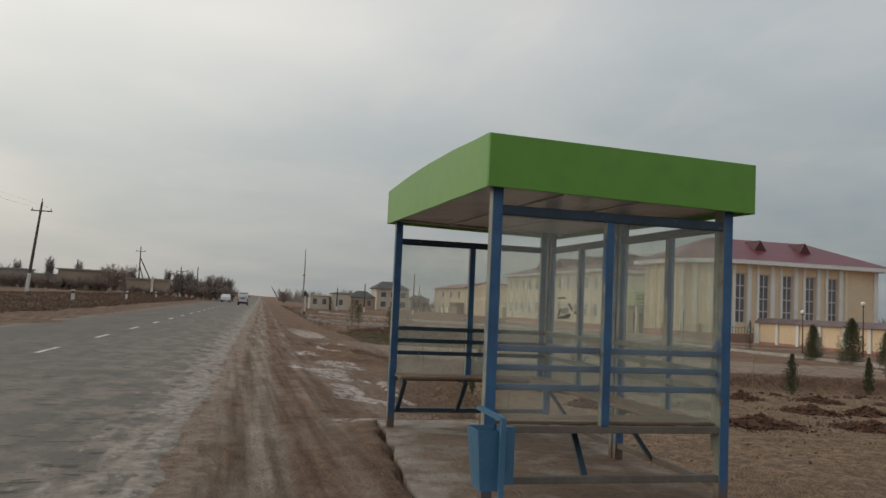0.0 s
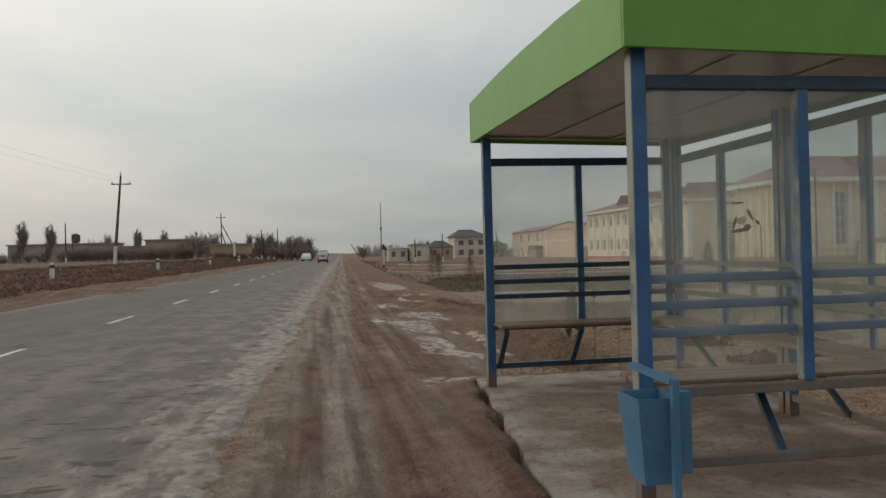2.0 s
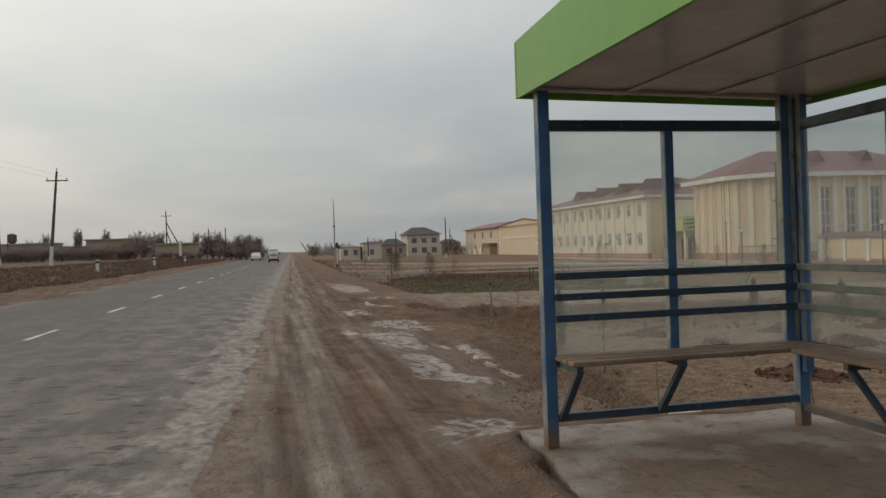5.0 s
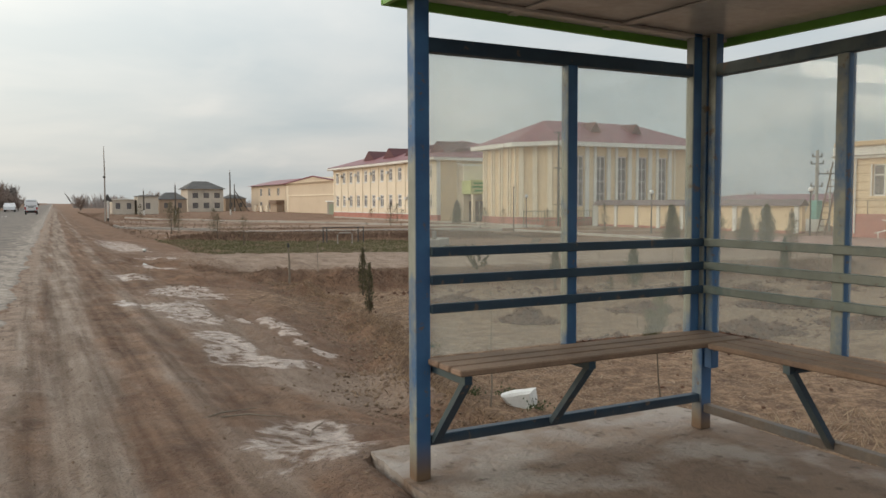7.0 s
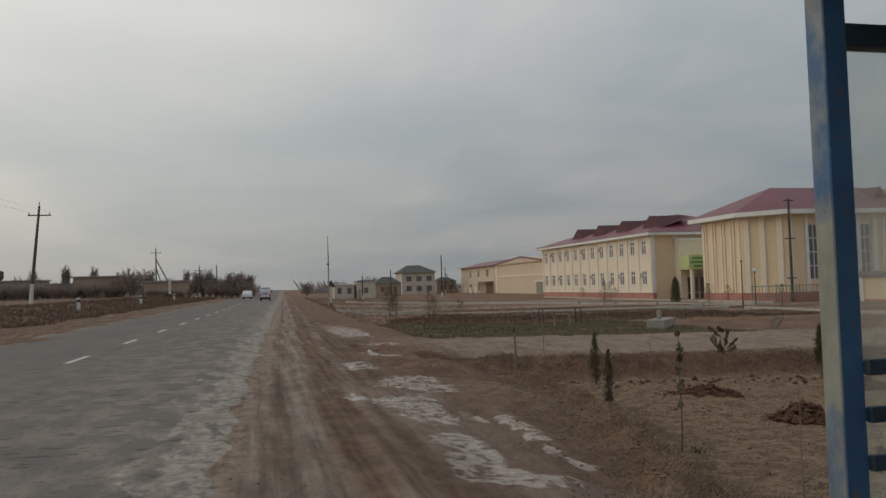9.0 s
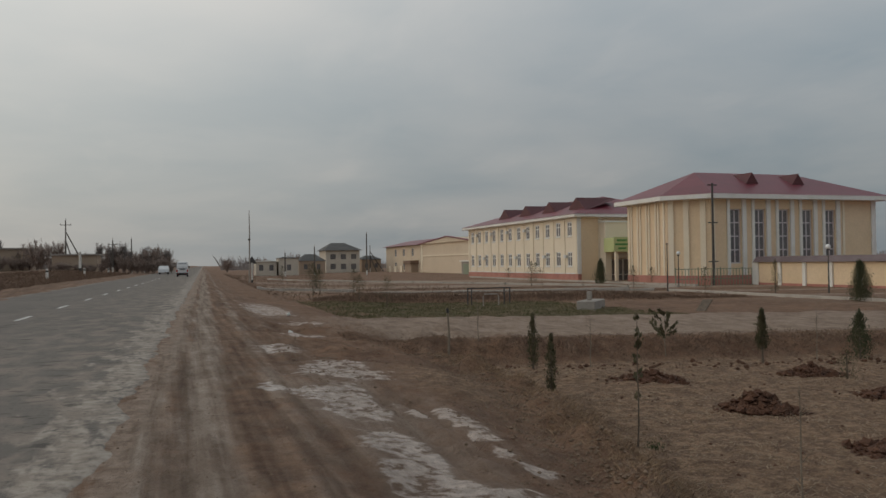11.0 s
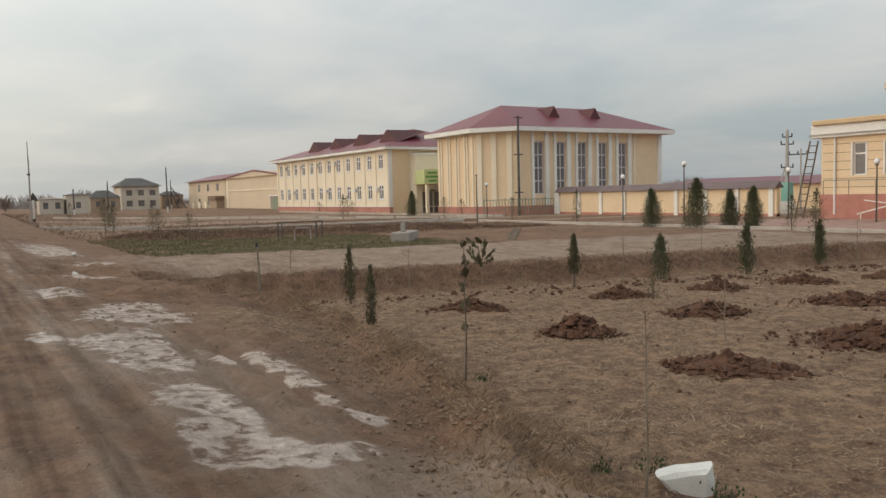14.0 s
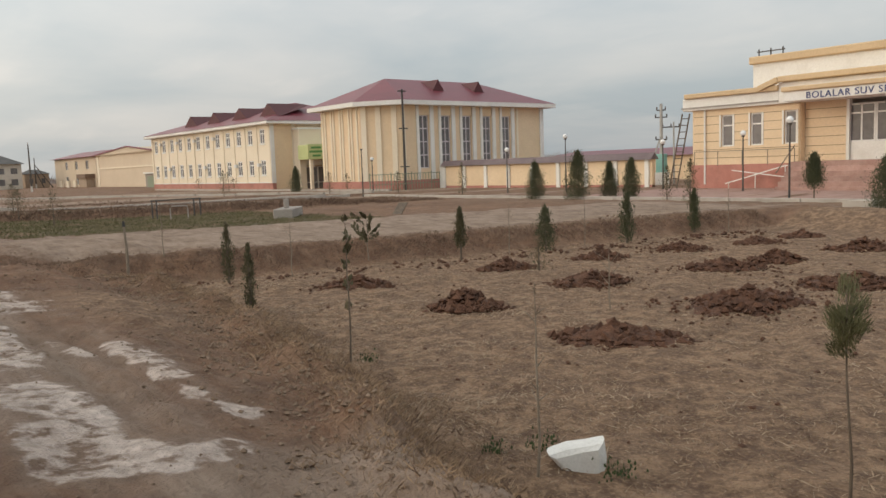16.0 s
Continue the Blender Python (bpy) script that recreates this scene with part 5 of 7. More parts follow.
# lettering
cu = bpy.data.curves.new("lettering", "FONT")
cu.body, cu.size, cu.extrude, cu.align_x = "BOLALAR SUV SPORT", 0.46, 0.02, "LEFT"
cu.space_character = 1.15
cu.offset = 0.0
tmp = new("lettering", cu)
dg = bpy.context.evaluated_depsgraph_get()
tme = bpy.data.meshes.new_from_object(tmp.evaluated_get(dg))
bpy.data.objects.remove(tmp)
tme.materials.clear()
tme.materials.append(M["signblue"])
tx = new("lettering", tme)
tx.parent = pool
tx.matrix_basis = Matrix.Translation((-1.625, -7.5, 4.68)) @ Matrix(((0, 0, -1, 0), (-1, 0, 0, 0), (0, 1, 0, 0), (0, 0, 0, 1)))
tx["label"] = "dark blue raised capital letters"
# stone stair
stair = thing("stone_stair", cx0, cy1 - 6.4, -0.85, 0, "wide pink stone stair up to the entrance", "stair")
for i in range(6):
    part("step", boxes((-2.6 + 0.32 * i, 0.28, -17.5, 0.0, 0.25 * i - 0.3, 0.25 * (i + 1) - 0.002 * i), bevel=0.015), "stone", stair)
part("landing", boxes((-0.68, 0.27, -17.5, 0.0, 1.2, 1.5)), "stone", stair)
ramp_ob = thing("ramp_rail", cx0 - 0.5, cy1 - 6.0, -0.85, 0, "pale metal ramp with handrail on the red plinth", "ramp")
bm = bmesh.new()
bar(bm, (0, 3.6, 0.35), (0, 0.1, 1.3), 0.06)
bar(bm, (0, 0.1, 1.3), (0, -2.2, 1.45), 0.06)
bar(bm, (0, 3.2, 1.1), (0, -1.8, 0.45), 0.05)
part("handrail", bm, "white", ramp_ob)
for y, z in ((3.4, 0.4), (1.8, 0.85), (0.1, 1.3), (-1.2, 1.4)):
    part("baluster", boxes((-0.02, 0.02, y - 0.02, y + 0.02, -0.1, z)), "white", ramp_ob)
rl = thing("handrail", cx0 - 0.3, cy1 - 6.3, 0.6, 0, "thin steel handrail beside the stair", "handrail")
bm = bmesh.new()
bar(bm, (0, 6.0, 0.75), (0, 0.0, 0.75), 0.035)
bar(bm, (0, 0.0, 0.9), (-2.2, -0.1, -0.5), 0.04)
part("rail", bm, "greystem", rl)
for y in (6.0, 4.5, 3.0, 1.5, 0.0):
    part("post", boxes((-0.015, 0.015, y - 0.015, y + 0.015, -0.1, 0.75)), "greystem", rl)
# ladder leaning on the corner
lad = thing("ladder", 43.2, 36.25, -0.85, 0, "wooden ladder leaning against the corner", "ladder")
for dx, dy in ((0.0, 0.0), (0.34, -0.28)):
    bm = bmesh.new()
    bar(bm, (-0.95 + dx, 0.9 + dy, 0), (0.05 + dx, 0.62 + dy, 4.5), 0.06)
    part("stile", bm, "bark", lad)
for i in range(11):
    t = (i + 0.7) / 11.4
    bm = bmesh.new()
    bar(bm, (-0.95 + t, 0.9 - 0.28 * t, 4.5 * t), (-0.61 + t, 0.62 - 0.28 * t, 4.5 * t), 0.045)
    part("rung", bm, "bark", lad)

# -- houses beyond the school --
h2 = thing("town_house", 50.0, 141.0, -1.3, 0, "yellow two-storey town house with a low gable", "house")
part("wall", boxes((0, 9, 0, 30.6, -0.8, 6.45)), "palewall", h2)
part("corner_strip", boxes((-0.08, 0, 29.4, 30.6, -0.8, 6.44)), "cream", h2)
part("corner_strip", boxes((-0.08, 0, 0, 1.0, -0.8, 6.44)), "cream", h2)
part("string_course", boxes((-0.12, 0, 1.0, 29.4, 3.9, 4.15)), "cream", h2)
part("plinth", boxes((-0.15, 0, 0, 30.6, -0.8, 0.5)), "greywall", h2)
bm = bmesh.new()
v = [bm.verts.new(p) for p in ((-0.4, 31.1, 6.452), (-0.4, -0.5, 6.452), (-0.4, 12.0, 7.55), (9.3, 31.1, 6.452), (9.3, -0.5, 6.452), (9.3, 12.0, 7.55))]
for f in ((0, 2, 1), (3, 4, 5), (0, 3, 5, 2), (2, 5, 4, 1), (0, 1, 4, 3)):
    bm.faces.new([v[i] for i in f])
part("gable", bm, "palewall", h2)
for ya, za, yb, zb in ((31.4, 6.5, 12.0, 7.62), (12.0, 7.62, -0.8, 6.5)):
    bm = bmesh.new()
    bar(bm, (-0.3, ya, za), (-0.3, yb, zb), 0.5, 0.22)
    part("verge", bm, "maroon", h2)
h3 = thing("town_house", 50.0, 172.2, -1.3, 0, "cream two-storey town house with a maroon roof", "house")
holes = [(5 + 7.2 * i, 6.8 + 7.2 * i, z, z + 1.7) for i in range(3) for z in (1.0, 4.1)]
part("wall", boxes(*[(0, 0.3, a, b, z0, z1) for a, b, z0, z1 in wall_cells(0, 29.3, -0.8, 6.5, holes)]), "palewall", h3)
part("wall", boxes((0.302, 9, 0, 29.3, -0.8, 6.498)), "palewall", h3)
for h in holes:
    window(h3, on_west(0.1, h[0], h[2]), h[1] - h[0], h[3] - h[2], 2, 1)
bm = bmesh.new()
hip_roof(bm, -0.9, 9.6, -0.3, 30.2, 6.502, 4.5, 4.5, 4, 24, 7.9)
part("roof", bm, "maroon", h3)
part("porch", boxes((-1.6, -0.02, 1.5, 6.5, -0.6, 2.3)), "clayhouse", h3)
part("porch_roof", boxes((-1.9, 0.0, 1.2, 6.9, 2.302, 3.1)), "bench", h3)
for y in (9, 14, 19):
    part("gate_pier", boxes((-1.6, -1.2, y, y + 1.6, -0.6, 1.9)), "cream", h3)
gar = thing("garage", 47.5, 133.0, -1.2, 0, "small grey garage beside the town house", "garage")
part("wall", boxes((0, 3, 0, 6, -0.8, 2.6)), "greywall", gar)
part("door", boxes((-0.06, 0, 1, 5, -0.5, 2.2)), "gate", gar)
part("roof", boxes((-0.3, 3.2, -0.3, 6.3, 2.602, 2.8)), "white", gar)
gh = thing("village_house", 34.0, 197.0, -0.6, 0, "grey unfinished two-storey house with a dark roof", "house")
holes = [(1.1, 2.4, 0.6, 1.9), (3.6, 4.9, 0.6, 1.9), (6.1, 7.4, 0.6, 1.9), (1.1, 2.4, 3.0, 4.2), (3.6, 4.9, 3.0, 4.2), (6.1, 7.4, 3.0, 4.2)]
part("wall", boxes(*[(a, b, 0, 0.3, z0, z1) for a, b, z0, z1 in wall_cells(0, 8.2, -0.6, 5.1, holes)]), "palegrey", gh)
part("wall", boxes((0, 8.2, 0.302, 9, -0.6, 5.098)), "palegrey", gh)
for h in holes:
    part("window", boxes((h[0], h[1], 0.18, 0.24, h[2], h[3])), "wglass", gh)
bm = bmesh.new()
hip_roof(bm, -0.6, 8.8, -0.6, 9.6, 5.102, 2.0, 5.4, 4.5, 4.5, 7.0)
part("roof", bm, "slate", gh)


def village_house(x, y, w, d, h, mat, rmat, rise, label):
    """A small house whose front looks to the road: walls with window openings and a hipped roof."""
    v = thing("village_house", x, y, -0.7, 0, label, "house", "village houses")
    n_win = max(1, int(w / 1.9))
    gap = w / n_win
    holes = [(gap * (i + 0.5) - 0.4, gap * (i + 0.5) + 0.4, 0.9, 2.0) for i in range(n_win)]
    part("wall", boxes(*[(a, b, 0, 0.3, z0, z1) for a, b, z0, z1 in wall_cells(0, w, -0.5, h, holes)]), mat, v)
    part("wall", boxes((0, w, 0.302, d, -0.5, h - 0.002)), mat, v)
    for a, b, z0, z1 in holes:
        part("window", boxes((a, b, 0.16, 0.22, z0, z1)), "wglass", v)
    bm = bmesh.new()
    hip_roof(bm, -0.25, w + 0.25, -0.25, d + 0.25, h + 0.002, w * 0.3, w * 0.7, d / 2, d / 2, h + rise)
    part("roof", bm, rmat, v)
    return v


village_house(14.4, 161, 3.8, 5, 2.6, "palegrey", "greywall", 0.25, "small grey village house beyond the fields")
village_house(18.6, 160, 3.6, 5, 3.2, "palegrey", "slate", 0.3, "pale flat-roofed village house beyond the fields")
village_house(25.2, 180, 5.6, 6, 2.7, "clayhouse", "slate", 1.5, "clay village house with a steep grey roof")
village_house(44.5, 205, 5.0, 6, 3.0, "clayhouse", "slate", 1.0, "small clay village house beyond the fields")
# left of the road: long clay farm walls
for x, y, w, h, mat, lab in ((-32.5, 162, 8.6, 4.6, "clayhouse", "long clay farm building among bushes"), (-19.1, 152, 6.8, 3.3, "clayhouse", "low clay wall before the bare trees"), (-63, 178, 21, 4.5, "greywall", "long pale farm building in the distance"), (-52, 215, 20, 4.2, "greywall", "pale farm building far off")):
    v = thing("farm_building", x, y, 0.7, 0, lab, "building", "farm buildings")
    part("wall", boxes((0, w, 0, 8, -1.0, h - 0.7)), mat, v)
    part("roof", boxes((-0.3, w + 0.3, -0.3, 8.3, h - 0.698, h - 0.45)), "greywall", v)


tower = thing("water_tower", -64.3, 230, 0.7, 0, "dark steel water tower beyond the farm", "water tower")
bm = bmesh.new()
tube(bm, [(0, 0, 0), (0, 0, 5.0)], [0.45, 0.45], 10)
part("stem", bm, "polewood", tower)
bm = bmesh.new()
tube(bm, [(0, 0, 5.0), (0, 0, 5.6), (0, 0, 7.3), (0, 0, 7.7)], [0.5, 1.15, 1.15, 0.35], 12)
part("tank", bm, "polewood", tower)

# ---- plants ----
def at_ground(x, y, dz=0.0):
    return rough_z(x, y) + dz


def flakes(bm, rng, count, place, size, slim=0.38):
    """Small leaf sprays: bent pairs of triangles."""
    for _ in range(count):
        p, out = place(rng)
        s = size * rng.uniform(0.6, 1.3)
        d = (Vector(out) + Vector((rng.uniform(-0.5, 0.5), rng.uniform(-0.5, 0.5), rng.uniform(0.1, 0.9)))).normalized()
        a = d.cross(Vector((rng.uniform(-1, 1), rng.uniform(-1, 1), rng.uniform(-1, 1)))).normalized() * s * slim
        p = Vector(p)
        v = [bm.verts.new(q) for q in (p - d * s * 0.4, p + a, p + d * s, p - a)]
        bm.faces.new((v[0], v[1], v[2]))
        bm.faces.new((v[0], v[2], v[3]))


def thuja(name, x, y, h, w, mat, label, seed, base=0.12, count=1800, category="thuja", lean=0.0, shape=1.0):
    rng = random.Random(seed)
    t = thing(name, x, y, at_ground(x, y) - 0.02, 0, label, category, "young evergreens")
    bm = bmesh.new()
    tube(bm, [(0, 0, 0), (lean * 0.4, 0, h * 0.5), (lean, 0, h * 0.92)], [0.02 + h * 0.006, 0.014 + h * 0.004, 0.004], 6)
    part("trunk", bm, "bark", t)

    clumps = []
    for i in range(max(14, int(30 * w / 0.4) + int(20 * h))):
        f = (i + rng.random()) / max(14, int(30 * w / 0.4) + int(20 * h))
        z = h * (base + (0.97 - base) * f)
        env = w * 0.5 * (math.sin(math.pi * min(1, (f * 0.88 + 0.12) ** 0.62)) ** 0.75 * shape + 0.03)
        th = i * 2.4 + rng.uniform(-0.5, 0.5)
        q = env * rng.uniform(0.25, 1.05)
        clumps.append((q * math.cos(th) + lean * z / h, q * math.sin(th), z, th, (0.25 * env + 0.012) * rng.uniform(0.7, 1.3)))

    def place(r):
        cx, cy, cz, th, k = r.choice(clumps)
        return (cx + r.gauss(0, k), cy + r.gauss(0, k), cz + r.gauss(0, k * 1.7)), (math.cos(th) * 0.5, math.sin(th) * 0.5, 0.9)
    bm = bmesh.new()
    flakes(bm, rng, int(count * 1.4), place, 0.020 + 0.014 * h, 0.28)
    part("crown", bm, mat, t)
    return t


def sapling(name, x, y, h, label, seed, leaves=40, mat="weed", stem="greystem", top_only=False, spread=0.16, size=0.05, lean=0.0, low=0.35):
    rng = random.Random(seed)
    t = thing(name, x, y, at_ground(x, y) - 0.03, 0, label, "sapling", "planted saplings")
    bm = bmesh.new()
    pts = [(lean * (i / 5) + 0.012 * math.sin(i * 2.1 + seed), 0.012 * math.cos(i * 1.7 + seed), h * i / 5) for i in range(6)]
    tube(bm, pts, [0.012, 0.010, 0.008, 0.007, 0.005, 0.002], 6)
    part("stem", bm, stem, t)
    ends = []
    for i in range(9):
        z = h * rng.uniform(0.72 if top_only else low, 0.97)
        th = rng.uniform(0, 6.28)
        ln = spread * rng.uniform(0.5, 1.1) * (1.2 - z / h * 0.4)
        e = (lean * z / h + ln * math.cos(th), ln * math.sin(th), z + ln * rng.uniform(0.5, 1.4))
        bm = bmesh.new()
        tube(bm, [(lean * z / h, 0, z), e], [0.005, 0.002], 4)
        part("twig", bm, stem, t)
        ends.append((Vector((lean * z / h, 0, z)), Vector(e)))
    if leaves:
        bm = bmesh.new()

        def place(r):
            a, b = r.choice(ends)
            p = a.lerp(b, r.uniform(0.3, 1.1)) + Vector((r.uniform(-1, 1), r.uniform(-1, 1), r.uniform(-1, 1))) * (0.05 if top_only else 0.03)
            return p, (b - a).normalized()
        flakes(bm, rng, leaves, place, size, 0.07 if top_only else 0.38)
        part("foliage", bm, mat, t)
    return t


# evergreens in the field
thuja("thuja", 7.4, 23.3, 1.2, 0.19, "thuja_dry", "slim dull green thuja on the field's edge", 1, count=900)
thuja("thuja", 6.2, 20.0, 1.1, 0.14, "thuja_dry", "thin browning thuja at the field's edge", 2, base=0.1, count=700)
thuja("thuja", 14.7, 21.9, 1.1, 0.40, "thuja", "short dark green thuja below the bank", 3)
thuja("thuja", 17.0, 21.3, 1.30, 0.34, "thuja", "dark green thuja below the bank", 4)
thuja("thuja", 19.8, 21.2, 1.25, 0.27, "thuja", "slim dark green thuja below the bank", 5)
thuja("thuja", 12.4, 22.3, 1.2, 0.19, "thuja_dry", "thin bent thuja tied to a stake", 6, base=0.3)
thuja("thuja", 12.0, 19.6, 0.55, 0.36, "thuja_dry", "tiny browning thuja beside a clay heap", 7, base=0.05, count=260)
# evergreens on the plaza
for i, (x, y, h, w) in enumerate(((31.6, 38.1, 2.0, 0.9), (31.6, 35.2, 2.45, 1.05), (33.2, 34.5, 1.85, 0.8), (33.5, 33.4, 2.0, 0.75), (32.3, 23.8, 1.9, 0.62), (27.6, 19.3, 1.85, 0.95), (36.8, 72.1, 2.3, 0.8))):
    thuja("thuja", x, y, h, w, "thuja", "full dark green thuja on the plaza", 20 + i, base=0.03 if i != 4 else 0.38, count=6000)
for i, (x, y, h, w) in enumerate(((31.8, 44.1, 2.1, 0.5), (33.2, 60.8, 1.7, 1.0), (36.1, 84.3, 2.0, 1.5), (28.8, 69.7, 2.2, 0.9), (33.9, 53.1, 1.6, 0.8), (38.2, 66.0, 1.5, 0.8), (38.6, 76, 1.2, 0.9), (38.4, 88, 1.3, 1.0), (38.4, 97, 1.3, 1.0), (21.8, 22.6, 1.6, 0.40), (29.3, 28.5, 1.6, 0.6))):
    thuja("shrub", x, y, h, w, "thuja_dry", "half-bare brownish shrub beside the path", 40 + i, base=0.15, count=520, category="shrub")
# shrubs and small trees by the ditch and the road
for i, (x, y, h, w) in enumerate(((7.8, 54.2, 1.9, 0.8), (9.4, 49.1, 1.4, 1.0), (9.3, 42.9, 1.35, 1.3), (12.1, 63.1, 1.8, 0.9), (8.6, 56.5, 1.6, 0.7), (16.2, 109, 2.2, 1.0), (10.9, 72, 1.6, 0.8), (13.5, 88, 1.8, 0.9), (11.2, 96, 2.0, 0.9))):
    thuja("shrub", x, y, h, w, "thuja_dry", "scrubby dark shrub beside the ditch", 60 + i, base=0.2, count=480, category="shrub", shape=0.9)
# saplings and stakes
sapling("sapling", 5.55, 16.35, 1.7, "thin sapling with a few withered leaves", 5, 110, "thuja_dry", "bark", spread=0.06, size=0.05)
sapling("sapling", 4.65, 12.75, 1.35, "bare pale sapling behind the sack", 6, 0, spread=0.1)
sapling("sapling", 5.67, 11.17, 1.30, "young tree with a tuft of green needles", 7, 3200, "pine", "bark", True, 0.15, 0.036, lean=-0.12)
sapling("sapling", 10.75, 23.5, 1.05, "sapling with sparse dull green leaves below the bank", 8, 520, "thuja_dry", "greystem", spread=0.45, size=0.05, low=0.3)
sapling("sapling", 9.8, 16.2, 0.9, "leafless twiggy sapling in the field", 9, 0, spread=0.3)
sapling("sapling", 8.7, 23.2, 1.2, "bare thin sapling by the bank", 10, 0)
sapling("sapling", 13.6, 22.0, 1.3, "bare thin sapling by the bank", 11, 0)
sapling("sapling", 16.0, 21.8, 1.4, "bare thin sapling by the bank", 12, 0)
sapling("sapling", 20.5, 20.6, 1.4, "bare thin sapling by the bank", 13, 0)
sapling("sapling", 6.9, 25.2, 1.0, "bare thin sapling by the bank", 14, 0)
stake = thing("stake", 5.72, 23.85, at_ground(5.72, 23.85), 0, "pale wooden stake with a dark tip", "stake")
bm = bmesh.new()
tube(bm, [(0, 0, -0.1), (0.01, 0, 0.5), (-0.01, 0, 0.92)], [0.030, 0.025, 0.018], 7)
part("shaft", bm, "greystem", stake)
bm = bmesh.new()
tube(bm, [(-0.01, 0, 0.92), (-0.015, 0, 1.02)], [0.032, 0.02], 7)
part("tip", bm, "black", stake)

# green weeds by the sack
for i, (x, y, r) in enumerate(((5.05, 13.1, 0.13), (5.0, 12.35, 0.12), (4.75, 13.3, 0.1), (5.75, 16.3, 0.12))):
    t = thing("weed", x, y, at_ground(x, y), 0, "small tuft of fresh green weeds", "weed", "weeds")
    bm = bmesh.new()
    flakes(bm, random.Random(90 + i), 90, lambda g: ((g.gauss(0, r * 0.5), g.gauss(0, r * 0.5), abs(g.gauss(0, r * 0.35))), (0, 0, 1)), 0.022)
    part("foliage", bm, "weed", t)

# ---- clay heaps round the planting holes ----
HEAPS = [(8.7, 20.9, 0.85, 0.3), (8.5, 17.8, 0.68, 0.42), (8.35, 14.95, 1.05, 0.40), (11.9, 20.4, 0.8, 0.28), (11.5, 17.9, 1.0, 0.33), (11.2, 14.9, 1.1, 0.4), (14.2, 19.9, 0.8, 0.27), (16.4, 19.4, 0.7, 0.26),
         (14.2, 17.0, 0.95, 0.33), (15.7, 16.8, 0.8, 0.28), (18.5, 18.7, 0.8, 0.27), (20.3, 18.5, 0.8, 0.28), (18.3, 16.2, 1.0, 0.32), (13.7, 14.4, 1.1, 0.38), (16.4, 13.6, 1.1, 0.38), (20.8, 15.6, 0.9, 0.3)]


def heap(x, y, r, h, seed):
    rng = random.Random(seed)
    bm = bmesh.new()
    ring, seg = 6, 18
    rows = []
    ax = rng.uniform(-1.2, -0.2)
    for i in range(ring + 1):
        f = i / ring
        row = []
        for k in range(seg):
            a = 6.283 * k / seg
            e = 1 + 0.28 * noise.noise(Vector((math.cos(a) * 1.3, math.sin(a) * 1.3, seed * 1.7)))
            el = 1.0 - 0.38 * math.sin(a - ax) ** 2
            q = r * f * e * el
            z = h * (1 - f) ** 1.7 * (1 + 0.55 * noise.noise(Vector((q * math.cos(a) * 2.2, q * math.sin(a) * 2.2, seed)))) - 0.05 * f
            row.append(bm.verts.new((q * math.cos(a), q * math.sin(a), z + 0.03 * noise.noise(Vector((q * math.cos(a) * 7, q * math.sin(a) * 7, seed))))))
        rows.append(row)
        if i == 0:
            for v in row[1:]:
                v.co = row[0].co
    for p, q in zip(rows, rows[1:]):
        for k in range(seg):
            bm.faces.new((p[k], p[(k + 1) % seg], q[(k + 1) % seg], q[k]))
    bmesh.ops.remove_doubles(bm, verts=bm.verts, dist=0.0005)
    for i in range(340):
        a = rng.uniform(0, 6.283)
        big = i < 90
        f = rng.random() ** 0.75 * (0.72 if big else 1.0) if i < 290 else rng.uniform(0.8, 1.45)
        el = 1 - 0.38 * math.sin(a - ax) ** 2
        z = h * max(0, 1 - f) ** 1.6 * rng.uniform(0.75, 1.2)
        blob(bm, (r * f * math.cos(a) * el, r * f * math.sin(a) * el, z), rng.uniform(0.05, 0.115) if big else rng.uniform(0.018, 0.055), rng, 0.75)
    ob = part("clay_mound", bm, "clay")
    ob.location = (x, y, at_ground(x, y) - 0.015)
    return tagged(ob, "low mound of freshly dug dark red-brown clay", "clay mound", "clay mounds")


for i, (x, y, r, h) in enumerate(HEAPS):
    heap(x, y, r * 1.12, h * (0.66 + 0.16 * math.sin(i * 2.3)), 100 + i)

# ---- white sack lying on the berm ----
bm = bmesh.new()
outline = [(-0.20, 0.13), (-0.07, 0.175), (0.07, 0.20), (0.19, 0.225), (0.205, 0.10), (0.195, -0.08), (0.04, -0.09), (-0.09, 0.0)]
rows = []
for j, (dy, k) in enumerate(((-0.11, 0.72), (-0.085, 0.93), (-0.03, 1.0), (0.04, 1.0), (0.09, 0.9), (0.11, 0.68))):
    rows.append([bm.verts.new(((x - 0.02) * k + 0.008 * noise.noise(Vector((x * 9, z * 9, j))), dy + 0.016 * noise.noise(Vector((x * 8, z * 8, 5 + j))), (z - 0.06) * k + 0.06)) for x, z in outline])
n_out = len(outline)
for p, q in zip(rows, rows[1:]):
    for k in range(n_out):
        bm.faces.new((p[k], p[(k + 1) % n_out], q[(k + 1) % n_out], q[k]))
bm.faces.new(rows[0][::-1])
bm.faces.new(rows[-1])
bmesh.ops.recalc_face_normals(bm, faces=bm.faces)
sack = part("sack", bm, "sack")
sack.matrix_basis = pose(5.01, 12.71, at_ground(5.01, 12.71) - 0.02, 0, 0, -48)
tagged(sack, "crumpled white plastic sack lying on dry grass", "sack")

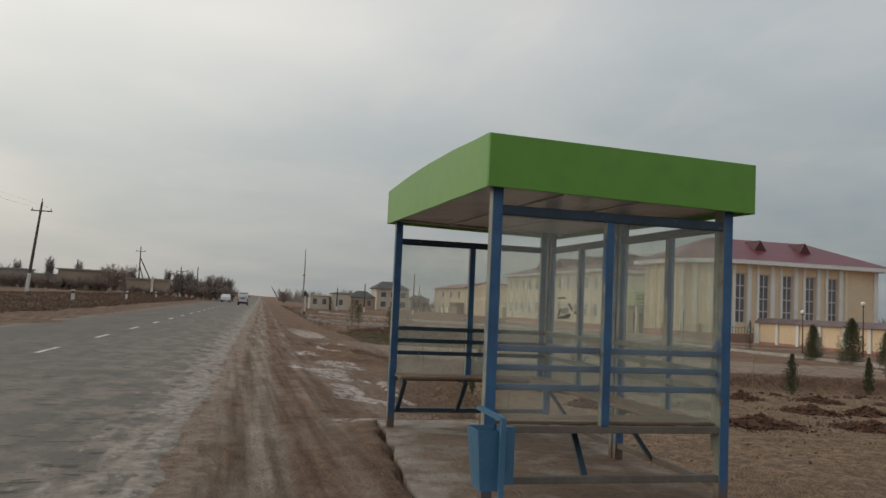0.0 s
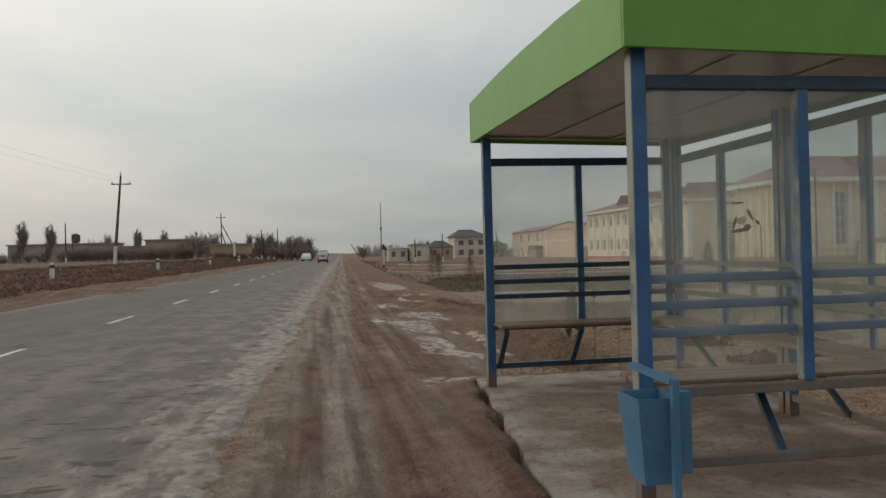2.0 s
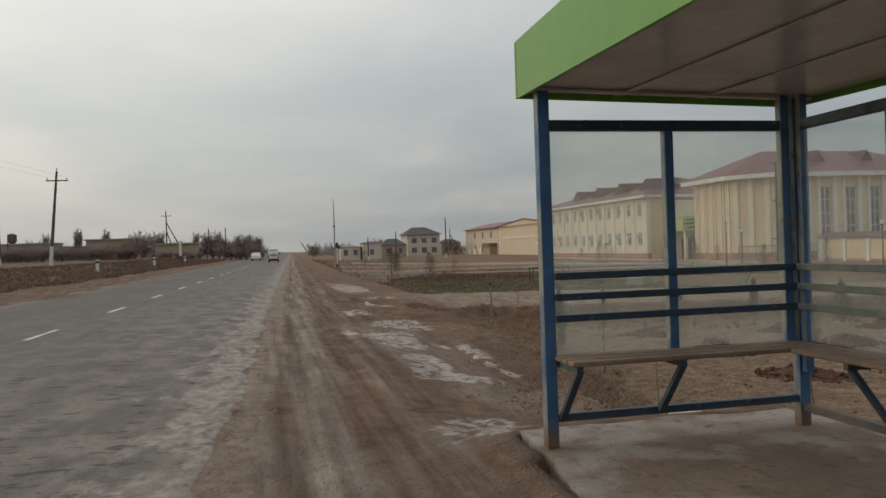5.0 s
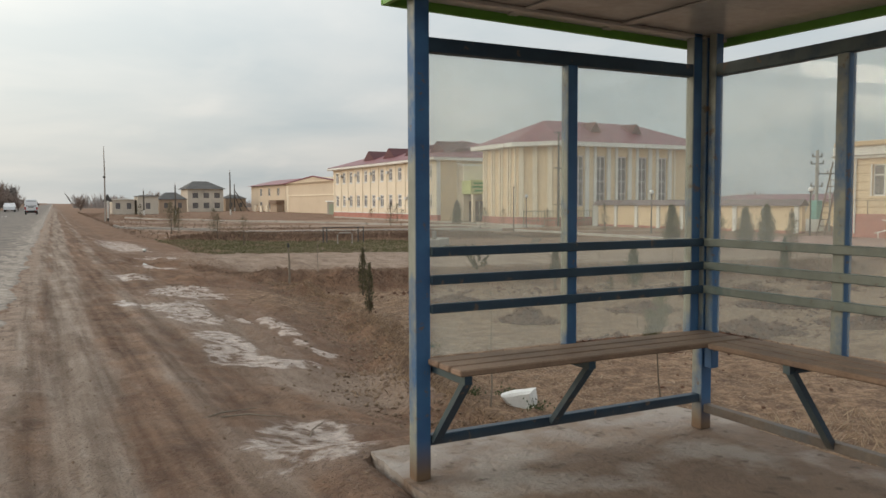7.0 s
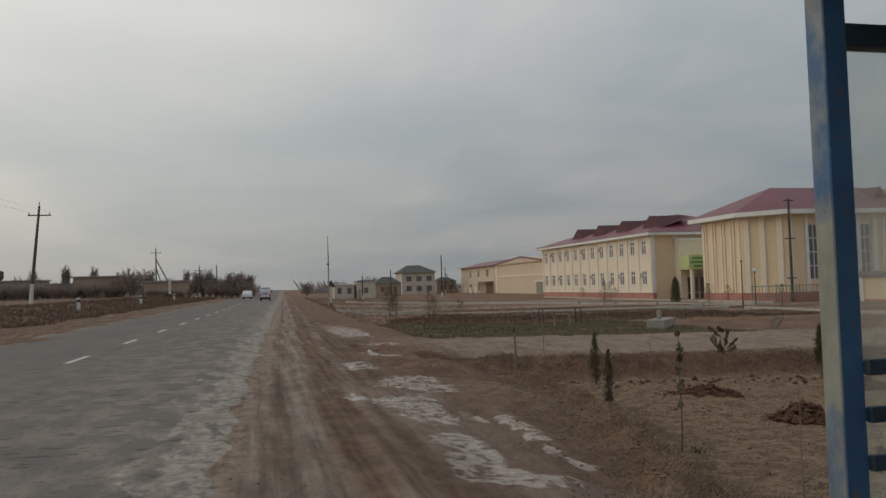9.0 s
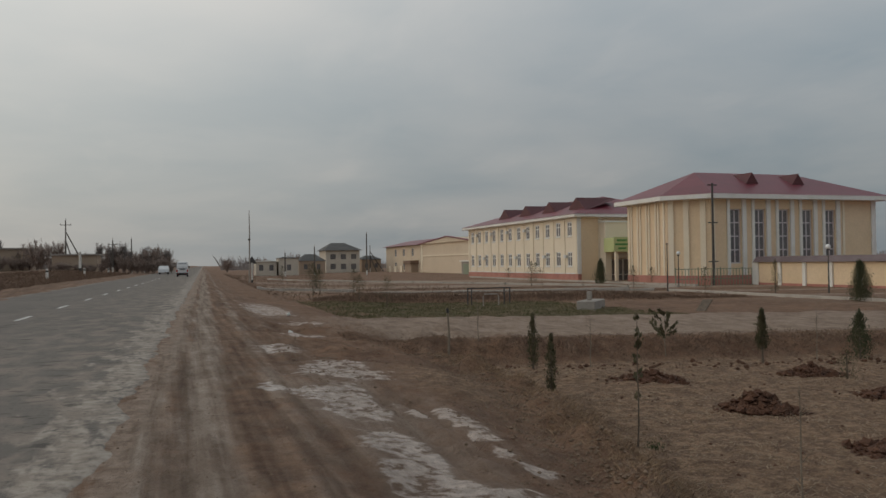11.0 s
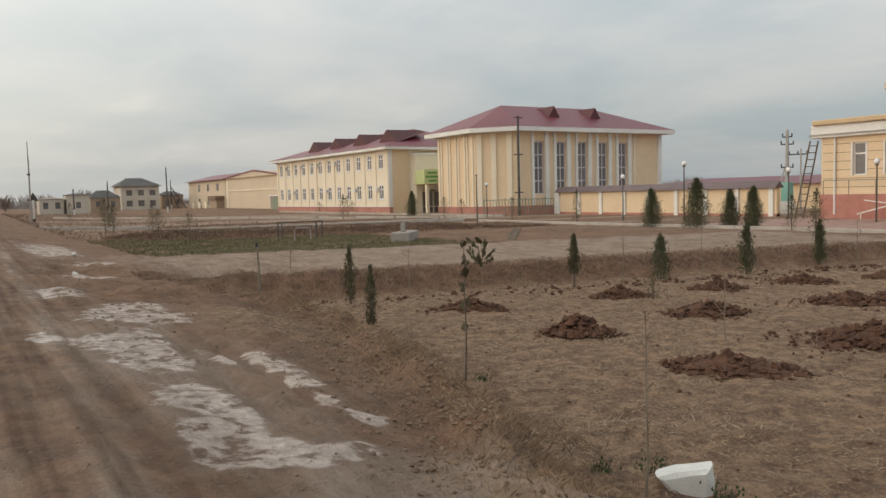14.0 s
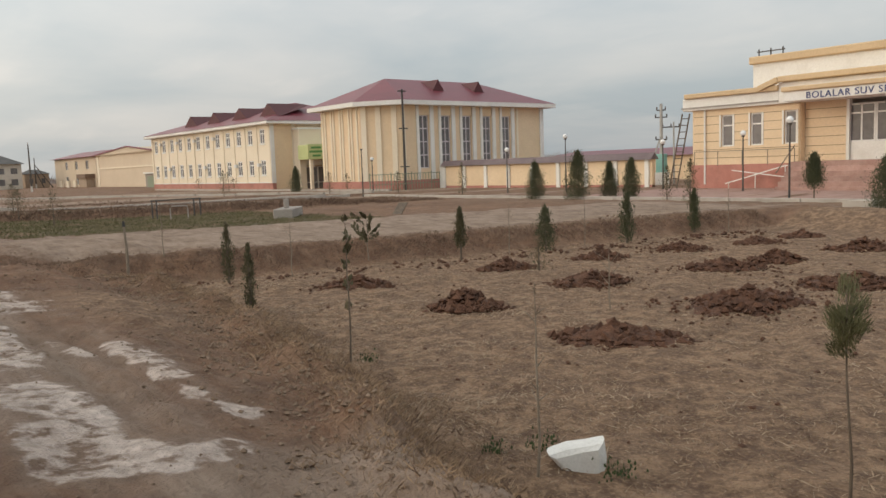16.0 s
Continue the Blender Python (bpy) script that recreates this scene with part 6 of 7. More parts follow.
# ---- roadside furniture ----
def power_pole(x, y, h, label, arms=1, lean=(0, 0), stay=False, white=0.9):
    t = thing("power_pole", x, y, at_ground(x, y), 0, label, "power pole", "roadside power poles")
    bm = bmesh.new()
    tube(bm, [(lean[0] * white / h, 0, white), (lean[0], lean[1], h)], [0.15, 0.09], 8)
    part("shaft", bm, "polewood", t)
    bm = bmesh.new()
    tube(bm, [(0, 0, -0.3), (lean[0] * white / h, 0, white)], [0.17, 0.152], 8)
    part("stump", bm, "whitewash", t, "whitewashed concrete stump")
    for i in range(arms):
        z = h - 0.8 - 0.9 * i
        bm = bmesh.new()
        bar(bm, (lean[0] - 0.9, lean[1], z), (lean[0] + 0.9, lean[1], z), 0.1)
        part("cross_arm", bm, "polewood", t)
        for s in (-0.8, 0.8):
            bm = bmesh.new()
            tube(bm, [(lean[0] + s, lean[1], z), (lean[0] + s, lean[1], z + 0.25)], [0.06, 0.05], 6)
            part("insulator", bm, "whitewash", t)
    bm = bmesh.new()
    tube(bm, [(lean[0], lean[1], h), (lean[0], lean[1], h + 0.35)], [0.06, 0.05], 6)
    part("insulator", bm, "whitewash", t)
    if stay:
        for s in (3.4, 1.6):
            bm = bmesh.new()
            tube(bm, [(s, 0, 0), (lean[0], lean[1], h * (0.78 if s > 2 else 0.6))], [0.13, 0.09], 7)
            part("stay", bm, "polewood", t)
    return t


power_pole(-18.6, 80, 8.4, "leaning wooden power pole with whitewashed stump", lean=(0.75, 0), white=1.8)
power_pole(-18.0, 160, 8.8, "wooden power pole with slanting stays", arms=1, stay=True)
power_pole(-11.0, 168, 6.0, "thin wooden power pole among bare trees")
power_pole(-8.1, 175, 6.6, "thin wooden power pole among bare trees", arms=0)
power_pole(-6.2, 190, 5.2, "thin wooden power pole among bare trees", arms=0)
power_pole(-40.5, 140, 6.5, "wooden power pole in the far field", arms=0)
power_pole(-48, 170, 5.5, "wooden power pole in the far field", arms=0)
power_pole(33.1, 150, 7.6, "dark pole beyond the field", arms=0)
power_pole(23.6, 150, 5.2, "dark pole beyond the field", arms=0)
power_pole(18.4, 150, 4.2, "dark pole beyond the field", arms=0)
power_pole(45.5, 200, 6.5, "pole with a slanting stay beside the house", arms=0, stay=True)
mast = thing("road_mast", 7.8, 97, at_ground(7.8, 97), 0, "tall thin grey steel mast beside the road", "mast")
bm = bmesh.new()
tube(bm, [(0, 0, -0.3), (0.05, 0, 5.2), (0.03, 0, 7.9)], [0.09, 0.07, 0.03], 8)
part("shaft", bm, "greywall", mast)
part("collar", boxes((-0.12, 0.14, -0.1, 0.1, 4.6, 4.75)), "steel", mast)
sg = thing("warning_sign", 8.1, 97.2, at_ground(8.1, 97.2), 0, "triangular road sign on a black and white post", "road sign")
bm = bmesh.new()
tube(bm, [(0, 0, 0.35), (0, 0, 2.2)], [0.1, 0.1], 8)
part("post", bm, "whitewash", sg)
bm = bmesh.new()
tube(bm, [(0, 0, -0.3), (0, 0, 0.35)], [0.102, 0.102], 8)
part("post_foot", bm, "black", sg)
bm = bmesh.new()
vs = [bm.verts.new(p) for p in ((-0.5, 0, 2.1), (0.5, 0, 2.1), (0, 0, 2.95), (-0.5, 0.03, 2.1), (0.5, 0.03, 2.1), (0, 0.03, 2.95))]
for f in ((0, 1, 2), (5, 4, 3), (0, 3, 4, 1), (1, 4, 5, 2), (2, 5, 3, 0)):
    bm.faces.new([vs[i] for i in f])
part("plate", bm, "steel", sg, "grey back of a triangular plate")
for i, (x, y) in enumerate(((-12.8, 70), (-11.85, 95), (-11.2, 122), (-13.9, 47), (-10.4, 150))):
    t = thing("marker_post", x, y, at_ground(x, y), 0, "white roadside marker post with a dark band", "marker post", "marker posts")
    bm = bmesh.new()
    tube(bm, [(0, 0, -0.2), (0, 0, 0.62)], [0.14, 0.13], 8)
    part("post", bm, "whitewash", t)
    bm = bmesh.new()
    tube(bm, [(0, 0, 0.622), (0, 0, 0.80)], [0.132, 0.128], 8)
    part("band", bm, "black", t)
    bm = bmesh.new()
    tube(bm, [(0, 0, 0.802), (0, 0, 0.95)], [0.13, 0.12], 8)
    part("cap", bm, "whitewash", t)
wp = thing("marker_post", -13.6, 140, at_ground(-13.6, 140), 0, "tall white gatepost with a black foot", "post")
bm = bmesh.new()
tube(bm, [(0, 0, 0.7), (0, 0, 3.2)], [0.2, 0.18], 8)
part("post", bm, "whitewash", wp)
bm = bmesh.new()
tube(bm, [(0, 0, -0.3), (0, 0, 0.7)], [0.202, 0.202], 8)
part("post_foot", bm, "black", wp)
# wires of the leaning pole
for dx in (-0.8, 0.8):
    bm = bmesh.new()
    a, b = Vector((-17.85 + dx, 80, at_ground(-18.6, 80) + 7.9)), Vector((-22 + dx, 20, 9.2))
    tube(bm, [a.lerp(b, t) - Vector((0, 0, 1.6 * t * (1 - t))) for t in (i / 10 for i in range(11))], [0.004] * 11, 4)
    tagged(part("power_line", bm, "steel"), "thin sagging overhead wire", "wire", "overhead wires", "structure")


def street_lamp(x, y, h, label, globe=True):
    t = thing("street_lamp", x, y, at_ground(x, y), 0, label, "street lamp", "plaza lamps")
    bm = bmesh.new()
    tube(bm, [(0, 0, -0.2), (0, 0, 0.5), (0, 0, h - 0.18)], [0.055, 0.045, 0.03], 8)
    part("pole", bm, "steel", t)
    bm = bmesh.new()
    tube(bm, [(0, 0, h - 0.18), (0, 0, h - 0.1)], [0.07, 0.09], 8)
    part("collar", bm, "steel", t)
    if globe:
        bm = bmesh.new()
        bmesh.ops.create_uvsphere(bm, u_segments=12, v_segments=8, radius=0.15, matrix=Matrix.Translation((0, 0, h + 0.02)))
        part("globe", bm, "globe", t, "white glass globe", True)
    return t


street_lamp(31.9, 24.6, 3.2, "black lamp post with a white globe")
street_lamp(39.6, 30.9, 3.0, "black lamp post with a white globe")
street_lamp(42.0, 37.4, 2.8, "black lamp post with a white globe")
street_lamp(36.6, 45.2, 2.7, "black lamp post with a white globe")
street_lamp(38.5, 42.0, 3.4, "black lamp post with a white globe")
street_lamp(31.3, 53.6, 3.3, "lamp post without a globe", False)
street_lamp(37.2, 60.8, 2.6, "black lamp post with a white globe")

# transformer pole by the sports centre
tp = thing("transformer_pole", 49.25, 42.5, -0.85, 0, "pale concrete transformer pole with cross arms and a teal box", "power pole")
bm = bmesh.new()
tube(bm, [(0, 0, -0.3), (0, 0, 5.7)], [0.15, 0.10], 8)
part("shaft", bm, "polepale", tp)
bm = bmesh.new()
tube(bm, [(0.55, -0.65, -0.3), (0.55, -0.65, 4.4)], [0.07, 0.05], 7)
part("second_shaft", bm, "polepale", tp)
for x, y, z, w in ((0, 0, 5.25, 0.32), (0, 0, 4.75, 0.42), (0.45, -0.5, 4.05, 0.62), (0, 0, 3.2, 0.4)):
    bm = bmesh.new()
    bar(bm, (x - 0.64 * w, y + 0.77 * w, z), (x + 0.64 * w, y - 0.77 * w, z), 0.08)
    part("cross_arm", bm, "steel", tp)
    for k in (-0.9, 0.0, 0.9):
        bm = bmesh.new()
        px, py = x + 0.64 * w * k, y - 0.77 * w * k
        tube(bm, [(px, py, z + 0.04), (px, py, z + 0.12), (px, py, z + 0.24)], [0.035, 0.06, 0.03], 6)
        part("insulator", bm, "steel", tp)
bm = bmesh.new()
bar(bm, (-0.75, 0.9, 0), (0, 0.05, 3.4), 0.09)
part("stay", bm, "polepale", tp)
part("box", boxes((-0.4, 0.2, -0.35, 0.2, 0.9, 2.2), bevel=0.02), "teal", tp, "teal painted switch box")
part("cabinet", boxes((-0.5, 0.3, -0.45, 0.45, -0.2, 0.899), bevel=0.02), "white", tp, "white cabinet")

# kerbs round the plaza
kerb = thing("kerb", 31.7, 18, -0.85, 0, "pale concrete kerb along the plaza", "kerb", kind="structure")
for y0 in range(0, 36, 3):
    part("kerb_stone", boxes((-0.12, 0.12, y0 + 0.02, y0 + 2.98, -0.1, 0.2), bevel=0.015), "concrete", kerb)
for i, (ax, ay, bx, by) in enumerate(((31.5, 55.5, 13.0, 61.5), (36.0, 59.0, 12.0, 118.0), (31.5, 58.8, 18.0, 58.9), (38.3, 60.0, 38.3, 110.0), (6.0, 69.0, 13.0, 66.5))):
    t = thing("kerb", 0, 0, 0, 0, "pale concrete kerb beside a path", "kerb", kind="structure")
    bm = bmesh.new()
    m = 14
    for j in range(m):
        p, q = (j + 0.02) / m, (j + 0.98) / m
        A, B = (ax + (bx - ax) * p, ay + (by - ay) * p), (ax + (bx - ax) * q, ay + (by - ay) * q)
        bar(bm, (*A, at_ground(*A) + 0.06), (*B, at_ground(*B) + 0.06), 0.3, 0.22)
    part("kerb_stone", bm, "concrete", t)
# paving before the sports centre
pv = thing("pavement", 36, 18, -0.85, 0, "reddish paved court before the sports centre", "paving", kind="structure")
part("paving", boxes((-3.9, 7, -3, 19.5, -0.1, 0.075)), M["stone"], pv)
# low heaps and slabs along the bank before the plaza
rubble = thing("concrete_slab", 28.5, 20.6, at_ground(28.5, 20.6), 0, "broken pale concrete slabs in the bank", "slab")
bm = bmesh.new()
for i in range(5):
    bar(bm, (0.2, 0.4 - 1.2 * i, 0.1 - 0.05 * (i % 2)), (0.1, -0.6 - 1.2 * i, 0.15), 0.6, 0.35)
part("slab", bm, "concrete", rubble)
# ditch things
blk = thing("concrete_block", 17.7, 39.4, at_ground(17.7, 39.4) - 0.05, 50, "grey concrete culvert block by the ditch", "block")
part("block", boxes((-1.2, 1.2, -0.4, 0.4, 0, 0.45), bevel=0.03), "greywall", blk)
part("pin", boxes((-0.5, -0.28, -0.1, 0.1, 0.451, 0.85), bevel=0.03), "greywall", blk)
fr = thing("steel_barrier", 15.0, 45.0, at_ground(15.0, 45.0), 0, "dark steel frame over the ditch", "frame")
for x in (-1.05, -0.85, 0.9, 1.2):
    part("leg", boxes((x - 0.025, x + 0.025, -0.025, 0.025, -0.3, 0.8)), "steel", fr)
part("beam", boxes((-1.1, 1.25, -0.03, 0.03, 0.8, 0.85)), "steel", fr)
arch = thing("pipe_arch", 14.7, 43.8, at_ground(14.7, 43.8), 0, "pale grey bent pipe standing in the ditch", "pipe")
bm = bmesh.new()
tube(bm, [(-0.4, 0, -0.3), (-0.4, 0, 0.45), (-0.33, 0, 0.55), (0.33, 0, 0.55), (0.4, 0, 0.45), (0.4, 0, -0.3)], [0.03] * 6, 7)
part("pipe", bm, "greywall", arch)
plate = thing("board", 20.8, 35.6, at_ground(20.8, 35.6), 30, "dark board propped up beside the path", "board")
bm = bmesh.new()
bar(bm, (-0.4, 0, 0.0), (0.35, 0, 0.45), 0.4, 0.05)
part("board", bm, "bark", plate)


# ---- bare trees and bushes ----
def bare_tree(bm, rng, h, w, n):
    """A thin trunk that forks and forks again, ending in sprays of twigs."""
    tube(bm, [(0, 0, -0.2), (0.02 * h, 0, h * 0.35)], [h * 0.022, h * 0.016], 5)
    for _ in range(n):
        th, f = rng.uniform(0, 6.283), rng.uniform(0.0, 0.5)
        a = Vector((0, 0, h * f * 0.7))
        r = w * 0.5 * rng.uniform(0.35, 1.0)
        b = Vector((r * math.cos(th), r * math.sin(th), h * min(0.97, f + rng.uniform(0.15, 0.6))))
        mid = a.lerp(b, 0.5) + Vector((0, 0, h * 0.04))
        tube(bm, [a, mid, b], [h * 0.008, h * 0.005, h * 0.002], 3)
        for _ in range(18):
            p = mid.lerp(b, rng.uniform(0.1, 1.0))
            d = Vector((rng.uniform(-1, 1), rng.uniform(-1, 1), rng.uniform(0.2, 1.5))).normalized() * h * rng.uniform(0.08, 0.2)
            s = Vector((rng.uniform(-1, 1), rng.uniform(-1, 1), 0)).normalized() * h * 0.009
            v = [bm.verts.new(q) for q in (p - s, p + s, p + d)]
            bm.faces.new(v)


def tree_kind(name, h, w, n, seed, mat, label):
    rng = random.Random(seed)
    t = thing(name, 0, -300, 0, 0, label, "tree" if "tree" in name else "bush", "bare trees and bushes")
    bm = bmesh.new()
    bare_tree(bm, rng, h, w, n)
    part("crown", bm, mat, t)
    return t


bush = tree_kind("bare_bush", 3.0, 3.0, 70, 1, "twig", "leafless brown bush in a field")
poplar = tree_kind("bare_tree", 6.0, 1.6, 60, 2, "twig_far_haze", "slender leafless tree in the distance")
wide = tree_kind("bare_tree", 5.0, 4.4, 90, 3, "twig", "spreading leafless tree in the distance")
rng = random.Random(8)


def plant(kind, x, y, s, sz=1.0):
    copy_thing(kind, Matrix.Translation((x, y, ground_z(x, y) - 0.05)) @ Matrix.Rotation(rng.uniform(0, 6.28), 4, "Z") @ Matrix.Diagonal((s, s, s * sz, 1)))


for i in range(70):
    f = rng.random()
    plant(bush, -62 + 60 * f, 184 + 14 * rng.random() - 8 * f, rng.uniform(0.65, 1.1), 1.0)
for i in range(34):
    plant(bush, -45 + 22 * i / 34 + rng.uniform(-0.4, 0.4), 157 + rng.uniform(-2, 3), rng.uniform(0.75, 1.05), 0.9)
for i in range(14):
    plant(bush, -62 + 17 * i / 14 + rng.uniform(-0.6, 0.6), 165 + rng.uniform(-2, 3), rng.uniform(0.6, 0.95), 0.85)
for i in range(12):
    plant(bush, -19 + 8 * i / 12 + rng.uniform(-0.4, 0.4), 149 + rng.uniform(-1, 1), rng.uniform(0.4, 0.7), 0.9)
plant(poplar, -50.6, 150, 1.25)
plant(poplar, -46.0, 150, 1.15)
plant(bush, -22.0, 156, 1.7)
plant(bush, -25.2, 163, 1.3)
for x, y, s in ((-27.5, 175, 0.8), (-33, 150, 0.9), (-38, 155, 1.0), (-43, 160, 1.1), (-30.5, 152, 0.8), (-21, 178, 0.9), (-47, 150, 0.8), (-15.5, 170, 0.9), (-14, 178, 1.0), (-55, 160, 1.1), (-36, 190, 1.2)):
    plant(bush, x, y, s)
for x, y, s in ((-30, 168, 1.0), (-42, 200, 1.25), (-50, 205, 1.1), (-58, 190, 1.2), (-16, 200, 1.0), (-64, 210, 1.0)):
    plant(poplar, x, y, s)
for i in range(16):
    plant(wide if i % 3 else poplar, -12.5 + 0.75 * i + rng.uniform(-0.5, 0.5), 172 + rng.uniform(-4, 14), rng.uniform(0.7, 1.1))
for i in range(9):
    plant(bush, -9 + 1.05 * i, 165 + rng.uniform(-4, 4), rng.uniform(0.75, 1.15))
for x, y, s in ((-26, 210, 1.3), (-33, 230, 1.3), (12, 210, 0.7), (16, 165, 0.7), (25, 185, 0.9), (21, 175, 0.6)):
    plant(wide, x, y, s)
for o in (bush, poplar, wide):
    for q in (*o.children_recursive, o):
        bpy.data.objects.remove(q)


def blades(name, rng, count, spot, height, width, lean, mat, label):
    """Grass and twigs nobody could count: one thin bent blade each."""
    vs, fs = [], []
    for _ in range(count):
        x, y, k = spot(rng)
        z = rough_z(x, y) - 0.01
        h = height * k * rng.uniform(0.5, 1.4)
        th, ph = rng.uniform(0, 6.283), rng.uniform(0, 6.283)
        ln = lean * rng.uniform(0.2, 1.2) * h
        w = width * rng.uniform(0.6, 1.4)
        c, s = math.cos(th) * w / 2, math.sin(th) * w / 2
        a, b = math.cos(ph) * ln, math.sin(ph) * ln
        i = len(vs)
        vs += [(x - c, y - s, z), (x + c, y + s, z), (x + a * 0.45 + c * 0.6, y + b * 0.45 + s * 0.6, z + h * 0.6), (x + a, y + b, z + h)]
        fs += [(i, i + 1, i + 2), (i, i + 2, i + 3)]
    me = bpy.data.meshes.new(name)
    me.from_pydata(vs, [], fs)
    me.materials.append(M[mat])
    return tagged(new(name, me), label, "grass", kind="stuff")


def field_spot(r):
    for _ in range(30):
        y = r.uniform(9, 23.5) if r.random() < 0.8 else r.uniform(2, 9)
        x = road_x(y) + berm_u(y) + 0.3 + 15 * r.random() ** 1.6
        if noise.noise(Vector((x, y, 5)) * 0.6) > r.uniform(-0.7, 0.5):
            return x, y, 1.0
    return x, y, 1.0


def berm_spot(r):
    y = r.uniform(9.6, 24)
    while noise.noise(Vector((0, y * 0.9, 9))) < r.uniform(-0.8, 0.4):
        y = r.uniform(9.6, 24)
    return road_x(y) + berm_u(y) + r.gauss(0.25, 0.35), y, 1.0


def bank_spot(r):
    x = r.uniform(3.8, 23)
    y = track_far(x) + r.gauss(0.35, 0.3)
    return x, y, 0.7 + 0.5 * noise.noise(Vector((x, y, 0)) * 0.8)


def left_spot(r):
    y = 25 + 130 * r.random() ** 1.4
    return road_x(y) - 11.3 - 9 * r.random() ** 1.3, y, 1.0 + y / 120


def ditch_spot(r):
    x = r.uniform(6, 19)
    return x, r.uniform(33.5, 49) - 0.24 * (x - 8), 1.0


def behind_spot(r):
    return r.uniform(4.0, 8), r.uniform(3.0, 11), 1.0


R7 = random.Random(7)
blades("dry_stubble", R7, 42000, field_spot, 0.035, 0.010, 2.6, "straw", "short flattened dry stubble over the field")
blades("dry_grass", R7, 20000, berm_spot, 0.055, 0.0045, 1.4, "bermstraw", "tufts of dry straw along the berm")
blades("dry_weeds", R7, 4500, berm_spot, 0.06, 0.007, 1.2, "reddry", "red-brown dry weeds along the berm")
blades("dry_reeds", R7, 15000, bank_spot, 0.08, 0.012, 1.1, "reddry", "red-brown dry weeds on the bank")
def bank2_spot(r):
    x = r.uniform(7, 30)
    return x, r.gauss(49.8, 0.45) - 0.24 * (x - 8), 1.0


# added dark blades give the far bank its shadow band and brown soil
blades("bank_weeds", R7, 9000, bank2_spot, 0.12, 0.035, 0.7, "reddry", "dark dry weeds standing in for shade and dark soil on the far ditch bank")
def band_spot(r):
    """Dark ragged strips of weeds along the paths before the school."""
    x = r.uniform(10, 34)
    y0 = (54.0, 56.0, 62.0, 71.0)[int(r.random() * 4)]
    return x, y0 - 0.24 * (x - 8) + r.gauss(0, 0.7), 0.6 + 0.6 * noise.noise(Vector((x * 0.3, y0, 2)))


blades("path_weeds", R7, 9000, band_spot, 0.15, 0.045, 1.0, "reddry", "dark dry weeds along the paths")
blades("verge_grass", R7, 26000, left_spot, 0.13, 0.05, 1.6, "reddry", "red-brown dry grass beyond the road")
blades("ditch_grass", R7, 22000, ditch_spot, 0.07, 0.03, 0.9, "grass", "dull green grass in the ditch")
blades("dry_grass", R7, 4200, behind_spot, 0.11, 0.008, 1.0, "straw", "dry straw behind the shelter")


def far_spot(r):
    side = r.random()
    if side < 0.6:
        a = r.uniform(-0.75, -0.03)
        d = r.uniform(260, 380)
    else:
        a = r.uniform(0.05, 0.9)
        d = r.uniform(330, 420)
    k = max(0.15, 0.75 + 1.6 * noise.noise(Vector((a * 14, d * 0.02, 0))))
    return d * math.sin(a), d * math.cos(a), k


blades("far_woods", R7, 36000, far_spot, 3.0, 0.22, 0.5, "twig_far_haze", "bare woods along the horizon")
# scrub along the road far ahead
blades("roadside_scrub", R7, 5000, lambda r: (lambda y: (road_x(y) + 4.5 + 16 * r.random() ** 1.5, y, 0.6 + 0.8 * max(0, noise.noise(Vector((y * 0.15, 3, 1))))))(50 + 120 * r.random()), 0.22, 0.05, 1.2, "reddry", "dry scrub along the road")


# ---- loose clods, stones and crumbs ----
def clods(name, count, spot, lo, hi, mat, label):
    bm = bmesh.new()
    for _ in range(count):
        x, y = spot(R7)
        r = lo + (hi - lo) * R7.random() ** 3
        blob(bm, (x, y, rough_z(x, y) + r * 0.2), r, R7, 0.65)
    return tagged(part(name, bm, mat), label, "clods", kind="stuff")


clods("clods", 6500, lambda r: (lambda y: (road_x(y) + berm_u(y) + r.gauss(-0.35, 0.4), y))(r.uniform(10, 24)), 0.005, 0.036, "clod", "crumbled earth clods along the berm")
clods("clods", 2600, lambda r: (lambda y: (road_x(y) + r.uniform(-0.05, 3.4), y))(r.uniform(3, 24)), 0.003, 0.018, "clod", "small clods and stones on the shoulder")
clods("field_clods", 900, lambda r: (r.uniform(5.5, 20), r.uniform(11, 23.4)), 0.008, 0.045, "clay", "dark clods strewn over the field")
clods("bank_clods", 320, lambda r: (lambda x: (x, track_far(x) - 1.1 + r.gauss(0, 0.25)))(r.uniform(6, 21)), 0.03, 0.10, "clay", "dark clods along the foot of the bank")
clods("shoulder_lumps", 1600, lambda r: (lambda y: (road_x(y) + r.uniform(1.9, 5.2), y))(r.uniform(16, 29)), 0.005, 0.034, "clod", "small damp lumps where the track leaves the road")
clods("slab_crumbs", 130, lambda r: (r.uniform(1.6, 3.6), r.uniform(5.2, 9.3)), 0.004, 0.016, "clod", "crumbs of earth on the slab")
# twigs on the ground by the slab
for i, (x, y, rz) in enumerate(((1.35, 11.0, 20), (1.5, 10.9, -25), (1.9, 10.6, 60), (2.6, 21.3, 10))):
    bm = bmesh.new()
    tube(bm, [(-0.25, 0, 0.012), (0, 0.02, 0.03), (0.28, -0.01, 0.014)], [0.006, 0.007, 0.003], 5)
    tw = part("twig", bm, "greystem")
    tw.matrix_basis = pose(x, y, at_ground(x, y), 0, 0, rz)
    tagged(tw, "dry twig lying on bare earth", "twig", "twigs")
for i, (x, y) in enumerate(((2.75, 26.2), (3.6, 33.0))):
    bm = bmesh.new()
    blob(bm, (0, 0, 0.05), 0.1, random.Random(i), 0.7)
    w = part("litter", bm, "sack")
    w.location = (x, y, at_ground(x, y))
    tagged(w, "scrap of white litter on the earth", "litter", "litter")


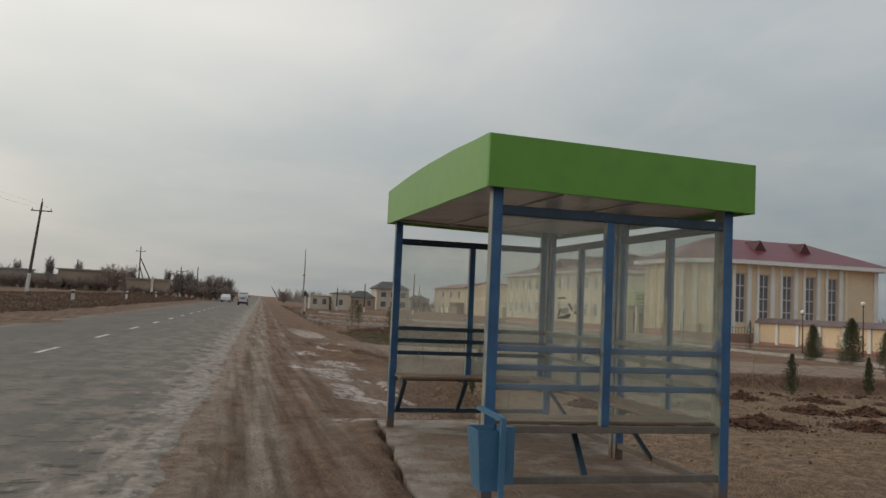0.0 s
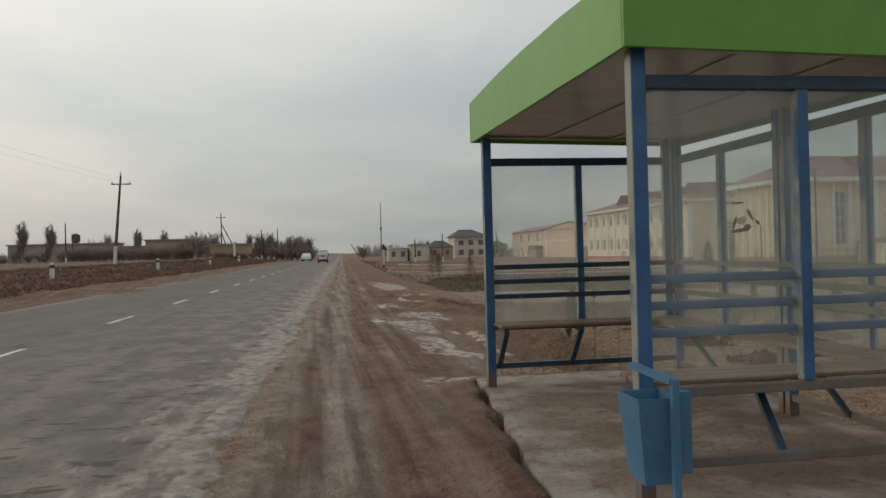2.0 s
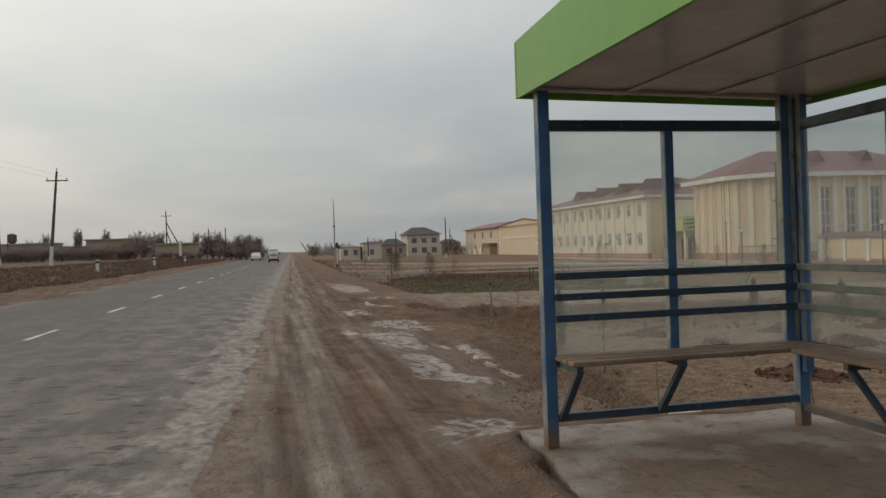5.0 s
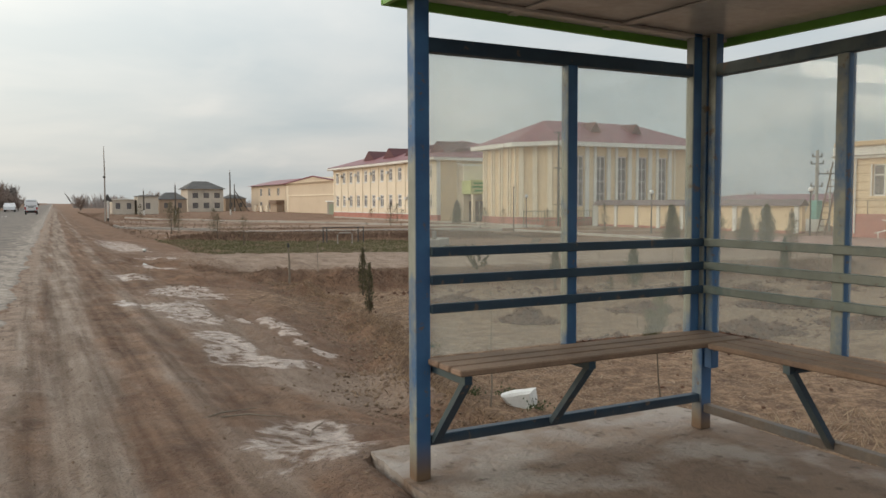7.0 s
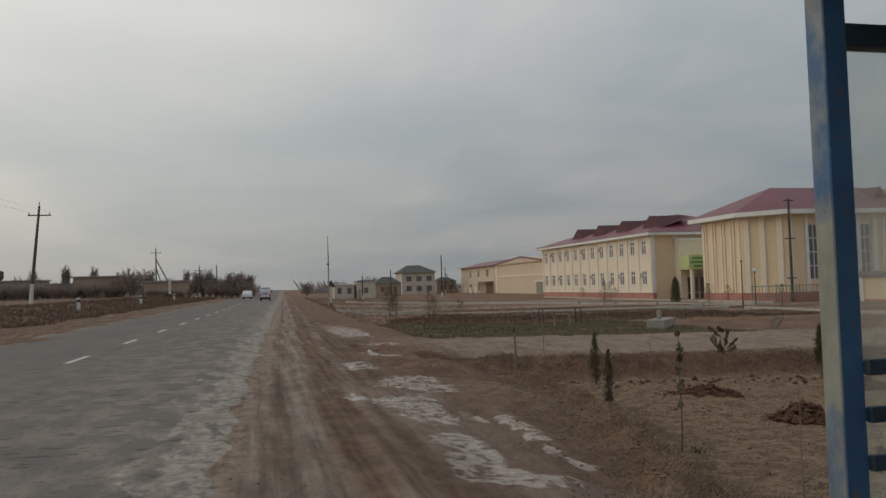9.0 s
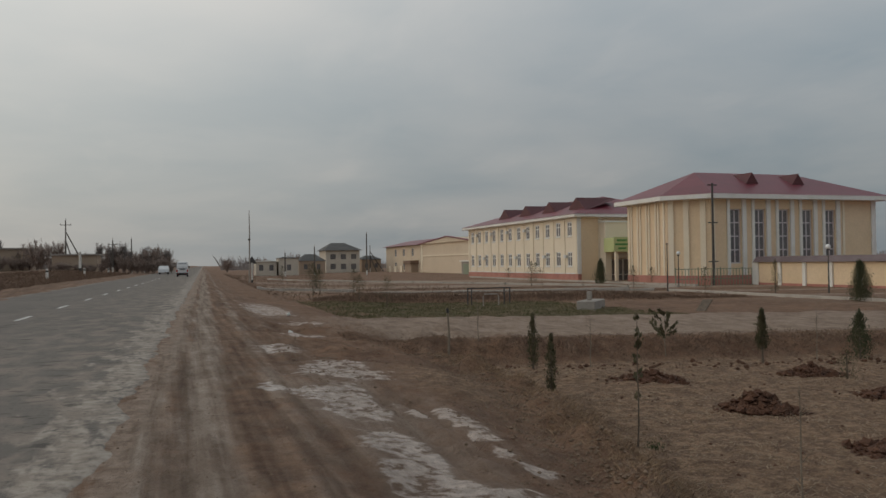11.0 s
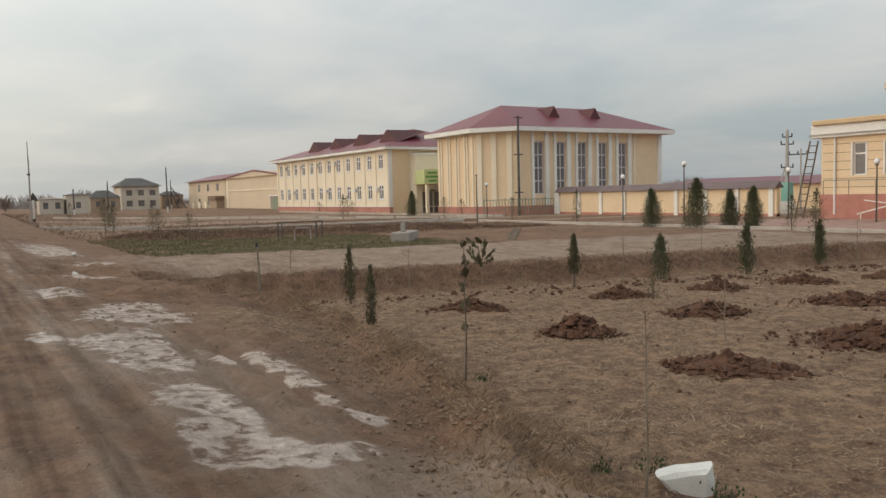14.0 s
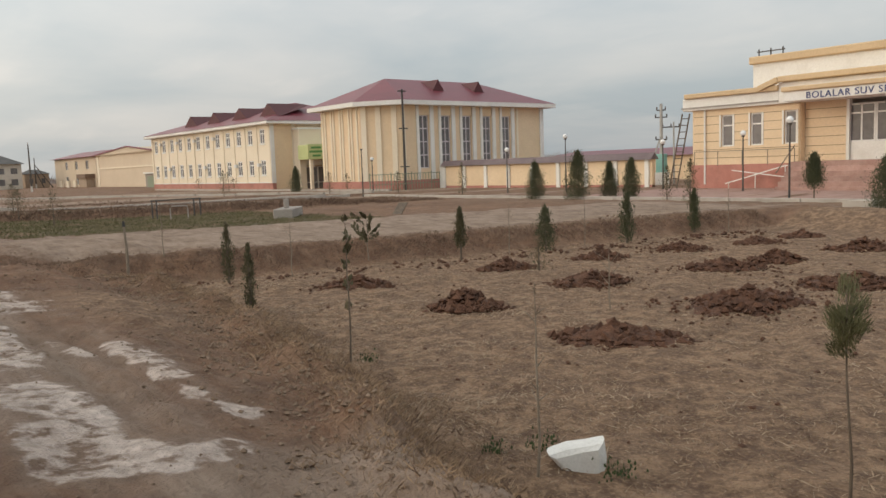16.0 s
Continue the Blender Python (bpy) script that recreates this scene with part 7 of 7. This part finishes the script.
# ---- vehicles far down the road ----
def minivan(x, y):
    t = thing("minivan", x, y, -0.04, -1.7, "small white minivan with an orange stripe driving away", "van")
    W, Ln, H = 0.70, 3.3, 1.9
    bm = bmesh.new()
    prof = [(0.0, 0.32), (0.0, 0.95), (0.06, 1.35), (0.22, 1.82), (0.45, 1.9), (2.3, 1.9), (2.6, 1.8), (3.15, 1.05), (3.3, 0.8), (3.3, 0.3)]
    rows = []
    for s in (-1, -0.88, 0.88, 1):
        rows.append([bm.verts.new((W * s * (1 - 0.10 * max(0, z - 1.0)), yy + (0.02 if abs(s) == 1 else 0), z - (0.07 if abs(s) == 1 and z > 1.7 else 0))) for yy, z in prof])
    for p, q in zip(rows, rows[1:]):
        for i in range(len(prof) - 1):
            bm.faces.new((p[i], p[i + 1], q[i + 1], q[i]))
        bm.faces.new((p[-1], p[0], q[0], q[-1]))
    bm.faces.new(rows[0][::-1])
    bm.faces.new(rows[-1])
    part("body", bm, "carwhite", t, smooth=False)
    bm = bmesh.new()
    v = [bm.verts.new(p) for p in ((-0.58, 0.035, 1.02), (0.58, 0.035, 1.02), (0.50, 0.195, 1.68), (-0.50, 0.195, 1.68), (-0.58, 0.005, 1.02), (0.58, 0.005, 1.02), (0.50, 0.165, 1.68), (-0.50, 0.165, 1.68))]
    for f in ((4, 5, 6, 7), (0, 3, 2, 1), (0, 1, 5, 4), (2, 3, 7, 6), (1, 2, 6, 5), (3, 0, 4, 7)):
        bm.faces.new([v[i] for i in f])
    part("rear_window", bm, "carglass", t)
    for s in (-1, 1):
        for a, b in ((0.45, 1.25), (1.35, 2.05), (2.15, 2.7)):
            x0, x1 = sorted((s * 0.62, s * 0.695))
            part("side_window", boxes((x0, x1, a, b, 1.05, 1.55), bevel=0.01), "carglass", t)
        x0, x1 = sorted((s * 0.69, s * 0.706))
        part("stripe", boxes((x0, x1, 0.25, 1.1, 0.75, 0.88)), "orangestripe", t)
        x0, x1 = sorted((s * 0.55, s * 0.70))
        part("tail_light", boxes((x0, x1, -0.02, 0.04, 0.58, 0.92), bevel=0.01), "redlamp", t)
        x0, x1 = sorted((s * 0.38, s * 0.52))
        part("reflector", boxes((x0, x1, -0.12, -0.095, 0.37, 0.44)), "redlamp", t)
        x0, x1 = sorted((s * 0.72, s * 0.86))
        part("mirror", boxes((x0, x1, 2.6, 2.68, 1.1, 1.35), bevel=0.02), "black", t)
        for yy in (0.55, 2.75):
            w = thing_wheel(t, s * 0.60, yy)
    part("bumper", boxes((-0.70, 0.70, -0.095, 0.02, 0.3, 0.5), bevel=0.02), "black", t)
    part("plate_recess", boxes((-0.32, 0.32, -0.012, 0.02, 0.86, 0.96)), "black", t)
    part("number_plate", boxes((-0.27, 0.27, -0.015, 0.0, 0.72, 0.84)), "whitewash", t)
    part("underbody", boxes((-0.5, 0.5, 0.1, 3.0, 0.2, 0.33)), "black", t)


def thing_wheel(t, x, y):
    bm = bmesh.new()
    bmesh.ops.create_cone(bm, cap_ends=True, segments=18, radius1=0.27, radius2=0.27, depth=0.16, matrix=Matrix.Translation((x, y, 0.27)) @ Matrix.Rotation(math.pi / 2, 4, "Y"))
    w = part("wheel", bm, "rubber", t)
    bm = bmesh.new()
    bmesh.ops.create_cone(bm, cap_ends=True, segments=14, radius1=0.16, radius2=0.14, depth=0.175, matrix=Matrix.Translation((x, y, 0.27)) @ Matrix.Rotation(math.pi / 2, 4, "Y"))
    part("rim", bm, "greywall", w)
    return w


minivan(0.95, 114)


def sedan(x, y, rz):
    t = thing("car", x, y, -0.04, rz, "white car far down the road", "car")
    bm = bmesh.new()
    prof = [(0.0, 0.35), (0.05, 0.85), (0.8, 0.95), (1.3, 1.42), (2.7, 1.42), (3.3, 0.98), (4.2, 0.85), (4.3, 0.35)]
    rows = [[bm.verts.new((0.8 * s * (0.86 if z > 1.1 else 1), yy, z)) for yy, z in prof] for s in (-1, 1)]
    for i in range(len(prof) - 1):
        bm.faces.new((rows[0][i], rows[0][i + 1], rows[1][i + 1], rows[1][i]))
    bm.faces.new((rows[0][-1], rows[0][0], rows[1][0], rows[1][-1]))
    bm.faces.new(rows[0][::-1])
    bm.faces.new(rows[1])
    part("body", bm, "carwhite", t)
    bm = bmesh.new()
    vv = [bm.verts.new(p) for p in ((-0.62, 0.86, 0.99), (0.62, 0.86, 0.99), (0.58, 1.26, 1.37), (-0.58, 1.26, 1.37), (-0.62, 0.84, 1.01), (0.62, 0.84, 1.01), (0.58, 1.24, 1.39), (-0.58, 1.24, 1.39))]
    for f in ((4, 5, 6, 7), (0, 3, 2, 1), (0, 1, 5, 4), (2, 3, 7, 6), (1, 2, 6, 5), (3, 0, 4, 7)):
        bm.faces.new([vv[i] for i in f])
    part("rear_window", bm, "carglass", t)
    for s in (-0.68, 0.68):
        for yy in (0.8, 3.4):
            thing_wheel(t, s, yy)


sedan(-1.7, 152, 178)
